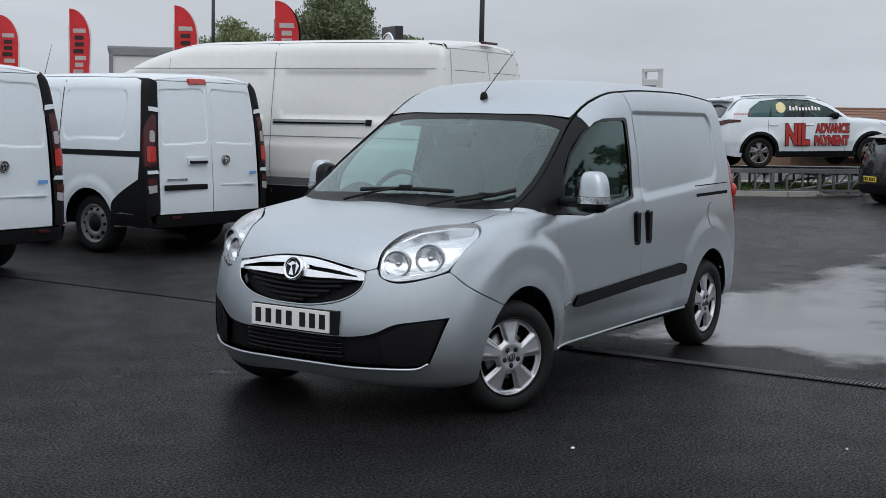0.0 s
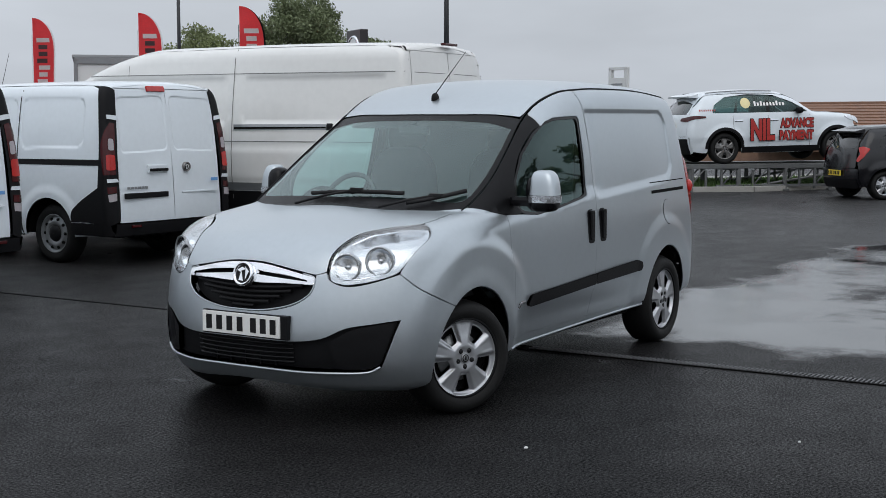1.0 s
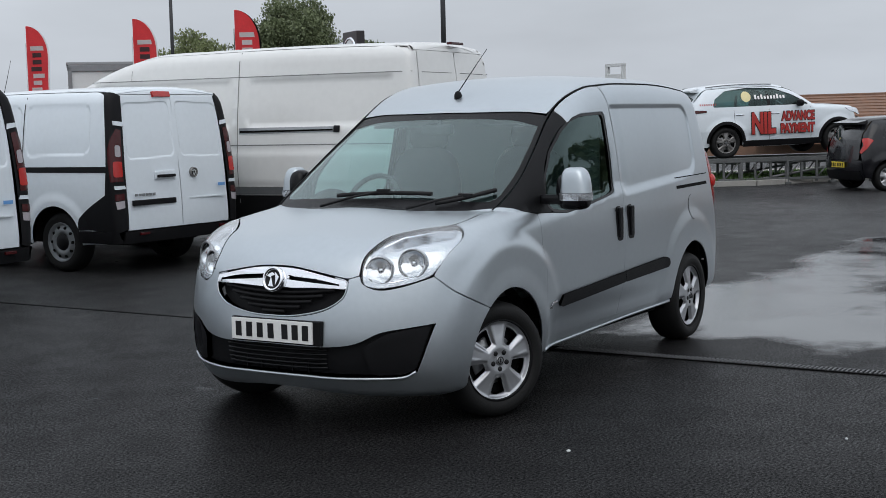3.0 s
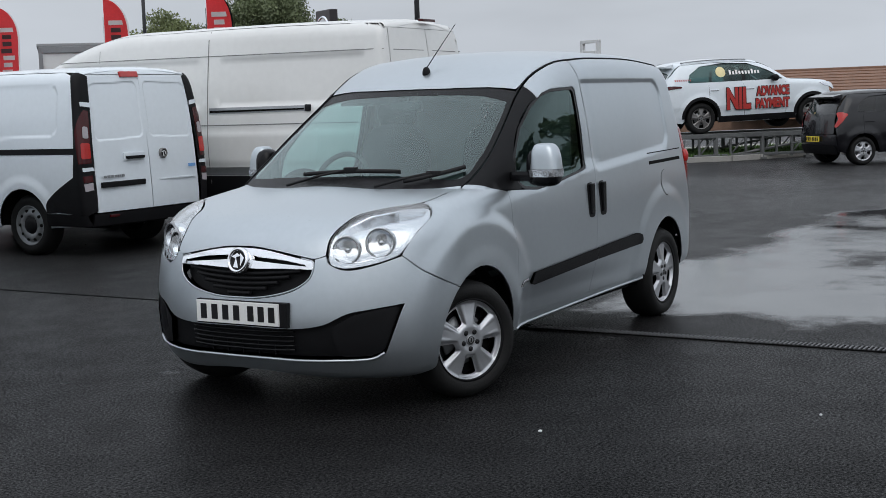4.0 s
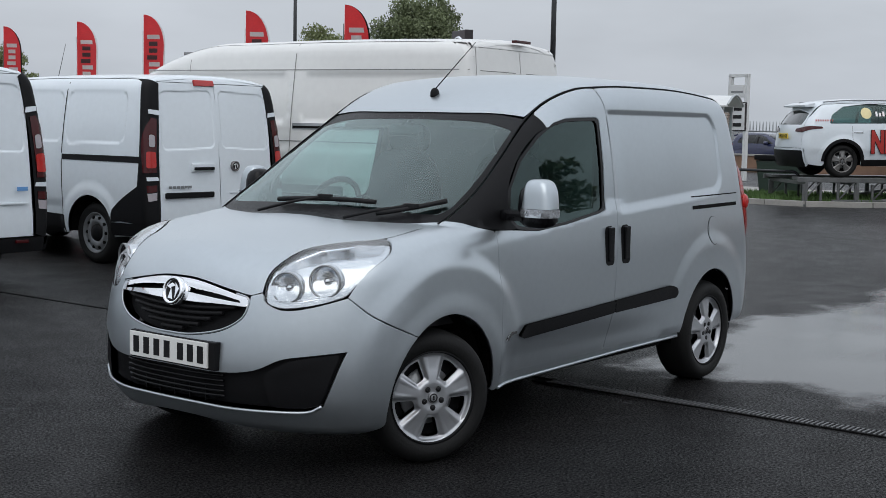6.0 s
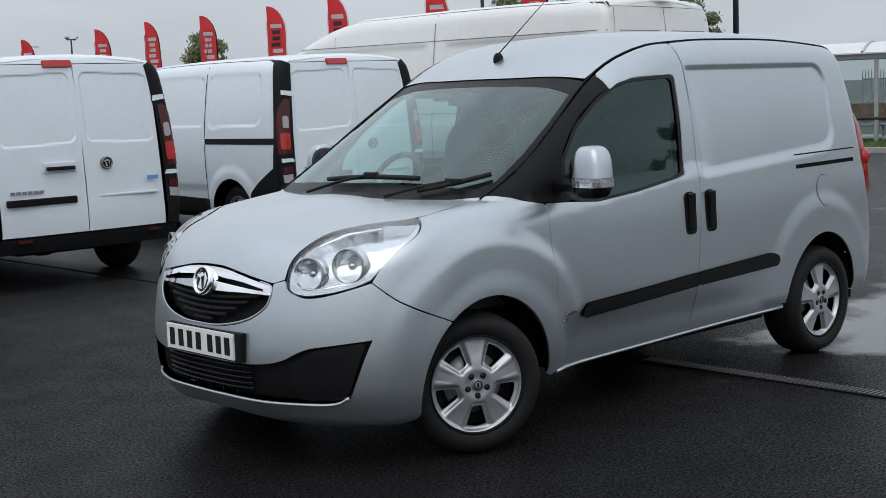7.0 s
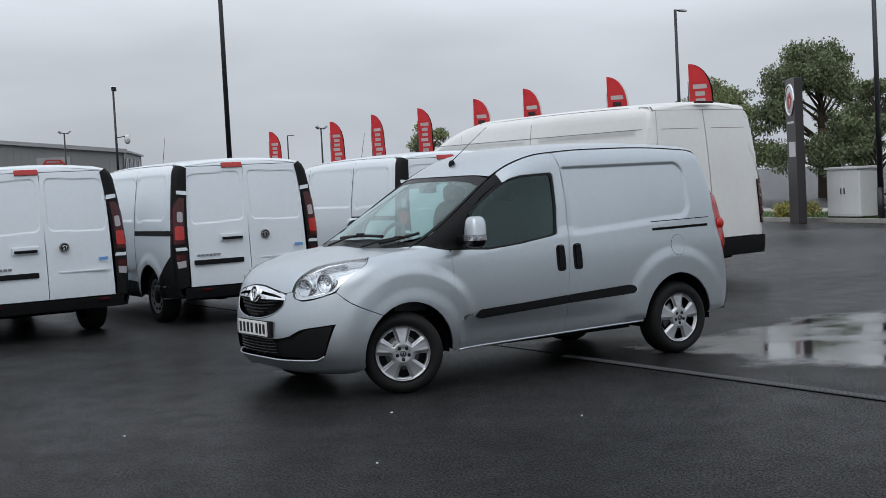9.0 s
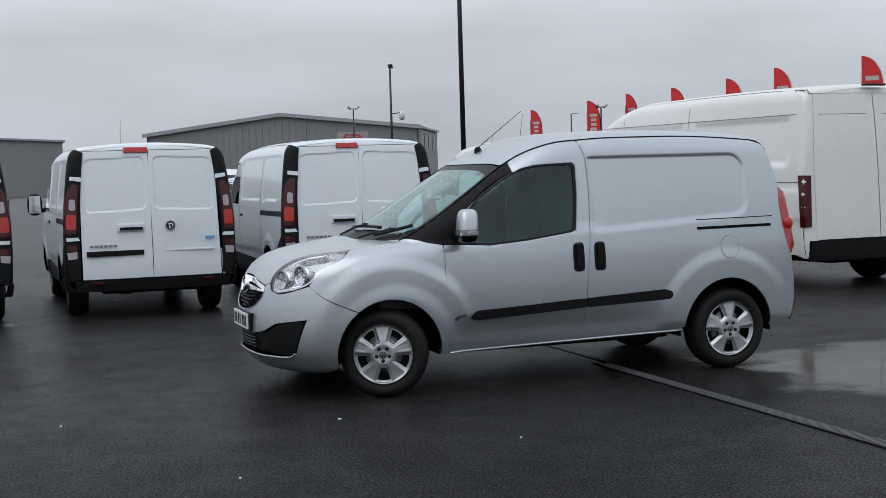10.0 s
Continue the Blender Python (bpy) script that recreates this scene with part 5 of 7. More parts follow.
    part("handle", solid(box(-0.012, 0.235, 1.04, 0.03, 0.26, 0.032, 0.008)), M_PLASTIC, h)
    part("plate_lamp_bar", solid(box(0.0, 0.42, 0.765, 0.035, 0.64, 0.06, 0.012)), M_PLASTIC, van, "black plate lamp bar")
    part("door_ledge", solid(box(0.008, -0.42, 0.775, 0.02, 0.58, 0.02, 0.006)), paint, van)
    part("name_bars", solid(*[box(0.004, 0.68 - 0.052 * k, 0.85, 0.006, 0.040, 0.027, 0.001) for k in range(6)]), M_STEEL, van, "plain grey bars")
    part("sticker", solid(box(0.002, -0.66, 0.905, 0.006, 0.11, 0.035, 0.001)), M_STICKER, van, "small blue sticker")
    badge(Vector((0.006, -0.21, 1.06)), 0.056, Matrix.Rotation(radians(180), 3, "Z"), van, M_GREYPAINT)
    part("aerial", solid(rod((2.9, 0.0, 2.03), (2.75, 0.0, 2.42), 0.004, 0.002, 6)), M_INK, van)
    part("underbody", solid(box(2.5, 0, 0.40, 4.4, 1.1, 0.24, 0.03), box(2.53, 0, 0.42, 2.1, 1.7, 0.2, 0.03), box(0.42, 0.3, 0.33, 0.3, 0.14, 0.12, 0.03)), M_DARK, van)
    part("bulkhead", solid(box(2.9, 0, 1.2, 0.02, 1.6, 1.4)), M_DARK, van)
    for y in (-0.4, 0.4):
        part("seat", solid(lump(3.05, y, 1.2, 0.1, 0.24, 0.4, 3.0, 14, 8)), M_SEAT, van)
    part("dashboard", solid(box(4.1, 0, 1.05, 0.5, 1.5, 0.25, 0.05)), M_DASH, van)
    return van


first = white_van("parked_van", M_WHITE, "white panel van with black rear corners, parked tail outwards", "parked van row")
ROW = [(-5.0, -6.02, -1.0), (-1.68, -5.72, 0.0), (0.82, -5.75, 1.0), (3.32, -5.62, 3.0)]
for i, (x, y, a) in enumerate(ROW):
    m = pose(x, y, 0, 0, 0, -90 + a)
    if i == 0:
        first.matrix_basis = m
    else:
        copy_thing(first, m)
# vans of the rows behind
for x, y, a in ((-5.6, -43.0, 90), (-12.4, -42.0, 90), (3.4, -46.0, 90)):
    o = copy_thing(first, pose(x, y, 0, 0, 0, a))
    tagged(o, "white panel van parked in a row behind", "van", "vans behind")
grey = white_van("grey_van", M_GREYPAINT, "dark grey van parked nose outwards behind the white vans")
grey.matrix_basis = pose(-9.0, -42.0, 0, 0, 0, 90)
blue = white_van("blue_van", M_BLUEPAINT, "dark blue van parked behind the white vans")
blue.matrix_basis = pose(-8.6, -16.5, 0, 0, 0, -90)

# ---- tall white van: tail towards +y ----
T_WIDTH = curve((0.2, 0.93), (0.5, 1.0), (1.0, 1.035), (1.4, 1.03), (2.0, 0.965), (2.4, 0.91))
T_TAIL = curve((0.2, 0.03), (0.5, 0.0), (1.2, 0.02), (1.9, 0.07), (2.4, 0.13))
T_ROOF = curve((-0.2, 2.39), (0.5, 2.43), (3.0, 2.44), (3.6, 2.42), (4.2, 2.26), (4.8, 1.97), (5.4, 1.5))


def tall_form(p):
    x, y, z = p[:, 0], p[:, 1], p[:, 2]
    ay = np.abs(y)
    w = T_WIDTH(z)
    w = w - 0.014 * sstep(0.012, -0.02, rbox(x, z, 1.25, 1.75, 0.95, 0.27, 0.1)) - 0.014 * sstep(0.012, -0.02, rbox(x, z, 3.4, 1.75, 1.05, 0.27, 0.1))
    w = w + 0.012 * sstep(0.03, -0.03, np.abs(z - 1.0) - 0.19)
    side = ay - w
    tail = T_TAIL(z) + 0.05 * ay ** 2 - x
    roof = z - T_ROOF(x) + 0.06 * (ay / 0.9) ** 2
    nose = (x - 6.1 + 0.35 * ay ** 2.4 + 0.3 * np.maximum(z - 0.9, 0)) * 0.85
    f = smax(smax(side, nose, 0.14), roof, 0.15)
    return smax(smax(f, tail, 0.08), 0.3 - z, 0.05)


tall = thing("tall_van", "tall white long-wheelbase van parked beside the row", "van")
for s in (1, -1):
    SR = side_ray(s)
    gx = np.linspace(0.14, 4.6, 20)
    edge = [(x, float(z) - 0.005) for x, z in zip(gx, meet(tall_form, np.stack([gx, 0 * gx + s * 0.85, 0 * gx + 1.0], 1), np.array([[0, 0, 1.0]]) + np.zeros((20, 3)), 1.8)[:, 2])]
    low = [(5.2, 1.45), (5.7, 1.1), (5.85, 0.6), (5.6, 0.4)] + arc(5.1, 0.36, 0.41, -2, 182, 16) + [(4.6, 0.42), (1.6, 0.42)] + arc(1.1, 0.36, 0.41, 4, 176, 16) + [(0.6, 0.42), (0.09, 0.42), (0.08, 1.2), (0.10, 1.9)]
    win = [(4.25, 1.30), (4.28, 1.85), (4.5, 1.88), (4.85, 1.65), (5.15, 1.36)]
    sheet("body_side", tall_form, edge + low, SR, M_CREAM, tall, holes=[rounded(win, 0.05, 3)], step=0.06, skirt=0.03)
    sheet("side_window", tall_form, rounded(win, 0.05, 3), SR, M_DARKGLASS, tall, step=0.1, lift=-0.01, skirt=0)
    for pts in ([(2.30, 0.6), (2.309, 0.6), (2.309, 2.36), (2.30, 2.36)], [(3.82, 0.5), (3.826, 0.5), (3.826, 2.2), (3.82, 2.2)], [(0.14, 2.06), (4.6, 2.075), (4.6, 2.083), (0.14, 2.068)], [(0.14, 1.27), (3.9, 1.27), (3.9, 1.28), (0.14, 1.28)]):
        sheet("panel_gap", tall_form, pts, SR, M_SEAM, tall, step=0.12, lift=0.004, skirt=0)
    rail = sheet("slide_rail", tall_form, [(1.05, 1.415), (2.28, 1.405), (2.28, 1.475), (1.05, 1.475)], SR, M_STEEL, tall, step=0.08, lift=0.006, skirt=0.02, label="grey slide rail")
    sheet("rail_slot", tall_form, [(1.06, 1.43), (2.27, 1.42), (2.27, 1.445), (1.06, 1.448)], SR, M_DARK, rail, step=0.1, lift=0.008, skirt=0)
    sheet("rail_stop", tall_form, [(0.98, 1.41), (1.05, 1.41), (1.05, 1.48), (0.98, 1.48)], SR, M_PLASTIC, rail, step=0.05, lift=0.012, skirt=0.02)
    sheet("rub_strip", tall_form, [(1.6, 0.70), (4.6, 0.70), (4.6, 0.79), (1.6, 0.79)], SR, M_STEEL, tall, step=0.08, lift=0.008, skirt=0.02)
    sheet("lower_trim", tall_form, [(1.55, 0.42), (4.65, 0.42), (4.65, 0.69), (1.55, 0.69)], SR, M_PLASTIC, tall, step=0.08, lift=0.004, skirt=0.01)
    q = [ball((1.2, 0, 1.2), (x, s * y, z)) for x, y, z in ((0.05, 0.93, 1.35), (0.02, 0.95, 0.75), (0.10, 1.03, 0.75), (0.14, 1.02, 1.35))]
    sheet("tail_lamp", tall_form, q, ball_ray((1.2, 0, 1.2)), M_RED, tall, step=0.05, lift=0.012, skirt=0.02)
    y0, y1 = (0.005, 0.86) if s > 0 else (-0.86, -0.005)
    sheet("rear_door", tall_form, [(y0, 0.6), (y1, 0.6), (y1, 1.5), (y1 - 0.06 * (s > 0), 2.3), (y0 + 0.06 * (s < 0), 2.3)], end_ray(1.0, -1), M_CREAM, tall, step=0.06, skirt=0.03)
    # crease across the door: flat grey strip, its shade put into the colour
    sheet("door_crease_shade", tall_form, [(y0 + 0.1, 2.055), (y1 - 0.1, 2.055), (y1 - 0.1, 2.063), (y0 + 0.1, 2.063)], end_ray(1.0, -1), M_SEAM, tall, step=0.1, lift=0.001, skirt=0)
    for x in (1.1, 5.1):
        steel_wheel(tall, x, s, 0.35, 0.95)
        h = solid(spun([(0.02, 0.5 * s), (0.43, 0.5 * s), (0.43, 0.95 * s)], 32, "y", (x, 0, 0.36)))
        bmesh.ops.delete(h, geom=[v for v in h.verts if v.co.z < 0.3], context="VERTS")
        part("wheel_housing", h, M_DARK, tall)
for s in (1, -1):
    q = [ball((1.2, 0, 1.2), (x, s * y, z)) for x, y, z in ((0.12, 0.78, 2.40), (0.06, 0.83, 1.6), (0.02, 0.84, 0.62), (0.02, 0.84, 0.42), (0.30, 1.0, 0.42), (0.30, 1.03, 1.2), (0.30, 0.98, 1.9), (0.34, 0.86, 2.42))]
    sheet("corner_post", tall_form, q, ball_ray((1.2, 0, 1.2)), M_CREAM, tall, step=0.06, lift=-0.004, skirt=0)
sheet("roof", tall_form, mirror2([(0.13, 0), (0.14, 0.845), (2.0, 0.845), (4.0, 0.845), (4.65, 0.8), (4.75, 0)]), top_ray(1.0), M_CREAM, tall, step=0.1, skirt=0.02)
sheet("windscreen", tall_form, mirror2([(4.77, 0), (4.67, 0.8), (5.2, 0.83), (5.4, 0.6), (5.5, 0)]), top_ray(0.9), M_DARKGLASS, tall, step=0.1, skirt=0.01)
sheet("hood", tall_form, mirror2([(5.51, 0), (5.41, 0.6), (5.22, 0.84), (5.6, 0.75), (5.85, 0.4), (5.9, 0)]), top_ray(0.8), M_CREAM, tall, step=0.1, skirt=0.01)
sheet("front_panel", tall_form, rounded([(-0.85, 0.35), (0.85, 0.35), (0.75, 1.2), (-0.75, 1.2)], 0.05), end_ray(4.5, 1), M_CREAM, tall, step=0.1, skirt=0.02)
sheet("rear_header", tall_form, [(-0.84, 2.305), (0.84, 2.305), (0.82, 2.37), (-0.82, 2.37)], end_ray(1.0, -1), M_CREAM, tall, step=0.06, skirt=0.02)
sheet("rear_bumper", tall_form, [(-0.95, 0.36), (0.95, 0.36), (0.95, 0.59), (-0.95, 0.59)], end_ray(1.0, -1), M_PLASTIC, tall, step=0.08, lift=0.05, skirt=0.1)
part("brake_light", solid(box(0.09, 0, 2.40, 0.06, 0.3, 0.03, 0.008)), M_RED, tall)
part("underbody", solid(box(3.0, 0, 0.42, 5.6, 1.1, 0.24, 0.03), box(3.1, 0, 0.44, 2.9, 1.8, 0.2, 0.03)), M_DARK, tall)
tall.matrix_basis = pose(-7.81, -4.0, 0, 0, 0, -85) @ Matrix.Diagonal((1.10, 1.10, 1.04, 1))

# ---- cars: x ahead from the rear axle, y to the car's left ----
def car_form(L):
    """The form of a small car from its main lines: wb wheelbase, w half width, h roof, tail and nose."""
    width = curve((0.15, L["w"] - 0.07), (0.4, L["w"] - 0.015), (0.7, L["w"]), (L["belt"], L["w"] - 0.03), (L["belt"] + 0.3, L["w"] - 0.13), (L["h"], L["w"] - 0.27))
    hood, roof, tail = curve(*L["hood"]), curve(*L["roof"]), curve(*L["tail"])
    wb, r, nose_x = L["wb"], L["r"], L["nose"]

    def form(p):
        x, y, z = p[:, 0], p[:, 1], p[:, 2]
        ay = np.abs(y)
        w = width(z) + 0.025 * sstep(r + 0.22, r + 0.08, np.hypot(x, z - r)) + 0.025 * sstep(r + 0.22, r + 0.08, np.hypot(x - wb, z - r))
        w = w - 0.02 * sstep(0.62, 0.45, z)
        nose = (x - nose_x + 0.5 * ay ** 2.4 + 0.35 * np.maximum(z - 0.62, 0) ** 1.5) * 0.85
        bonnet = (z - hood(x) + 0.05 * ay ** 2) * 0.95
        bonnet = np.maximum(bonnet, wb * 0.6 - x)
        screen = (z - L["belt"] - 0.03 - (L["cowl"] - 0.3 * ay ** 2 - x) * L["rake"]) * 0.86
        top = np.minimum(bonnet, smax(screen, z - roof(x) + 0.08 * ay ** 2, 0.12))
        back = (tail(z) + 0.16 * ay ** 2 - x) * 0.9
        f = smax(smax(ay - w, nose, 0.12), top, 0.12)
        return smax(smax(f, back, 0.12), 0.2 - z, 0.05)
    return form


def hatchback(name, L, paint, label, window, clad=False):
    F = car_form(L)
    car = thing(name, label, "car")
    wb, r, w, belt = L["wb"], L["r"], L["w"], L["belt"]
    ends = (float(curve(*L["tail"])(0.6)) + 0.12, L["nose"] - 0.30)
    for s in (1, -1):
        SR = side_ray(s)
        gx = np.linspace(L["edge"][0], L["edge"][1], 14)
        yg = w - 0.24
        edge = [(x, float(z) - 0.01) for x, z in zip(gx, meet(F, np.stack([gx, 0 * gx + s * yg, 0 * gx + 0.7], 1), np.array([[0, 0, 1.0]]) + np.zeros((14, 3)), 1.3)[:, 2])]
        fx = np.linspace(L["edge"][1] + 0.08, L["nose"] - 0.48, 7)
        edge += [(x, float(z) - 0.006) for x, z in zip(fx, meet(F, np.stack([fx, 0 * fx + s * (w - 0.14), 0 * fx + 0.5], 1), np.array([[0, 0, 1.0]]) + np.zeros((7, 3)), 1.0)[:, 2])]
        low = [(ends[1] - 0.12, 0.72), (ends[1], 0.5), (ends[1], 0.3), (wb + r + 0.1, 0.24)] + arc(wb, r, r + 0.055, -8, 188, 16) + [(wb - r - 0.1, 0.24), (r + 0.1, 0.24)] + arc(0, r, r + 0.055, -8, 188, 16) + [(-r - 0.1, 0.25), (ends[0], 0.3), (ends[0] - 0.03, 0.7), (ends[0] + 0.02, belt)]
        sheet("body_side", F, edge + low, SR, paint, car, holes=[rounded(window, 0.04, 3)], step=0.05, skirt=0.03)
        sheet("side_window", F, rounded(window, 0.04, 3), SR, M_SIDEGLASS if clad else M_DARKGLASS, car, step=0.08, lift=-0.01, skirt=0)
        xm = L["pillar"]
        sheet("pillar", F, [(xm - 0.04, belt - 0.02), (xm + 0.04, belt - 0.02), (xm + 0.02, window[1][1] + 0.08), (xm - 0.04, window[1][1] + 0.08)], SR, M_TRIM, car, step=0.05, lift=-0.004, skirt=0)
        for x0 in (xm - 0.02, xm + 0.98, xm - 0.85):
            sheet("panel_gap", F, [(x0, 0.34), (x0 + 0.007, 0.34), (x0 + 0.007, belt - 0.01), (x0, belt - 0.01)], SR, M_DARK, car, step=0.1, lift=0.0015, skirt=0)
        for x0 in (xm + 0.12, xm - 0.72):
            part("door_handle", solid(box(x0, s * (w - 0.012), belt - 0.13, 0.2, 0.03, 0.03, 0.01)), paint if not clad else M_CHROME, car)
        if clad:
            for cx in (0, wb):
                ring = arc(cx, r, r + 0.115, 0, 180, 18) + arc(cx, r, r + 0.05, 180, 0, 18)
                sheet("arch_cladding", F, ring, SR, M_PLASTIC, car, step=0.04, lift=0.012, skirt=0.03)
            sheet("sill_cladding", F, [(r + 0.06, 0.24), (wb - r - 0.06, 0.24), (wb - r - 0.06, 0.37), (r + 0.06, 0.37)], SR, M_PLASTIC, car, step=0.06, lift=0.012, skirt=0.03)
            part("roof_rail", solid(tube([(x, s * (w - 0.27), float(meet(F, np.array([[x, s * (w - 0.27), 0.8]]), np.array([[0, 0, 1.0]]), 1.2)[0, 2]) + 0.03) for x in np.linspace(-0.35, 1.2, 9)], 0.014, 6)), M_STEEL, car)
        mir = part("door_mirror", solid(lump(L["cowl"] - 0.62, s * (w + 0.06), belt + 0.08, 0.07, 0.11, 0.075, 2.6, 18, 10)), M_PLASTIC if clad else paint, car)
        for cx in (0, wb):
            wh = alloy_wheel(car, cx, s, r, 0.21, w - 0.005, finish=M_GREYPAINT if clad else M_ALLOY)
            h = solid(spun([(0.02, (w - 0.35) * s), (r + 0.07, (w - 0.35) * s), (r + 0.07, (w - 0.02) * s)], 32, "y", (cx, 0, r)))
            bmesh.ops.delete(h, geom=[v for v in h.verts if v.co.z < 0.22], context="VERTS")
            part("wheel_housing", h, M_DARK, car)
        c = (0.5, 0, 0.8)
        q = lambda pts: rounded([ball(c, (x, s * y, z)) for x, y, z in pts], 0.02, 3)
        sheet("tail_lamp", F, q(L["lamp"]), ball_ray(c), M_RED if clad else M_REDHOT, car, step=0.04, lift=0.012, skirt=0.02)
        c2 = (wb, 0, 0.5)
        sheet("headlamp", F, rounded([ball(c2, (x, s * y, z)) for x, y, z in L["front_lamp"]], 0.02, 3), ball_ray(c2), M_LAMPBODY, car, step=0.04, lift=0.01, skirt=0.02)
    e0, e1, yg = L["edge"][0], L["edge"][1], w - 0.24
    sheet("roof", F, mirror2([(e0, 0), (e0, yg - 0.003), ((e0 + e1) / 2, yg - 0.003), (L["screen_top"] + 0.0, yg - 0.003), (L["screen_top"] + 0.05, 0)]), top_ray(0.7), paint, car, step=0.07, skirt=0.02)
    sheet("windscreen", F, mirror2([(L["screen_top"] + 0.055, 0), (L["screen_top"] + 0.005, yg - 0.003), (e1, yg - 0.003), (L["cowl"] - 0.12, yg - 0.05), (L["cowl"] + 0.0, 0)]), top_ray(0.7), M_DARKGLASS, car, step=0.07, skirt=0.01)
    sheet("hood", F, mirror2([(L["cowl"] + 0.005, 0), (L["cowl"] - 0.115, yg - 0.045), (e1 + 0.005, yg + 0.01), (wb + 0.25, yg), (wb + 0.5, 0.3), (wb + 0.52, 0)]), top_ray(0.5), paint, car, step=0.07, skirt=0.02)
    sheet("front_wings", F, mirror2([(L["cowl"] + 0.03, 0), (L["cowl"] - 0.08, yg - 0.05), (e1 + 0.02, yg), (e1 + 0.02, w - 0.10), (wb + 0.3, w - 0.13), (wb + 0.55, 0.48), (wb + 0.66, 0)]), top_ray(0.5), paint, car, step=0.06, lift=-0.006, skirt=0)
    sheet("front_bumper", F, rounded([(-w + 0.1, 0.25), (w - 0.1, 0.25), (w - 0.15, 0.78), (-w + 0.15, 0.78)], 0.06), end_ray(wb, 1), paint, car, step=0.07, skirt=0.02)
    sheet("front_grille", F, rounded([(-0.45, 0.55), (0.45, 0.55), (0.4, 0.72), (-0.4, 0.72)], 0.04), end_ray(wb, 1), M_TRIM, car, step=0.06, lift=0.01, skirt=0.02)
    er = end_ray(0.3, -1)
    sheet("tailgate", F, rounded([(-w + 0.16, 0.62), (w - 0.16, 0.62), (w - 0.2, belt), (w - 0.32, L["h"] - 0.12), (-w + 0.32, L["h"] - 0.12), (-w + 0.2, belt)], 0.05), er, paint, car, holes=[rounded([(-w + 0.26, belt + 0.03), (w - 0.26, belt + 0.03), (w - 0.36, L["h"] - 0.17), (-w + 0.36, L["h"] - 0.17)], 0.05)], step=0.05, skirt=0.02)
    sheet("rear_window", F, rounded([(-w + 0.26, belt + 0.03), (w - 0.26, belt + 0.03), (w - 0.36, L["h"] - 0.17), (-w + 0.36, L["h"] - 0.17)], 0.05), er, M_DARKGLASS, car, step=0.06, lift=-0.006, skirt=0)
    sheet("rear_bumper", F, rounded([(-w + 0.08, 0.24), (w - 0.08, 0.24), (w - 0.08, 0.61), (-w + 0.08, 0.61)], 0.05), er, paint, car, step=0.06, lift=0.012, skirt=0.05)
    sheet("lower_bumper", F, rounded([(-w + 0.12, 0.23), (w - 0.12, 0.23), (w - 0.12, 0.57 if clad else 0.40), (-w + 0.12, 0.57 if clad else 0.40)], 0.04), er, M_PLASTIC, car, step=0.06, lift=0.02, skirt=0.03)
    tx = float(curve(*L["tail"])(L["plate_z"]))
    plate = part("number_plate", solid(box(tx - 0.035, 0, L["plate_z"], 0.015, 0.52, 0.11, 0.003)), M_PLATE_Y, car, "yellow plate with plain bars")
    for k in range(7):
        part("plate_bar", solid(box(tx - 0.0445, -0.2 + 0.066 * k + (0.03 if k > 3 else 0), L["plate_z"], 0.004, 0.04, 0.07, 0.001)), M_INK, plate)
    part("spoiler", solid(prism([(e0 - 0.10, L["h"] - 0.115), (e0 + 0.12, L["h"] - 0.065), (e0 + 0.12, L["h"] - 0.16), (e0 - 0.09, L["h"] - 0.15)], "y", -w + 0.30, w - 0.30, 0.012)), paint, car)
    part("underbody", solid(box(wb / 2, 0, 0.36, wb + 0.9, (w - 0.35) * 2, 0.22, 0.03), box(wb / 2, 0, 0.36, wb - 2 * r - 0.2, (w - 0.12) * 2, 0.2, 0.03)), M_DARK, car)
    for y in (-0.36, 0.36):
        part("seat", solid(lump(xm + 0.25, y, belt + 0.05, 0.1, 0.22, 0.38, 3.0, 14, 8)), M_SEAT, car)
    part("cabin_floor", solid(box(wb / 2, 0, 0.5, wb * 0.8, 1.2, 0.04)), M_DARK, car)
    return car


SUV = dict(wb=2.67, r=0.345, w=0.925, h=1.62, belt=1.07, nose=3.55, cowl=2.36, rake=0.62, edge=(-0.62, 2.2), screen_top=1.45, pillar=1.05, plate_z=0.86,
           hood=((1.6, 1.17), (2.4, 1.13), (3.0, 1.08), (3.4, 1.01), (3.6, 0.94)), roof=((-1.0, 1.50), (-0.5, 1.57), (0.3, 1.64), (1.0, 1.63), (1.6, 1.56), (2.2, 1.4)),
           tail=((0.2, -0.86), (0.5, -0.93), (0.9, -0.90), (1.1, -0.84), (1.35, -0.66), (1.6, -0.48)),
           lamp=((-0.75, 0.45, 1.0), (-0.72, 0.66, 1.03), (-0.45, 0.9, 1.06), (-0.42, 0.9, 1.02), (-0.72, 0.68, 0.93), (-0.80, 0.45, 0.95)),
           front_lamp=((3.25, 0.55, 0.80), (3.2, 0.62, 0.92), (2.85, 0.86, 0.98), (2.95, 0.86, 0.9), (3.2, 0.7, 0.80)))
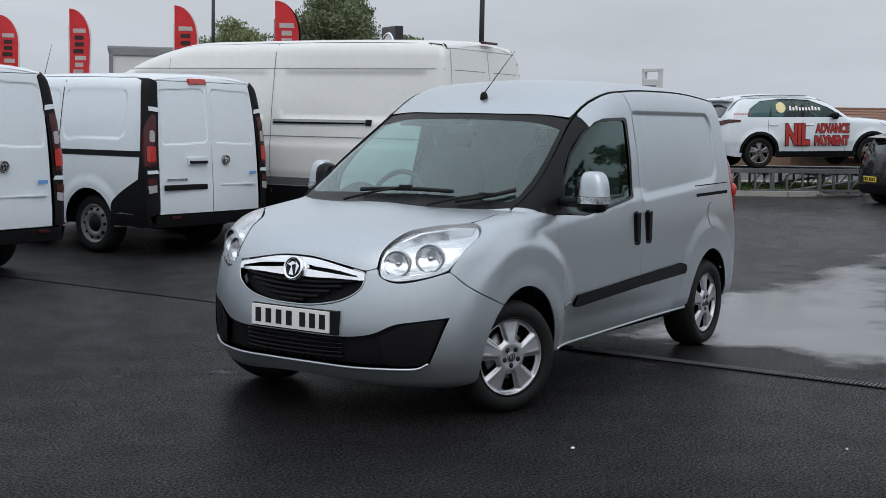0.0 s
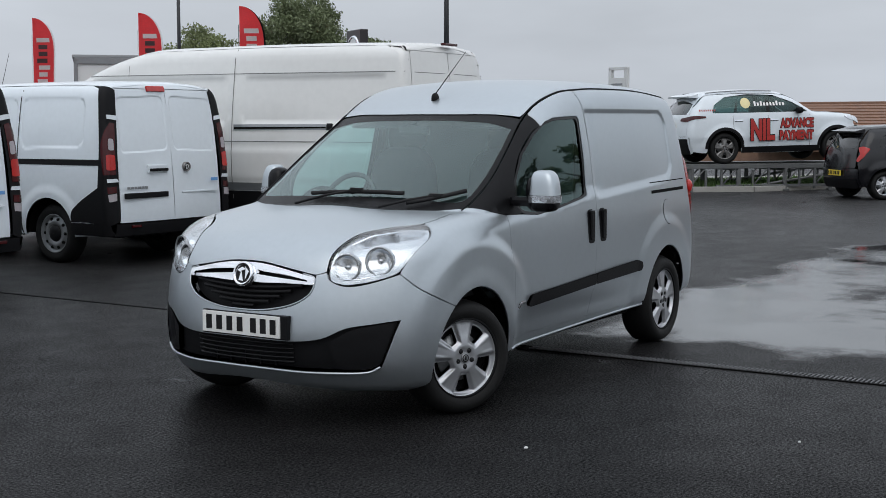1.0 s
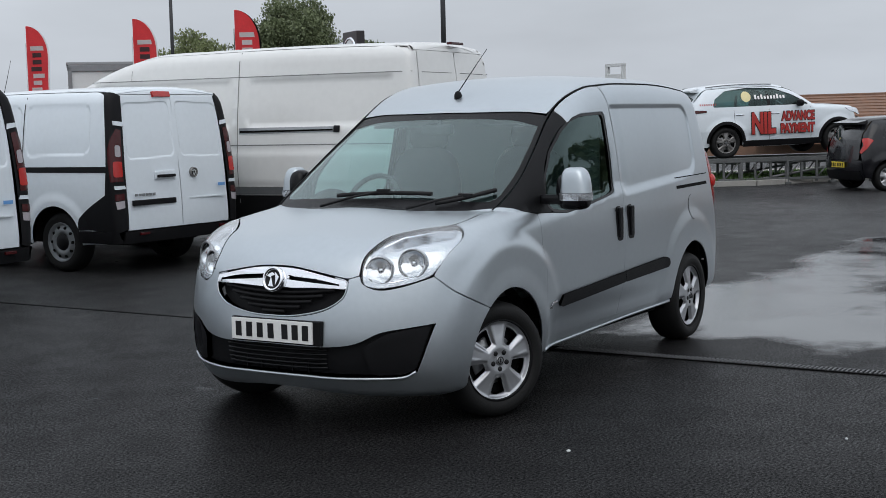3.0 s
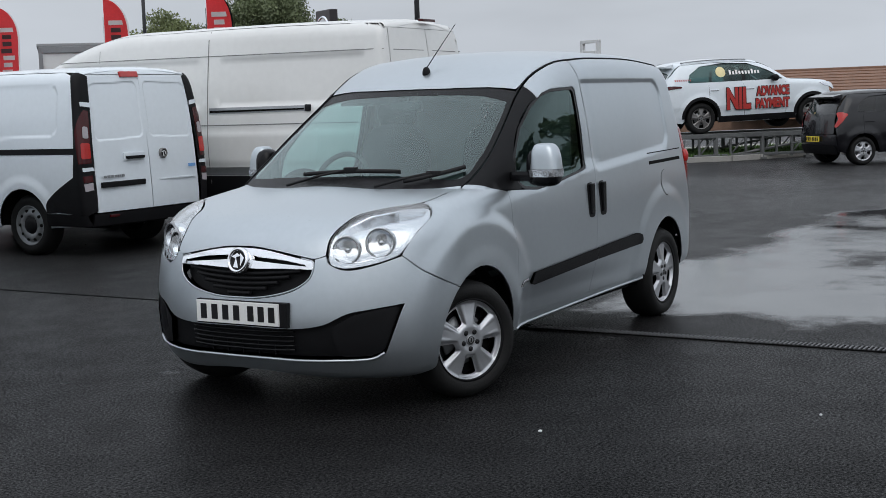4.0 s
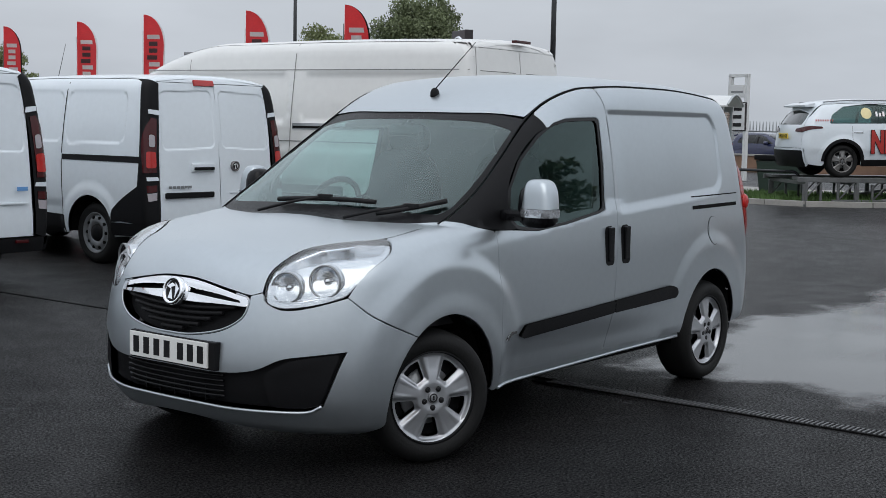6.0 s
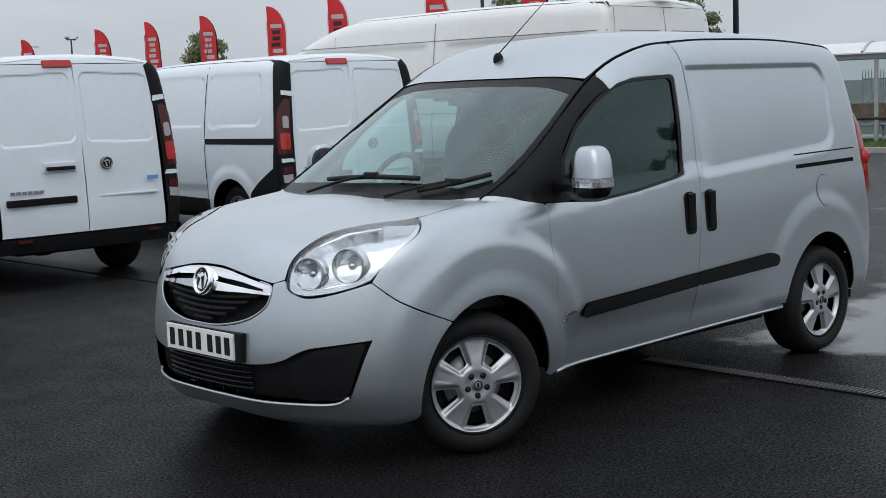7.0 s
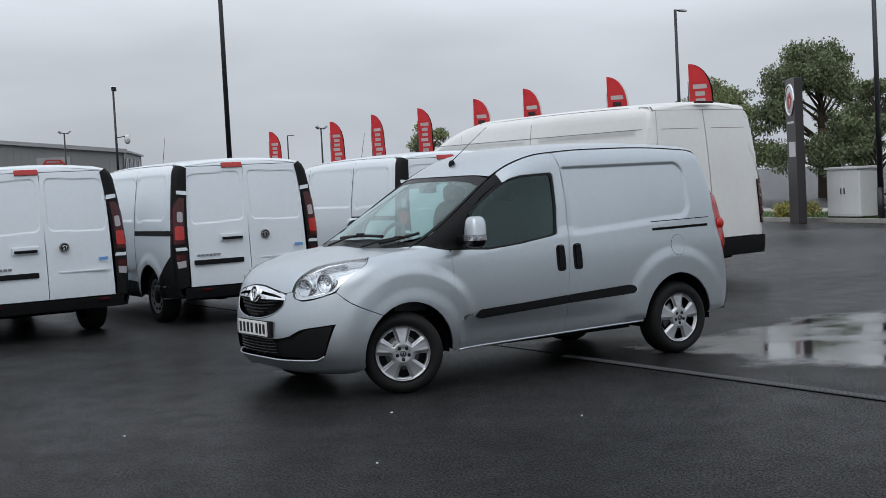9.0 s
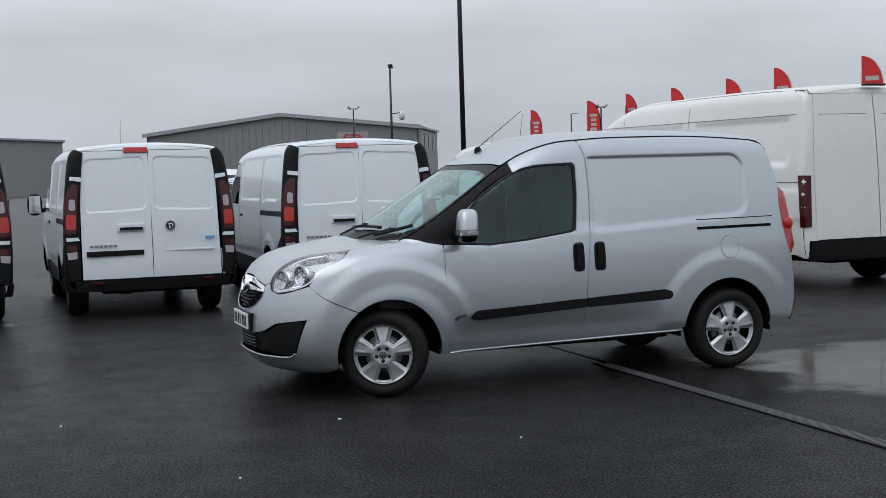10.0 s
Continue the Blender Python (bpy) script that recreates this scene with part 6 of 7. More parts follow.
CITY = dict(wb=2.385, r=0.285, w=0.80, h=1.46, belt=0.98, nose=2.95, cowl=1.95, rake=0.7, edge=(-0.42, 1.8), screen_top=1.2, pillar=0.85, plate_z=0.52,
            hood=((1.4, 1.08), (2.0, 1.02), (2.5, 0.94), (2.9, 0.80)), roof=((-0.8, 1.38), (-0.3, 1.44), (0.4, 1.475), (1.0, 1.45), (1.6, 1.3)),
            tail=((0.2, -0.56), (0.45, -0.63), (0.8, -0.60), (1.0, -0.55), (1.25, -0.42), (1.45, -0.32)),
            lamp=((-0.46, 0.60, 1.02), (-0.40, 0.70, 1.04), (-0.31, 0.76, 1.0), (-0.42, 0.745, 0.84), (-0.50, 0.68, 0.74), (-0.53, 0.63, 0.77), (-0.46, 0.69, 0.90)),
            front_lamp=((2.75, 0.45, 0.70), (2.7, 0.55, 0.82), (2.4, 0.74, 0.9), (2.45, 0.74, 0.78), (2.65, 0.6, 0.68)))
suv = hatchback("display_car", SUV, M_WHITE, "white sport utility car with red lettering, shown on a steel ramp", [(-0.28, 1.12), (-0.22, 1.30), (0.05, 1.47), (0.6, 1.53), (1.2, 1.50), (1.65, 1.33), (2.0, 1.12)], clad=True)


def letters(text, x0, x1, z0, z1, material, parent, y=-0.94, bold=0.045):
    """A word in flat mesh letters on a car's right side, filling x0 to x1 and z0 to z1."""
    cu = bpy.data.curves.new("letters", "FONT")
    cu.body, cu.size, cu.extrude, cu.offset = text, 1.0, 0.006, bold
    tmp = bpy.data.objects.new("letters", cu)
    scene.collection.objects.link(tmp)
    bpy.context.view_layer.update()
    me = bpy.data.meshes.new_from_object(tmp.evaluated_get(bpy.context.evaluated_depsgraph_get()))
    bpy.data.objects.remove(tmp)
    lo = [min(v.co[a] for v in me.vertices) for a in (0, 1)]
    hi = [max(v.co[a] for v in me.vertices) for a in (0, 1)]
    sx, sz = (x1 - x0) / (hi[0] - lo[0]), (z1 - z0) / (hi[1] - lo[1])
    for v in me.vertices:
        u, w, d = v.co
        v.co = (x0 + (u - lo[0]) * sx, y - d, z0 + (w - lo[1]) * sz)
    me.flip_normals()
    return part("lettering", me, material, parent, f"{'red' if material == M_LETTER_RED else 'dark edging of'} lettering {text}")


for word, x0, x1, z0, z1 in (("NIL", 0.60, 1.17, 0.50, 0.98), ("ADVANCE", 1.31, 2.10, 0.77, 0.98), ("PAYMENT", 1.29, 2.10, 0.50, 0.71)):
    letters(word, x0 - 0.012, x1 + 0.012, z0 - 0.012, z1 + 0.012, M_INK, suv, -0.936, 0.075)
    letters(word, x0, x1, z0, z1, M_LETTER_RED, suv)
SF = car_form(SUV)
sheet("yellow_disc", SF, [(0.52 + 0.115 * math.cos(t), 1.33 + 0.115 * math.sin(t)) for t in np.linspace(0, 2 * math.pi, 25)[:-1]], side_ray(-1), M_STICKERPALE, suv, step=0.05, lift=0.006, skirt=0, label="pale yellow round sticker")
for k in range(10):
    t = 0.03 if k in (0, 2, 7) else 0.0
    sheet("sticker_bar", SF, [(0.72 + 0.075 * k, 1.265), (0.765 + 0.075 * k, 1.265), (0.765 + 0.075 * k, 1.335 + t), (0.72 + 0.075 * k, 1.335 + t)], side_ray(-1), M_FLAGPALE, suv, step=0.05, lift=0.006, skirt=0)
for k in range(8):
    sheet("sticker_bar", SF, [(-0.58 + 0.05 * k, 1.165), (-0.555 + 0.05 * k, 1.165), (-0.555 + 0.05 * k, 1.205), (-0.58 + 0.05 * k, 1.205)], side_ray(-1), M_LETTER_RED, suv, step=0.05, lift=0.003, skirt=0)
SUV_AT = pose(-22.7, -6.43, 0.60, 0, -1.2, 134)
suv.matrix_basis = SUV_AT
city = hatchback("small_car", CITY, M_BLACKPAINT, "small black hatchback with red tail lamps", [(-0.12, 1.04), (-0.05, 1.22), (0.2, 1.34), (0.8, 1.38), (1.2, 1.28), (1.6, 1.04)])
city.matrix_basis = pose(-21.1, -2.5, 0, 0, 0, 133)
# steel ramp under the display car
ramp = thing("display_ramp", "galvanised steel lattice ramp carrying the display car", "ramp")
for s in (1, -1):
    track = part("track", solid(box(1.35, s * 0.78, 0.475, 4.6, 0.42, 0.05, 0.01)), M_RAMP, ramp)
    part("beam", solid(box(1.35, s * 1.0, 0.46, 4.7, 0.05, 0.08, 0.008)), M_RAMP, ramp)
    part("beam", solid(box(1.35, s * 1.0, 0.10, 3.2, 0.05, 0.05, 0.008)), M_RAMP, ramp)
    for k in range(13):
        part("post", solid(box(-0.85 + 0.37 * k, s * 1.0, 0.24, 0.05, 0.04, 0.40 if k in (2, 5, 8, 11) else 0.30, 0.006)), M_RAMP, ramp)
    for k in range(6):
        a, b = (-0.85 + 0.74 * k, 0.10), (-0.48 + 0.74 * k, 0.44)
        part("brace", solid(rod((a[0], s * 1.0, a[1]), (b[0], s * 1.0, b[1]), 0.016, None, 6)), M_RAMP, ramp)
    part("loading_ramp", solid(prism([(3.6, 0.46), (5.4, 0.03), (5.4, 0.0), (3.6, 0.41)], "y", s * 0.58, s * 0.98)), M_RAMP, ramp)
    part("long_brace", solid(rod((0.4, s * 0.95, 0.06), (3.6, s * 0.95, 0.44), 0.025, None, 6)), M_RAMP, ramp)
for x in (-0.8, 0.3, 1.4, 2.5, 3.5):
    part("cross_member", solid(box(x, 0, 0.40, 0.06, 2.0, 0.06, 0.008)), M_RAMP, ramp)
    for s in (1, -1):
        part("foot", solid(box(x, s * 1.0, 0.02, 0.14, 0.14, 0.04, 0.006), box(x, s * 1.0, 0.22, 0.06, 0.06, 0.40, 0.006)), M_RAMP, ramp)
ramp.matrix_basis = pose(-22.7, -6.43, 0, 0, 0, 134) @ Matrix.Diagonal((1, 1, 1.2, 1))

# ---- drain channel across the yard ----
drain = tagged(thing("drain_channel", "narrow slotted steel drain across the asphalt", "drain"), kind="structure")
part("channel_bed", solid(box(-1.99, 4.6, 0.002, 0.115, 9.0, 0.004)), M_DARK, drain)
for x in (-2.044, -1.936):
    part("rail", solid(box(x, 4.6, 0.004, 0.010, 9.0, 0.008, 0.001)), M_DARK, drain)
part("joint_line", solid(box(-2.06, -4.5, 0.002, 0.035, 9.2, 0.004, 0.001)), M_DARK, drain)
slat_mesh = bpy.data.meshes.new("slat")
b = solid(box(0, 0, 0, 0.098, 0.012, 0.010, 0.002))
b.to_mesh(slat_mesh)
b.free()
slat_mesh.materials.append(M_DRAIN)
for k in range(270):
    o = part("slat", slat_mesh, M_DRAIN, drain)
    o.location = (-1.99, 0.2 + 0.028 * k, 0.008)
# pale specks of grit
for i, (x, y) in enumerate(((0.51, 1.51), (2.2, 0.9), (-0.3, 2.6), (1.4, 2.9))):
    g = tagged(part("pebble", solid(lump(0, 0, 0.004, 0.014 if i == 0 else 0.008, 0.010 if i == 0 else 0.007, 0.006, 2.0, 10, 6)), M_SIGNWHITE, None), "small pale stone lying on the asphalt", "stone", "scattered stones")
    g.location = (x, y, 0)

# ---- verge with kerb, grass, bushes, hoops ----
KERB = [(-24.5, -26.0), (-23.2, -18.0), (-22.4, -14.0), (-21.5, -11.0), (-21.3, -8.0), (-21.4, -6.3), (-22.2, -5.2), (-25.0, -3.6), (-31.0, -1.2), (-40.0, 1.5)]
kerb = tagged(thing("kerb", "grey concrete kerb along the verge", "kerb"), kind="structure")
for a, b in zip(KERB, KERB[1:]):
    A, B = Vector(a), Vector(b)
    n = max(1, round((B - A).length / 0.91))
    for k in range(n):
        p, q = A.lerp(B, k / n), A.lerp(B, (k + 1) / n)
        m = Matrix.Translation(((p.x + q.x) / 2, (p.y + q.y) / 2, 0.05)) @ Matrix.Rotation(math.atan2(q.y - p.y, q.x - p.x), 4, "Z")
        bm = solid(box(0, 0, 0, (q - p).length - 0.008, 0.13, 0.13, 0.012))
        bmesh.ops.transform(bm, matrix=m, verts=bm.verts)
        part("kerb_stone", bm, M_KERB, kerb)
back = [(-27.5, -26.0), (-26.2, -18.0), (-25.4, -14.0), (-24.5, -11.0), (-24.3, -8.0), (-25.0, -7.0), (-26.5, -6.0), (-29.0, -5.0), (-33.0, -3.6), (-41.0, -1.2)]
bm = bmesh.new()
va, vb = [bm.verts.new((x - 0.05, y, 0.09)) for x, y in KERB], [bm.verts.new((x, y, 0.11)) for x, y in back]
for i in range(len(KERB) - 1):
    bm.faces.new((va[i], va[i + 1], vb[i + 1], vb[i]))
verge = tagged(part("verge", bm, M_SOIL, None), "narrow strip of mown grass behind the kerb", "verge", kind="structure")
pave = solid(prism([(x - 0.02, y) for x, y in back] + [(x - 2.6, y - 0.3) for x, y in back[::-1]], "z", 0.0, 0.10))
tagged(part("pavement", pave, M_KERB, None), "pale concrete pavement behind the verge", "pavement", kind="structure")
rng = random.Random(4)
verts, polys = [], []
for i in range(len(KERB) - 1):
    for _ in range(3600 if -12 < KERB[i][1] < -3 else 1500):
        u, v = rng.random(), rng.random()
        a, b = Vector(KERB[i]).lerp(Vector(KERB[i + 1]), u), Vector(back[i]).lerp(Vector(back[i + 1]), u)
        p = a.lerp(b, 0.04 + 0.94 * v)
        h, an, wd = rng.uniform(0.04, 0.12), rng.uniform(0, 6.28), rng.uniform(0.008, 0.02)
        k = len(verts)
        dx, dy = math.cos(an) * wd, math.sin(an) * wd
        verts += [(p.x - dx, p.y - dy, 0.09), (p.x + dx, p.y + dy, 0.09), (p.x + rng.uniform(-0.04, 0.04), p.y + rng.uniform(-0.04, 0.04), 0.10 + h)]
        polys.append((k, k + 1, k + 2))
me = bpy.data.meshes.new("grass")
me.from_pydata(verts, [], polys)
tagged(part("grass", me, M_GRASS, None), "short green grass on the verge", "grass", kind="stuff")


def leaf_cloud(clumps, count, size, seed, flat=0.0):
    """Small two-sided leaves, scattered through rounded clumps, denser near their skins."""
    r = random.Random(seed)
    verts, polys = [], []
    vol = [c[3] * c[4] * c[5] for c in clumps]
    for _ in range(count):
        c = r.choices(clumps, vol)[0]
        d = Vector((r.gauss(0, 1), r.gauss(0, 1), r.gauss(0, 1))).normalized() * (r.random() ** 0.45) * r.uniform(0.75, 1.12)
        p = Vector((c[0] + d.x * c[3], c[1] + d.y * c[4], c[2] + d.z * c[5]))
        q = Euler((r.uniform(0, 6.28), r.uniform(0, 6.28), r.uniform(0, 6.28))).to_matrix()
        s = size * r.uniform(0.6, 1.5)
        k = len(verts)
        for a, b in ((-0.5, 0), (0, -0.28), (0.55, 0), (0, 0.28)):
            v = p + q @ Vector((a * s, b * s, 0))
            verts.append(tuple(v))
        polys.append((k, k + 1, k + 2, k + 3))
    me = bpy.data.meshes.new("leaves")
    me.from_pydata(verts, [], polys)
    return me


def tree(x, y, h, spread, seed, leaf, count, label, size=0.3, base=0.30, droop=0.0):
    r = random.Random(seed)
    t = thing("tree", label, "tree", at=pose(x, y, 0))
    top = Vector((r.uniform(-0.3, 0.3), r.uniform(-0.3, 0.3), h * 0.82))
    limbs = [rod((0, 0, 0), (top.x * 0.5, top.y * 0.5, h * 0.45), h * 0.035, h * 0.024, 9), rod((top.x * 0.5, top.y * 0.5, h * 0.45), tuple(top), h * 0.024, h * 0.006, 7)]
    clumps = []
    for k in range(34):
        an, lv = r.uniform(0, 6.28), r.uniform(base, 0.98)
        ro = spread * (1.0 - 0.55 * max(0, lv - 0.5)) * r.uniform(0.35, 0.95) * (0.6 if lv > 0.88 else 1)
        c = (math.cos(an) * ro, math.sin(an) * ro, h * lv * 0.93)
        s = spread * r.uniform(0.16, 0.34)
        clumps.append((*c, s, s, s * r.uniform(0.6, 0.9) * (1 + droop)))
        z0 = h * min(0.75, max(0.2, lv - 0.25))
        limbs.append(rod((top.x * 0.5 * z0 / h * 2, top.y * 0.5 * z0 / h * 2, z0), c, h * 0.012, h * 0.003, 5))
    part("trunk", solid(*limbs), M_BARK, t)
    part("crown", leaf_cloud(clumps, count, size, seed + 1), leaf, t)
    return t


tree(-43.0, -33.7, 7.2, 3.0, 11, M_LEAF, 42000, "broad dark green tree beyond the yard", 0.125, 0.28, 0.4)
tree(-41.5, -29.2, 5.4, 1.8, 12, M_LEAF, 13000, "smaller dark green tree beyond the yard", 0.125, 0.3)
tree(-41.2, -38.0, 6.2, 2.6, 13, M_LEAF_PALE, 14000, "pale green young tree beyond the flags", 0.125, 0.3)
for i, (x, yy, h) in enumerate(((-36.0, 25.0, 9.5), (-29.0, 29.0, 7.5), (-45.0, 21.0, 8.5), (-20.0, 34.0, 8.5))):
    tree(x, yy, h, 3.2, 50 + i, M_LEAF, 3500, "tall dark green tree along the yard's other side", 0.40, 0.15)
tree(-28.8, -45.4, 4.8, 1.4, 15, M_LEAF_PALE, 6500, "small pale green tree behind the flags", 0.115, 0.35)
for i, (x, y, r) in enumerate(((-22.3, -11.3, 0.62), (-22.9, -13.0, 0.55), (-23.6, -17.2, 0.6))):
    bush = thing("bush", "low rounded yellow-green bush on the verge", "bush", "verge bushes", at=pose(x, y, 0.1))
    rr = random.Random(30 + i)
    part("stems", solid(*[rod((0, 0, 0), (rr.uniform(-0.4, 0.4), rr.uniform(-0.4, 0.4), 0.35), 0.012, 0.006, 5) for _ in range(7)]), M_BARK, bush)
    part("leaves", leaf_cloud([(rr.uniform(-0.35, 0.35), rr.uniform(-0.35, 0.35), 0.2, r * 0.55, r * 0.55, 0.26) for _ in range(6)], 2200, 0.07, 40 + i), M_LEAF_BUSH, bush)


def hoop(x, y, turn, w=1.5, h=0.58):
    o = thing("hoop_barrier", "black bent steel hoop barrier on the verge", "barrier", "hoop barriers", at=pose(x, y, 0.1, 0, 0, turn))
    pts = [(-w / 2, 0, -0.05), (-w / 2, 0, h - 0.15)] + [(-w / 2 + 0.15 - 0.15 * math.cos(a), 0, h - 0.15 + 0.15 * math.sin(a)) for a in np.linspace(0.3, 1.57, 5)]
    pts += [(-p[0], 0, p[2]) for p in pts[::-1]]
    part("tube", solid(tube(pts, 0.032, 8)), M_POLE, o)


hoop(-22.4, -9.95, 92)
hoop(-22.3, -7.6, 92)
hoop(-24.0, -14.2, 96)
hoop(-22.9, -12.0, 92)


def lamp_post(x, y, h, kind_of, turn, r=0.07):
    o = thing("lamp_post", f"tall dark lamp post with {'two floodlights' if kind_of == 2 else 'one flat lamp head'}", "lamp post", "yard lamp posts", at=pose(x, y, 0, 0, 0, turn))
    part("post", solid(rod((0, 0, 0), (0, 0, 0.9), r * 1.2, r * 1.2, 12), rod((0, 0, 0.9), (0, 0, h), r, r * 0.7, 12)), M_POLE, o)
    part("base_plate", solid(box(0, 0, 0.015, 0.4, 0.4, 0.03, 0.005)), M_GALV, o)
    if kind_of == 2:
        part("bracket", solid(rod((-0.35, 0, h), (0.35, 0, h), 0.03)), M_POLE, o)
        for s in (1, -1):
            part("floodlight", solid(box(s * 0.38, 0.05, h + 0.08, 0.36, 0.30, 0.16, 0.03, Matrix.Rotation(radians(-35 * s), 3, "Y"))), M_GALV, o)
    else:
        part("arm", solid(rod((0, 0, h - 0.03), (0.5, 0, h), 0.03)), M_POLE, o)
        part("lamp_head", solid(box(0.62, 0, h, 0.5, 0.2, 0.09, 0.03)), M_GALV, o)
    return o


lamp_post(-21.9, -71.6, 8.5, 2, 70, 0.09)
lamp_post(-28.7, -106.0, 7.7, 2, 0, 0.09)
lamp_post(-45.1, -89.1, 6.7, 2, 10, 0.09)
lamp_post(-22.3, -13.2, 7.05, 2, 60, 0.075)
lamp_post(-33.0, -32.3, 8.3, 1, 200, 0.085)
lamp_post(-51.2, -108.4, 7.1, 1, 200, 0.09)
lamp_post(-11.6, -29.6, 12.5, 2, 30, 0.085)
cctv = thing("security_camera", "small white dome security camera on a bracket", "camera")
part("bracket", solid(rod((-21.9, -71.55, 5.5), (-22.6, -71.55, 5.62), 0.03)), M_POLE, cctv)
part("dome", solid(lump(-22.6, -71.55, 5.4, 0.2, 0.2, 0.3, 2.2, 14, 8)), M_SIGNWHITE, cctv)


def feather_flag(x, y, h, seed, dark_edge, turn):
    """A tall red blade flag: sewn on a bent pole, with plain bars for its word."""
    r = random.Random(seed)
    o = thing("feather_flag", f"red feather flag with plain bars and a {'black' if dark_edge else 'pale'} edge", "flag", "feather flags", at=pose(x, y, 0, 0, 0, turn))
    w, low = 0.70, h - 3.5
    prof = lambda z: w * math.sqrt(max(0.0, 1 - max(0.0, (z - (h - 1.0)) / 1.0) ** 2.2)) if z < h else 0.0
    zs = list(np.linspace(low, h - 1.0, 8)) + [h - 1.0 + math.sin(a) for a in np.linspace(0.12, 1.53, 14)]
    wave = lambda u, z: 0.05 * math.sin(3 * u + 1.7 * z + seed) * u / w

    def strip(u0, u1, z0=low, z1=h, lift=0.0):
        bm = bmesh.new()
        rows = []
        zz = [z for z in zs if z0 - 1e-6 <= z <= z1 + 1e-6]
        if len(zz) < 2 or zz[0] > z0 + 0.01 or zz[-1] < z1 - 0.05:
            zz = list(np.linspace(z0, min(z1, h - 0.02), 4))
        for z in zz:
            lim = prof(z)
            row = []
            for k in range(5):
                u = (u0 + (u1 - u0) * k / 4)
                u = lim * u
                row.append(bm.verts.new((u, wave(u, z) + lift, z)))
            rows.append(row)
        for A, B in zip(rows, rows[1:]):
            for k in range(4):
                bm.faces.new((A[k], A[k + 1], B[k + 1], B[k]))
        bmesh.ops.solidify(bm, geom=list(bm.faces), thickness=0.004)
        return bm
    part("pole", solid(rod((-0.02, 0, 0), (-0.02, 0, h - 0.5), 0.018, 0.012, 6)), M_POLE if dark_edge else M_GALV, o)
    part("base", solid(box(0, 0, 0.05, 0.5, 0.5, 0.1, 0.02)), M_GALV, o)
    cloth = part("cloth", strip(0.0, 0.93), M_FLAG, o)
    part("hem", strip(0.93, 1.0), M_INK if dark_edge else M_FLAGPALE, o)
    n = 9 if dark_edge else 12
    for k in range(n):
        z0 = h - 0.60 - 0.205 * k
        for lift in (0.007, -0.007):
            part("word_bar", strip(0.26 if k % 3 else 0.18, 0.66 if (k * 7) % 4 else 0.78, z0 - 0.13, z0, lift), M_FLAGDARK if (not dark_edge and k in (1, 2, 3)) else M_FLAGPALE, cloth)
    return o


FLAGS = [(-23.3, -52.0), (-22.9, -44.5), (-22.5, -39.9), (-22.7, -36.4), (-22.4, -31.85), (-21.5, -27.4), (-21.86, -23.36), (-21.72, -19.45)]
for i, (x, y) in enumerate(FLAGS):
    feather_flag(x, y, 4.66, i, i not in (4, 5, 6), 118 + 6 * math.sin(i * 2.1))

# ---- pylon, cabinet, shelter, sign, fence ----
pylon = thing("pylon_sign", "tall dark pylon sign with a pale round emblem", "sign", at=pose(-22.1, -15.8, 0.0, 0, 0, 58))
part("panel", solid(box(0, 0, 1.95, 0.95, 0.22, 3.9, 0.02)), M_SIGNDARK, pylon)
part("emblem_disc", solid(spun([(0.001, -0.125), (0.36, -0.125), (0.38, -0.11)], 32, "y", (0, 0, 3.32))), M_SIGNWHITE, pylon)
part("emblem_ring", solid(spun([(0.36, -0.11), (0.38, -0.14), (0.42, -0.14), (0.44, -0.11)], 32, "y", (0, 0, 3.32))), M_CHROME, pylon)
part("emblem_figure", solid(prism([(-0.22, 3.38), (0.02, 3.52), (0.12, 3.42), (-0.04, 3.34), (0.06, 3.08), (-0.14, 3.10)], "y", -0.135, -0.125), prism([(0.06, 3.55), (0.24, 3.36), (0.14, 3.14), (0.10, 3.36)], "y", -0.135, -0.125)), M_LETTER_RED, pylon)
part("name_bar", solid(box(0, -0.115, 2.72, 0.62, 0.02, 0.06, 0.004)), M_SIGNWHITE, pylon)
part("notice", solid(box(0.1, -0.12, 2.0, 0.6, 0.02, 0.4, 0.004)), M_SIGNWHITE, pylon)
cab = thing("utility_cabinet", "white steel utility cabinet on the verge", "cabinet", at=pose(-22.9, -14.6, 0.1, 0, 0, 75))
part("body", solid(box(0, 0, 0.66, 1.5, 0.6, 1.28, 0.02)), M_CABINET, cab)
part("lid", solid(box(0, 0, 1.33, 1.6, 0.7, 0.06, 0.015)), M_CABINET, cab)
part("plinth", solid(box(0, 0, 0.02, 1.5, 0.6, 0.1, 0.01)), M_INK, cab)
for x in (-0.37, 0.37):
    d = part("door", solid(box(x, -0.305, 0.68, 0.70, 0.02, 1.15, 0.006)), M_CABINET, cab)
    part("handle", solid(box(x * 0.2, -0.325, 0.72, 0.03, 0.02, 0.16, 0.005)), M_INK, d)

shelter = thing("bus_shelter", "glazed bus shelter with a curved pale roof", "shelter", at=pose(-22.9, -11.0, 0.0, 0, 0, 104))
L2 = 1.85
for k in range(5):
    x = -L2 + 2 * L2 * k / 4
    part("post", solid(box(x, -0.05, 1.0, 0.08, 0.08, 2.0, 0.01)), M_GALV, shelter)
    if k < 4:
        g = part("glass_pane", solid(box(x + L2 / 4, -0.05, 1.1, L2 / 2 - 0.10, 0.012, 1.7)), M_SHELTERGLASS, shelter)
        g.visible_shadow = False
        part("glass_rail", solid(box(x + L2 / 4, -0.05, 0.24, L2 / 2 - 0.08, 0.05, 0.05, 0.006)), M_GALV, shelter)
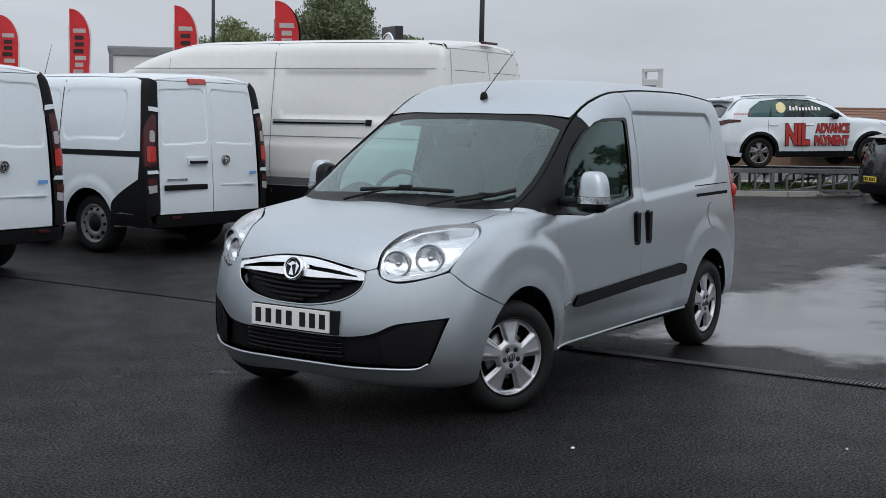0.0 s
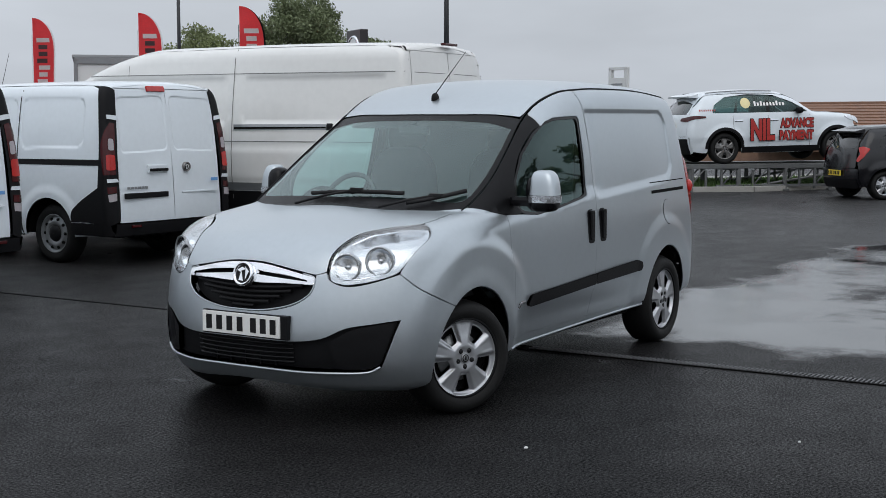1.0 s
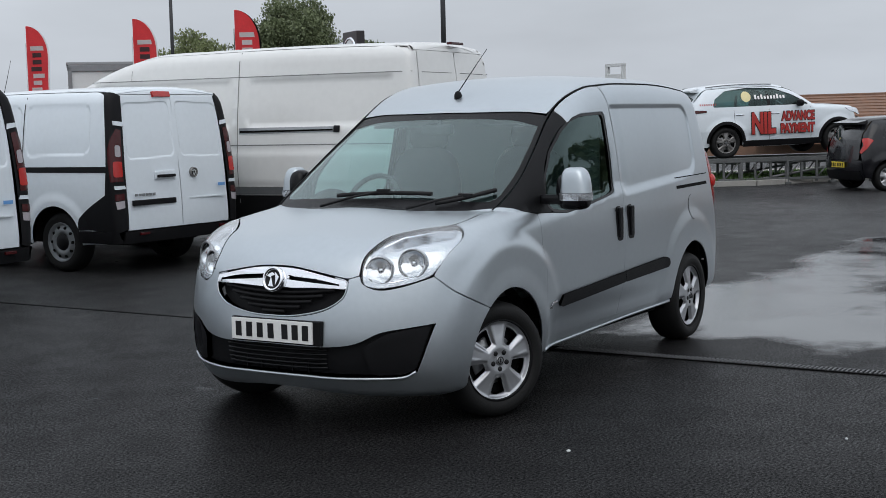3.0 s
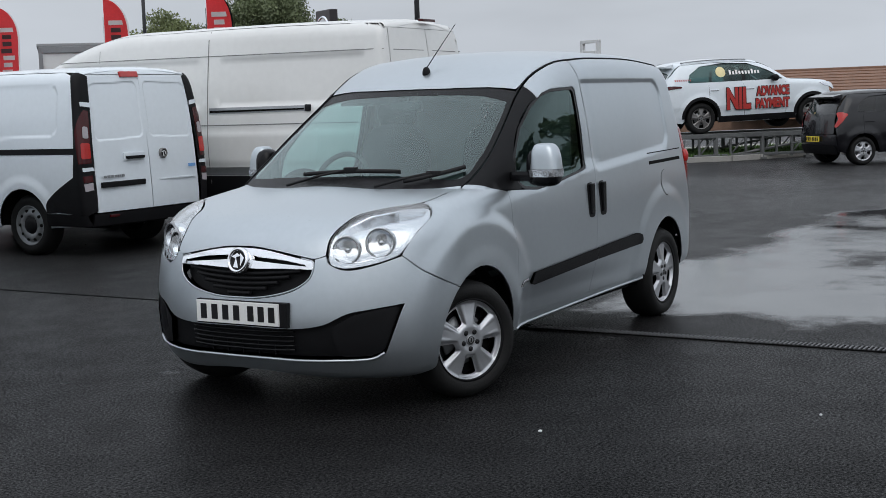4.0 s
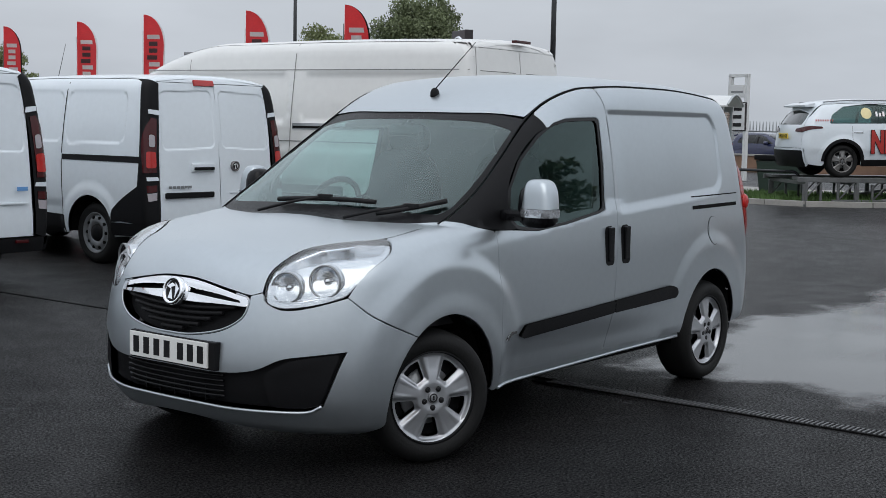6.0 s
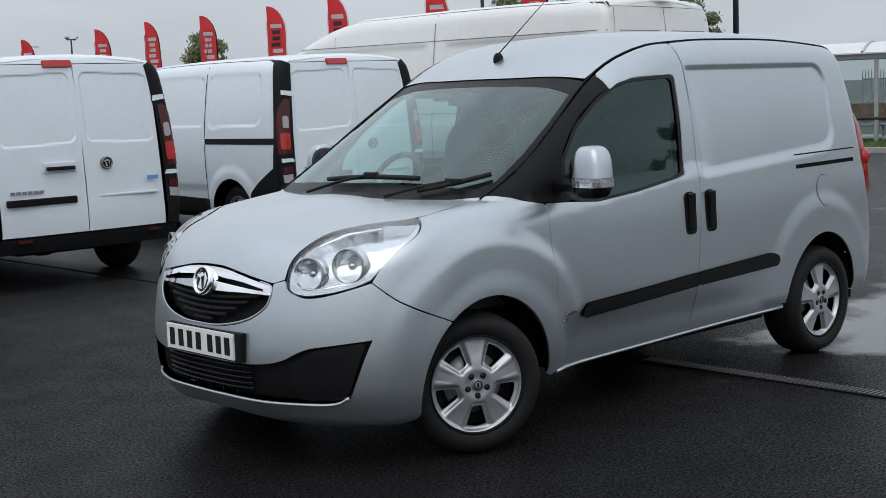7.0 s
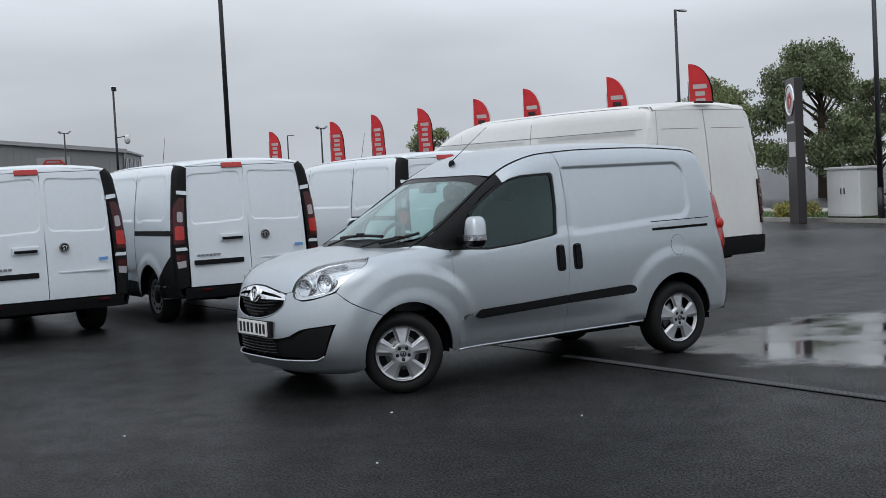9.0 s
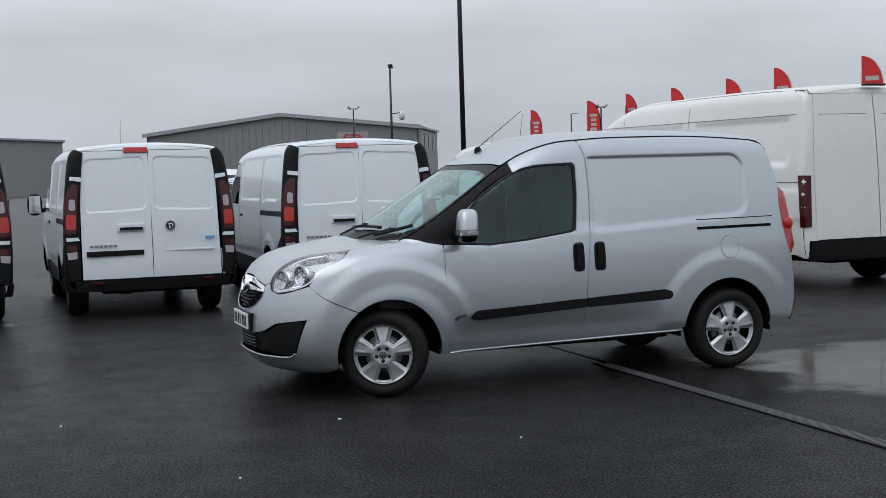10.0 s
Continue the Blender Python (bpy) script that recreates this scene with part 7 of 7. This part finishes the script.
for x in (-L2, L2):
    part("end_post", solid(box(x, 1.0, 1.0, 0.08, 0.08, 2.0, 0.01)), M_GALV, shelter)
    g = part("end_pane", solid(box(x, 0.5, 1.1, 0.012, 0.8, 1.7)), M_SHELTERGLASS, shelter)
    g.visible_shadow = False
part("front_beam", solid(box(0, -0.05, 2.02, 2 * L2 + 0.1, 0.1, 0.12, 0.01), box(0, 1.0, 2.02, 2 * L2 + 0.1, 0.1, 0.12, 0.01)), M_GALV, shelter)
arc_pts = [(-0.35 + 1.7 * t, 2.1 + 0.24 * math.sin(math.pi * t)) for t in np.linspace(0, 1, 11)]
part("roof", solid(prism(arc_pts + [(a, b - 0.03) for a, b in arc_pts[::-1]], "x", -L2 - 0.2, L2 + 0.2)), M_SIGNWHITE, shelter)
for x in (-L2 - 0.2, -0.7, 0.7, L2 + 0.2):
    part("roof_rib", solid(tube([(x, a, b + 0.01) for a, b in arc_pts], 0.03, 6)), M_GALV, shelter)
part("bench", solid(box(0, 0.25, 0.5, 2.4, 0.25, 0.05, 0.01), box(-1.0, 0.25, 0.25, 0.05, 0.1, 0.5), box(1.0, 0.25, 0.25, 0.05, 0.1, 0.5)), M_GALV, shelter)

board = thing("estate_sign", "tall white framed sign board with two panels", "sign", at=pose(-33.0, -13.4, 0, 0, 0, 68))
for x in (-0.36, 0.36):
    part("leg", solid(box(x, 0, 1.6, 0.12, 0.12, 3.2, 0.01)), M_SIGNWHITE, board)
part("top_bar", solid(box(0, 0, 3.2, 0.84, 0.12, 0.10, 0.01)), M_SIGNWHITE, board)
p1 = part("upper_panel", solid(box(0, -0.05, 2.72, 0.62, 0.06, 0.38, 0.01)), M_SIGNWHITE, board)
p2 = part("lower_panel", solid(box(0.04, -0.08, 1.95, 0.70, 0.06, 0.82, 0.01)), M_SIGNWHITE, board)
part("panel_edge", solid(box(0.04, -0.06, 1.95, 0.76, 0.06, 0.88, 0.01)), M_SIGNDARK, board)
part("word_bar", solid(box(0, -0.085, 2.70, 0.5, 0.01, 0.06)), M_STEEL, p1)
for k in range(3):
    part("word_bar", solid(box(0.02, -0.115, 2.18 - 0.24 * k, 0.5, 0.01, 0.11)), M_INK, p2)
bin_ob = thing("salt_bin", "dark green ribbed bin at the verge edge", "bin", at=pose(-24.6, -8.2, 0.1, 0, 0, 95))
part("body", solid(prism([(-0.45, 0), (0.45, 0), (0.55, 0.75), (-0.55, 0.75)], "y", -0.35, 0.35, 0.03)), mat("bin_green", (0.02, 0.04, 0.028), 0.5, 0, 0.15, 4.0), bin_ob)
part("lid", solid(box(0, 0, 0.82, 1.16, 0.8, 0.12, 0.03)), M_PLASTIC, bin_ob)

fence = tagged(thing("palisade_fence", "grey steel palisade fence beyond the road", "fence"), kind="structure")
FA, FB = Vector((-47.0, -24.0)), Vector((-43.0, -9.5))
n = 90
for k in range(n + 1):
    p = FA.lerp(FB, k / n)
    part("pale", solid(prism([(-0.035, 0), (0.035, 0), (0.035, 1.75), (0, 1.9), (-0.035, 1.75)], "y", -0.012, 0.012)), M_GALV, fence).location = (p.x, p.y, 0)
for z in (0.4, 1.5):
    part("rail", solid(rod((*FA, z), (*FB, z), 0.03)), M_GALV, fence)

wall = tagged(thing("low_wall", "low brown brick wall along the road", "wall"), kind="structure")
part("wall_body", solid(box(-41.0, -13.5, 0.3, 0.25, 22.0, 0.6, 0.01)), M_BRICK, wall)
part("wall_coping", solid(box(-41.0, -13.5, 0.63, 0.34, 22.0, 0.06, 0.01)), M_KERB, wall)

# ---- cars beyond the shelter ----
far_car = hatchback("parked_car", CITY, M_BLUEPAINT, "dark blue car parked beyond the bus shelter", [(-0.12, 1.04), (-0.05, 1.22), (0.2, 1.34), (0.8, 1.38), (1.2, 1.28), (1.6, 1.04)])
far_car.matrix_basis = pose(-43.2, -17.6, 0, 0, 0, 75)
o = copy_thing(first, pose(-42.6, -14.8, 0, 0, 0, 80))
tagged(o, "white van standing beyond the bus shelter", "van", "vans behind")

# ---- buildings ----
def warehouse():
    w = tagged(thing("warehouse", "long grey clad warehouse with a shallow gable", "warehouse", at=pose(-38.2, -182.0, 0, 0, 0, -25)), kind="")
    x0, x1, xm, y0, y1, ze, za = 20.3, -20.3, 0.0, 0.0, -24.0, 8.6, 10.9
    part("gable_wall", solid(prism([(x0, 0), (x0, ze), (xm, za), (x1, ze), (x1, 0)], "y", y0, y0 - 0.3)), M_CLAD, w)
    part("side_wall", solid(box(x1 + 0.15, (y0 + y1) / 2, ze / 2, 0.3, y0 - y1, ze)), M_CLAD, w)
    part("side_wall", solid(box(x0 - 0.15, (y0 + y1) / 2, ze / 2, 0.3, y0 - y1, ze)), M_CLAD, w)
    part("back_wall", solid(prism([(x0, 0), (x0, ze), (xm, za), (x1, ze), (x1, 0)], "y", y1, y1 + 0.3)), M_CLAD, w)
    for a, b in (((x0 + 0.4, ze + 0.1), (xm, za + 0.28)), ((xm, za + 0.28), (x1 - 0.4, ze + 0.1))):
        part("roof_slope", solid(prism([a, b, (b[0], b[1] - 0.3), (a[0], a[1] - 0.3)], "y", y0 + 0.5, y1)), M_CLADROOF, w)
    for a, b in (((x0 + 0.5, ze - 0.05), (xm, za + 0.1)), ((xm, za + 0.1), (x1 - 0.5, ze - 0.05))):
        part("verge_trim", solid(prism([(a[0], a[1] + 0.3), (b[0], b[1] + 0.3), (b[0], b[1] - 0.25), (a[0], a[1] - 0.25)], "y", y0 + 0.62, y0 + 0.5)), M_CLADROOF, w)
    for k in range(40):
        x = x0 - 0.5 - k * 1.0
        top = ze + (za - ze) * (1 - abs(x - xm) / (xm - x1 if x < xm else x0 - xm))
        part("cladding_rib", solid(box(x, y0 + 0.03, top / 2, 0.06, 0.06, top - 0.4)), M_CLAD, w)
    for k in range(4):
        win = part("window", solid(box(x1 - 0.02, y0 - 3 - 5.2 * k, 6.6, 0.1, 3.6, 2.2, 0.02)), M_TRIM, w)
        part("window_bar", solid(box(x1 - 0.09, y0 - 3 - 5.2 * k, 6.6, 0.05, 0.12, 2.2)), M_CLADROOF, win)
    sg = part("sign_board", solid(box(-10.6, y0 + 0.1, 7.4, 4.6, 0.1, 1.5, 0.02)), M_CLADROOF, w)
    part("sign_figure", solid(prism([(-12.4, 7.0), (-11.6, 7.8), (-9.6, 7.9), (-8.9, 7.0), (-9.2, 7.0), (-9.8, 7.7), (-11.4, 7.6), (-12.0, 7.0)], "y", y0 + 0.16, y0 + 0.22), box(-10.5, y0 + 0.19, 7.3, 2.4, 0.06, 0.22)), M_LETTER_RED, sg)
    part("name_strip", solid(box(-9.2, y0 + 0.1, 5.8, 5.6, 0.12, 0.6, 0.02)), M_SIGNDARK, w)
    return w


warehouse()
left_hall = thing("far_hall", "low dark grey hall beyond the warehouse", "hall")
part("hall_wall", solid(prism([(72, 0), (72, 8.2), (37, 11.5), (-9.0, 8.9), (-9.0, 0)], "y", -215, -260)), M_CLAD, left_hall)
part("hall_roof", solid(prism([(72.5, 8.3), (37, 11.65), (-9.4, 9.0), (-9.4, 8.7), (37, 11.3), (72.5, 8.0)], "y", -214.5, -260.5)), M_CLADROOF, left_hall)
# tiled roof building behind the display car
tiles = thing("tiled_building", "low building with a brown tiled roof", "building")
part("wall", solid(box(-44.0, 3.5, 0.4, 9.0, 29.0, 0.8, 0.01)), M_BRICK, tiles)
slope = part("roof_slope", solid(prism([(-38.2, 0.62), (-43.6, 2.12), (-43.6, 2.0), (-38.2, 0.5)], "y", -11.0, 18.0)), M_TILE, tiles)
part("ridge", solid(tube([(-43.6, -11.0, 2.14), (-43.6, 18.0, 2.14)], 0.09, 8)), M_TILE, tiles)
part("back_slope", solid(prism([(-43.6, 2.12), (-49.0, 0.62), (-49.0, 0.5), (-43.6, 2.0)], "y", -11.0, 18.0)), M_TILE, tiles)
for k in range(14):
    t = (k + 0.5) / 14
    part("tile_course", solid(box(-38.2 - 5.4 * t, 3.5, 0.66 + 1.5 * t, 0.40, 29.0, 0.04, 0.008, Matrix.Rotation(radians(12), 3, "Y"))), M_TILE, slope)

# box truck behind the white vans
truck = thing("box_truck", "grey box truck with a red marker light, parked behind the vans", "truck", at=pose(-25.2, -28.0, 0, 0, 0, -133) @ Matrix.Diagonal((1.1, 1.1, 1.26, 1)))
part("box_body", solid(box(2.4, 0, 1.85, 4.6, 2.1, 2.1, 0.03)), M_CABINET, truck)
part("roof_cap", solid(box(2.4, 0, 2.92, 4.7, 2.2, 0.08, 0.02)), M_CLADROOF, truck)
part("rear_frame", solid(box(0.08, 0, 2.80, 0.06, 2.1, 0.16, 0.01), box(0.08, 1.0, 1.85, 0.06, 0.12, 2.0, 0.01), box(0.08, -1.0, 1.85, 0.06, 0.12, 2.0, 0.01)), M_STEEL, truck)
part("marker_light", solid(box(0.03, -0.85, 2.80, 0.05, 0.3, 0.06, 0.01)), M_RED, truck)
part("cab", solid(lump(5.6, 0, 1.2, 0.9, 1.0, 0.95, 5.0)), M_WHITE, truck)
part("chassis", solid(box(2.8, 0, 0.6, 5.6, 0.9, 0.25, 0.02)), M_DARK, truck)
for x in (1.2, 5.3):
    for s in (1, -1):
        steel_wheel(truck, x, s, 0.36, 0.98)
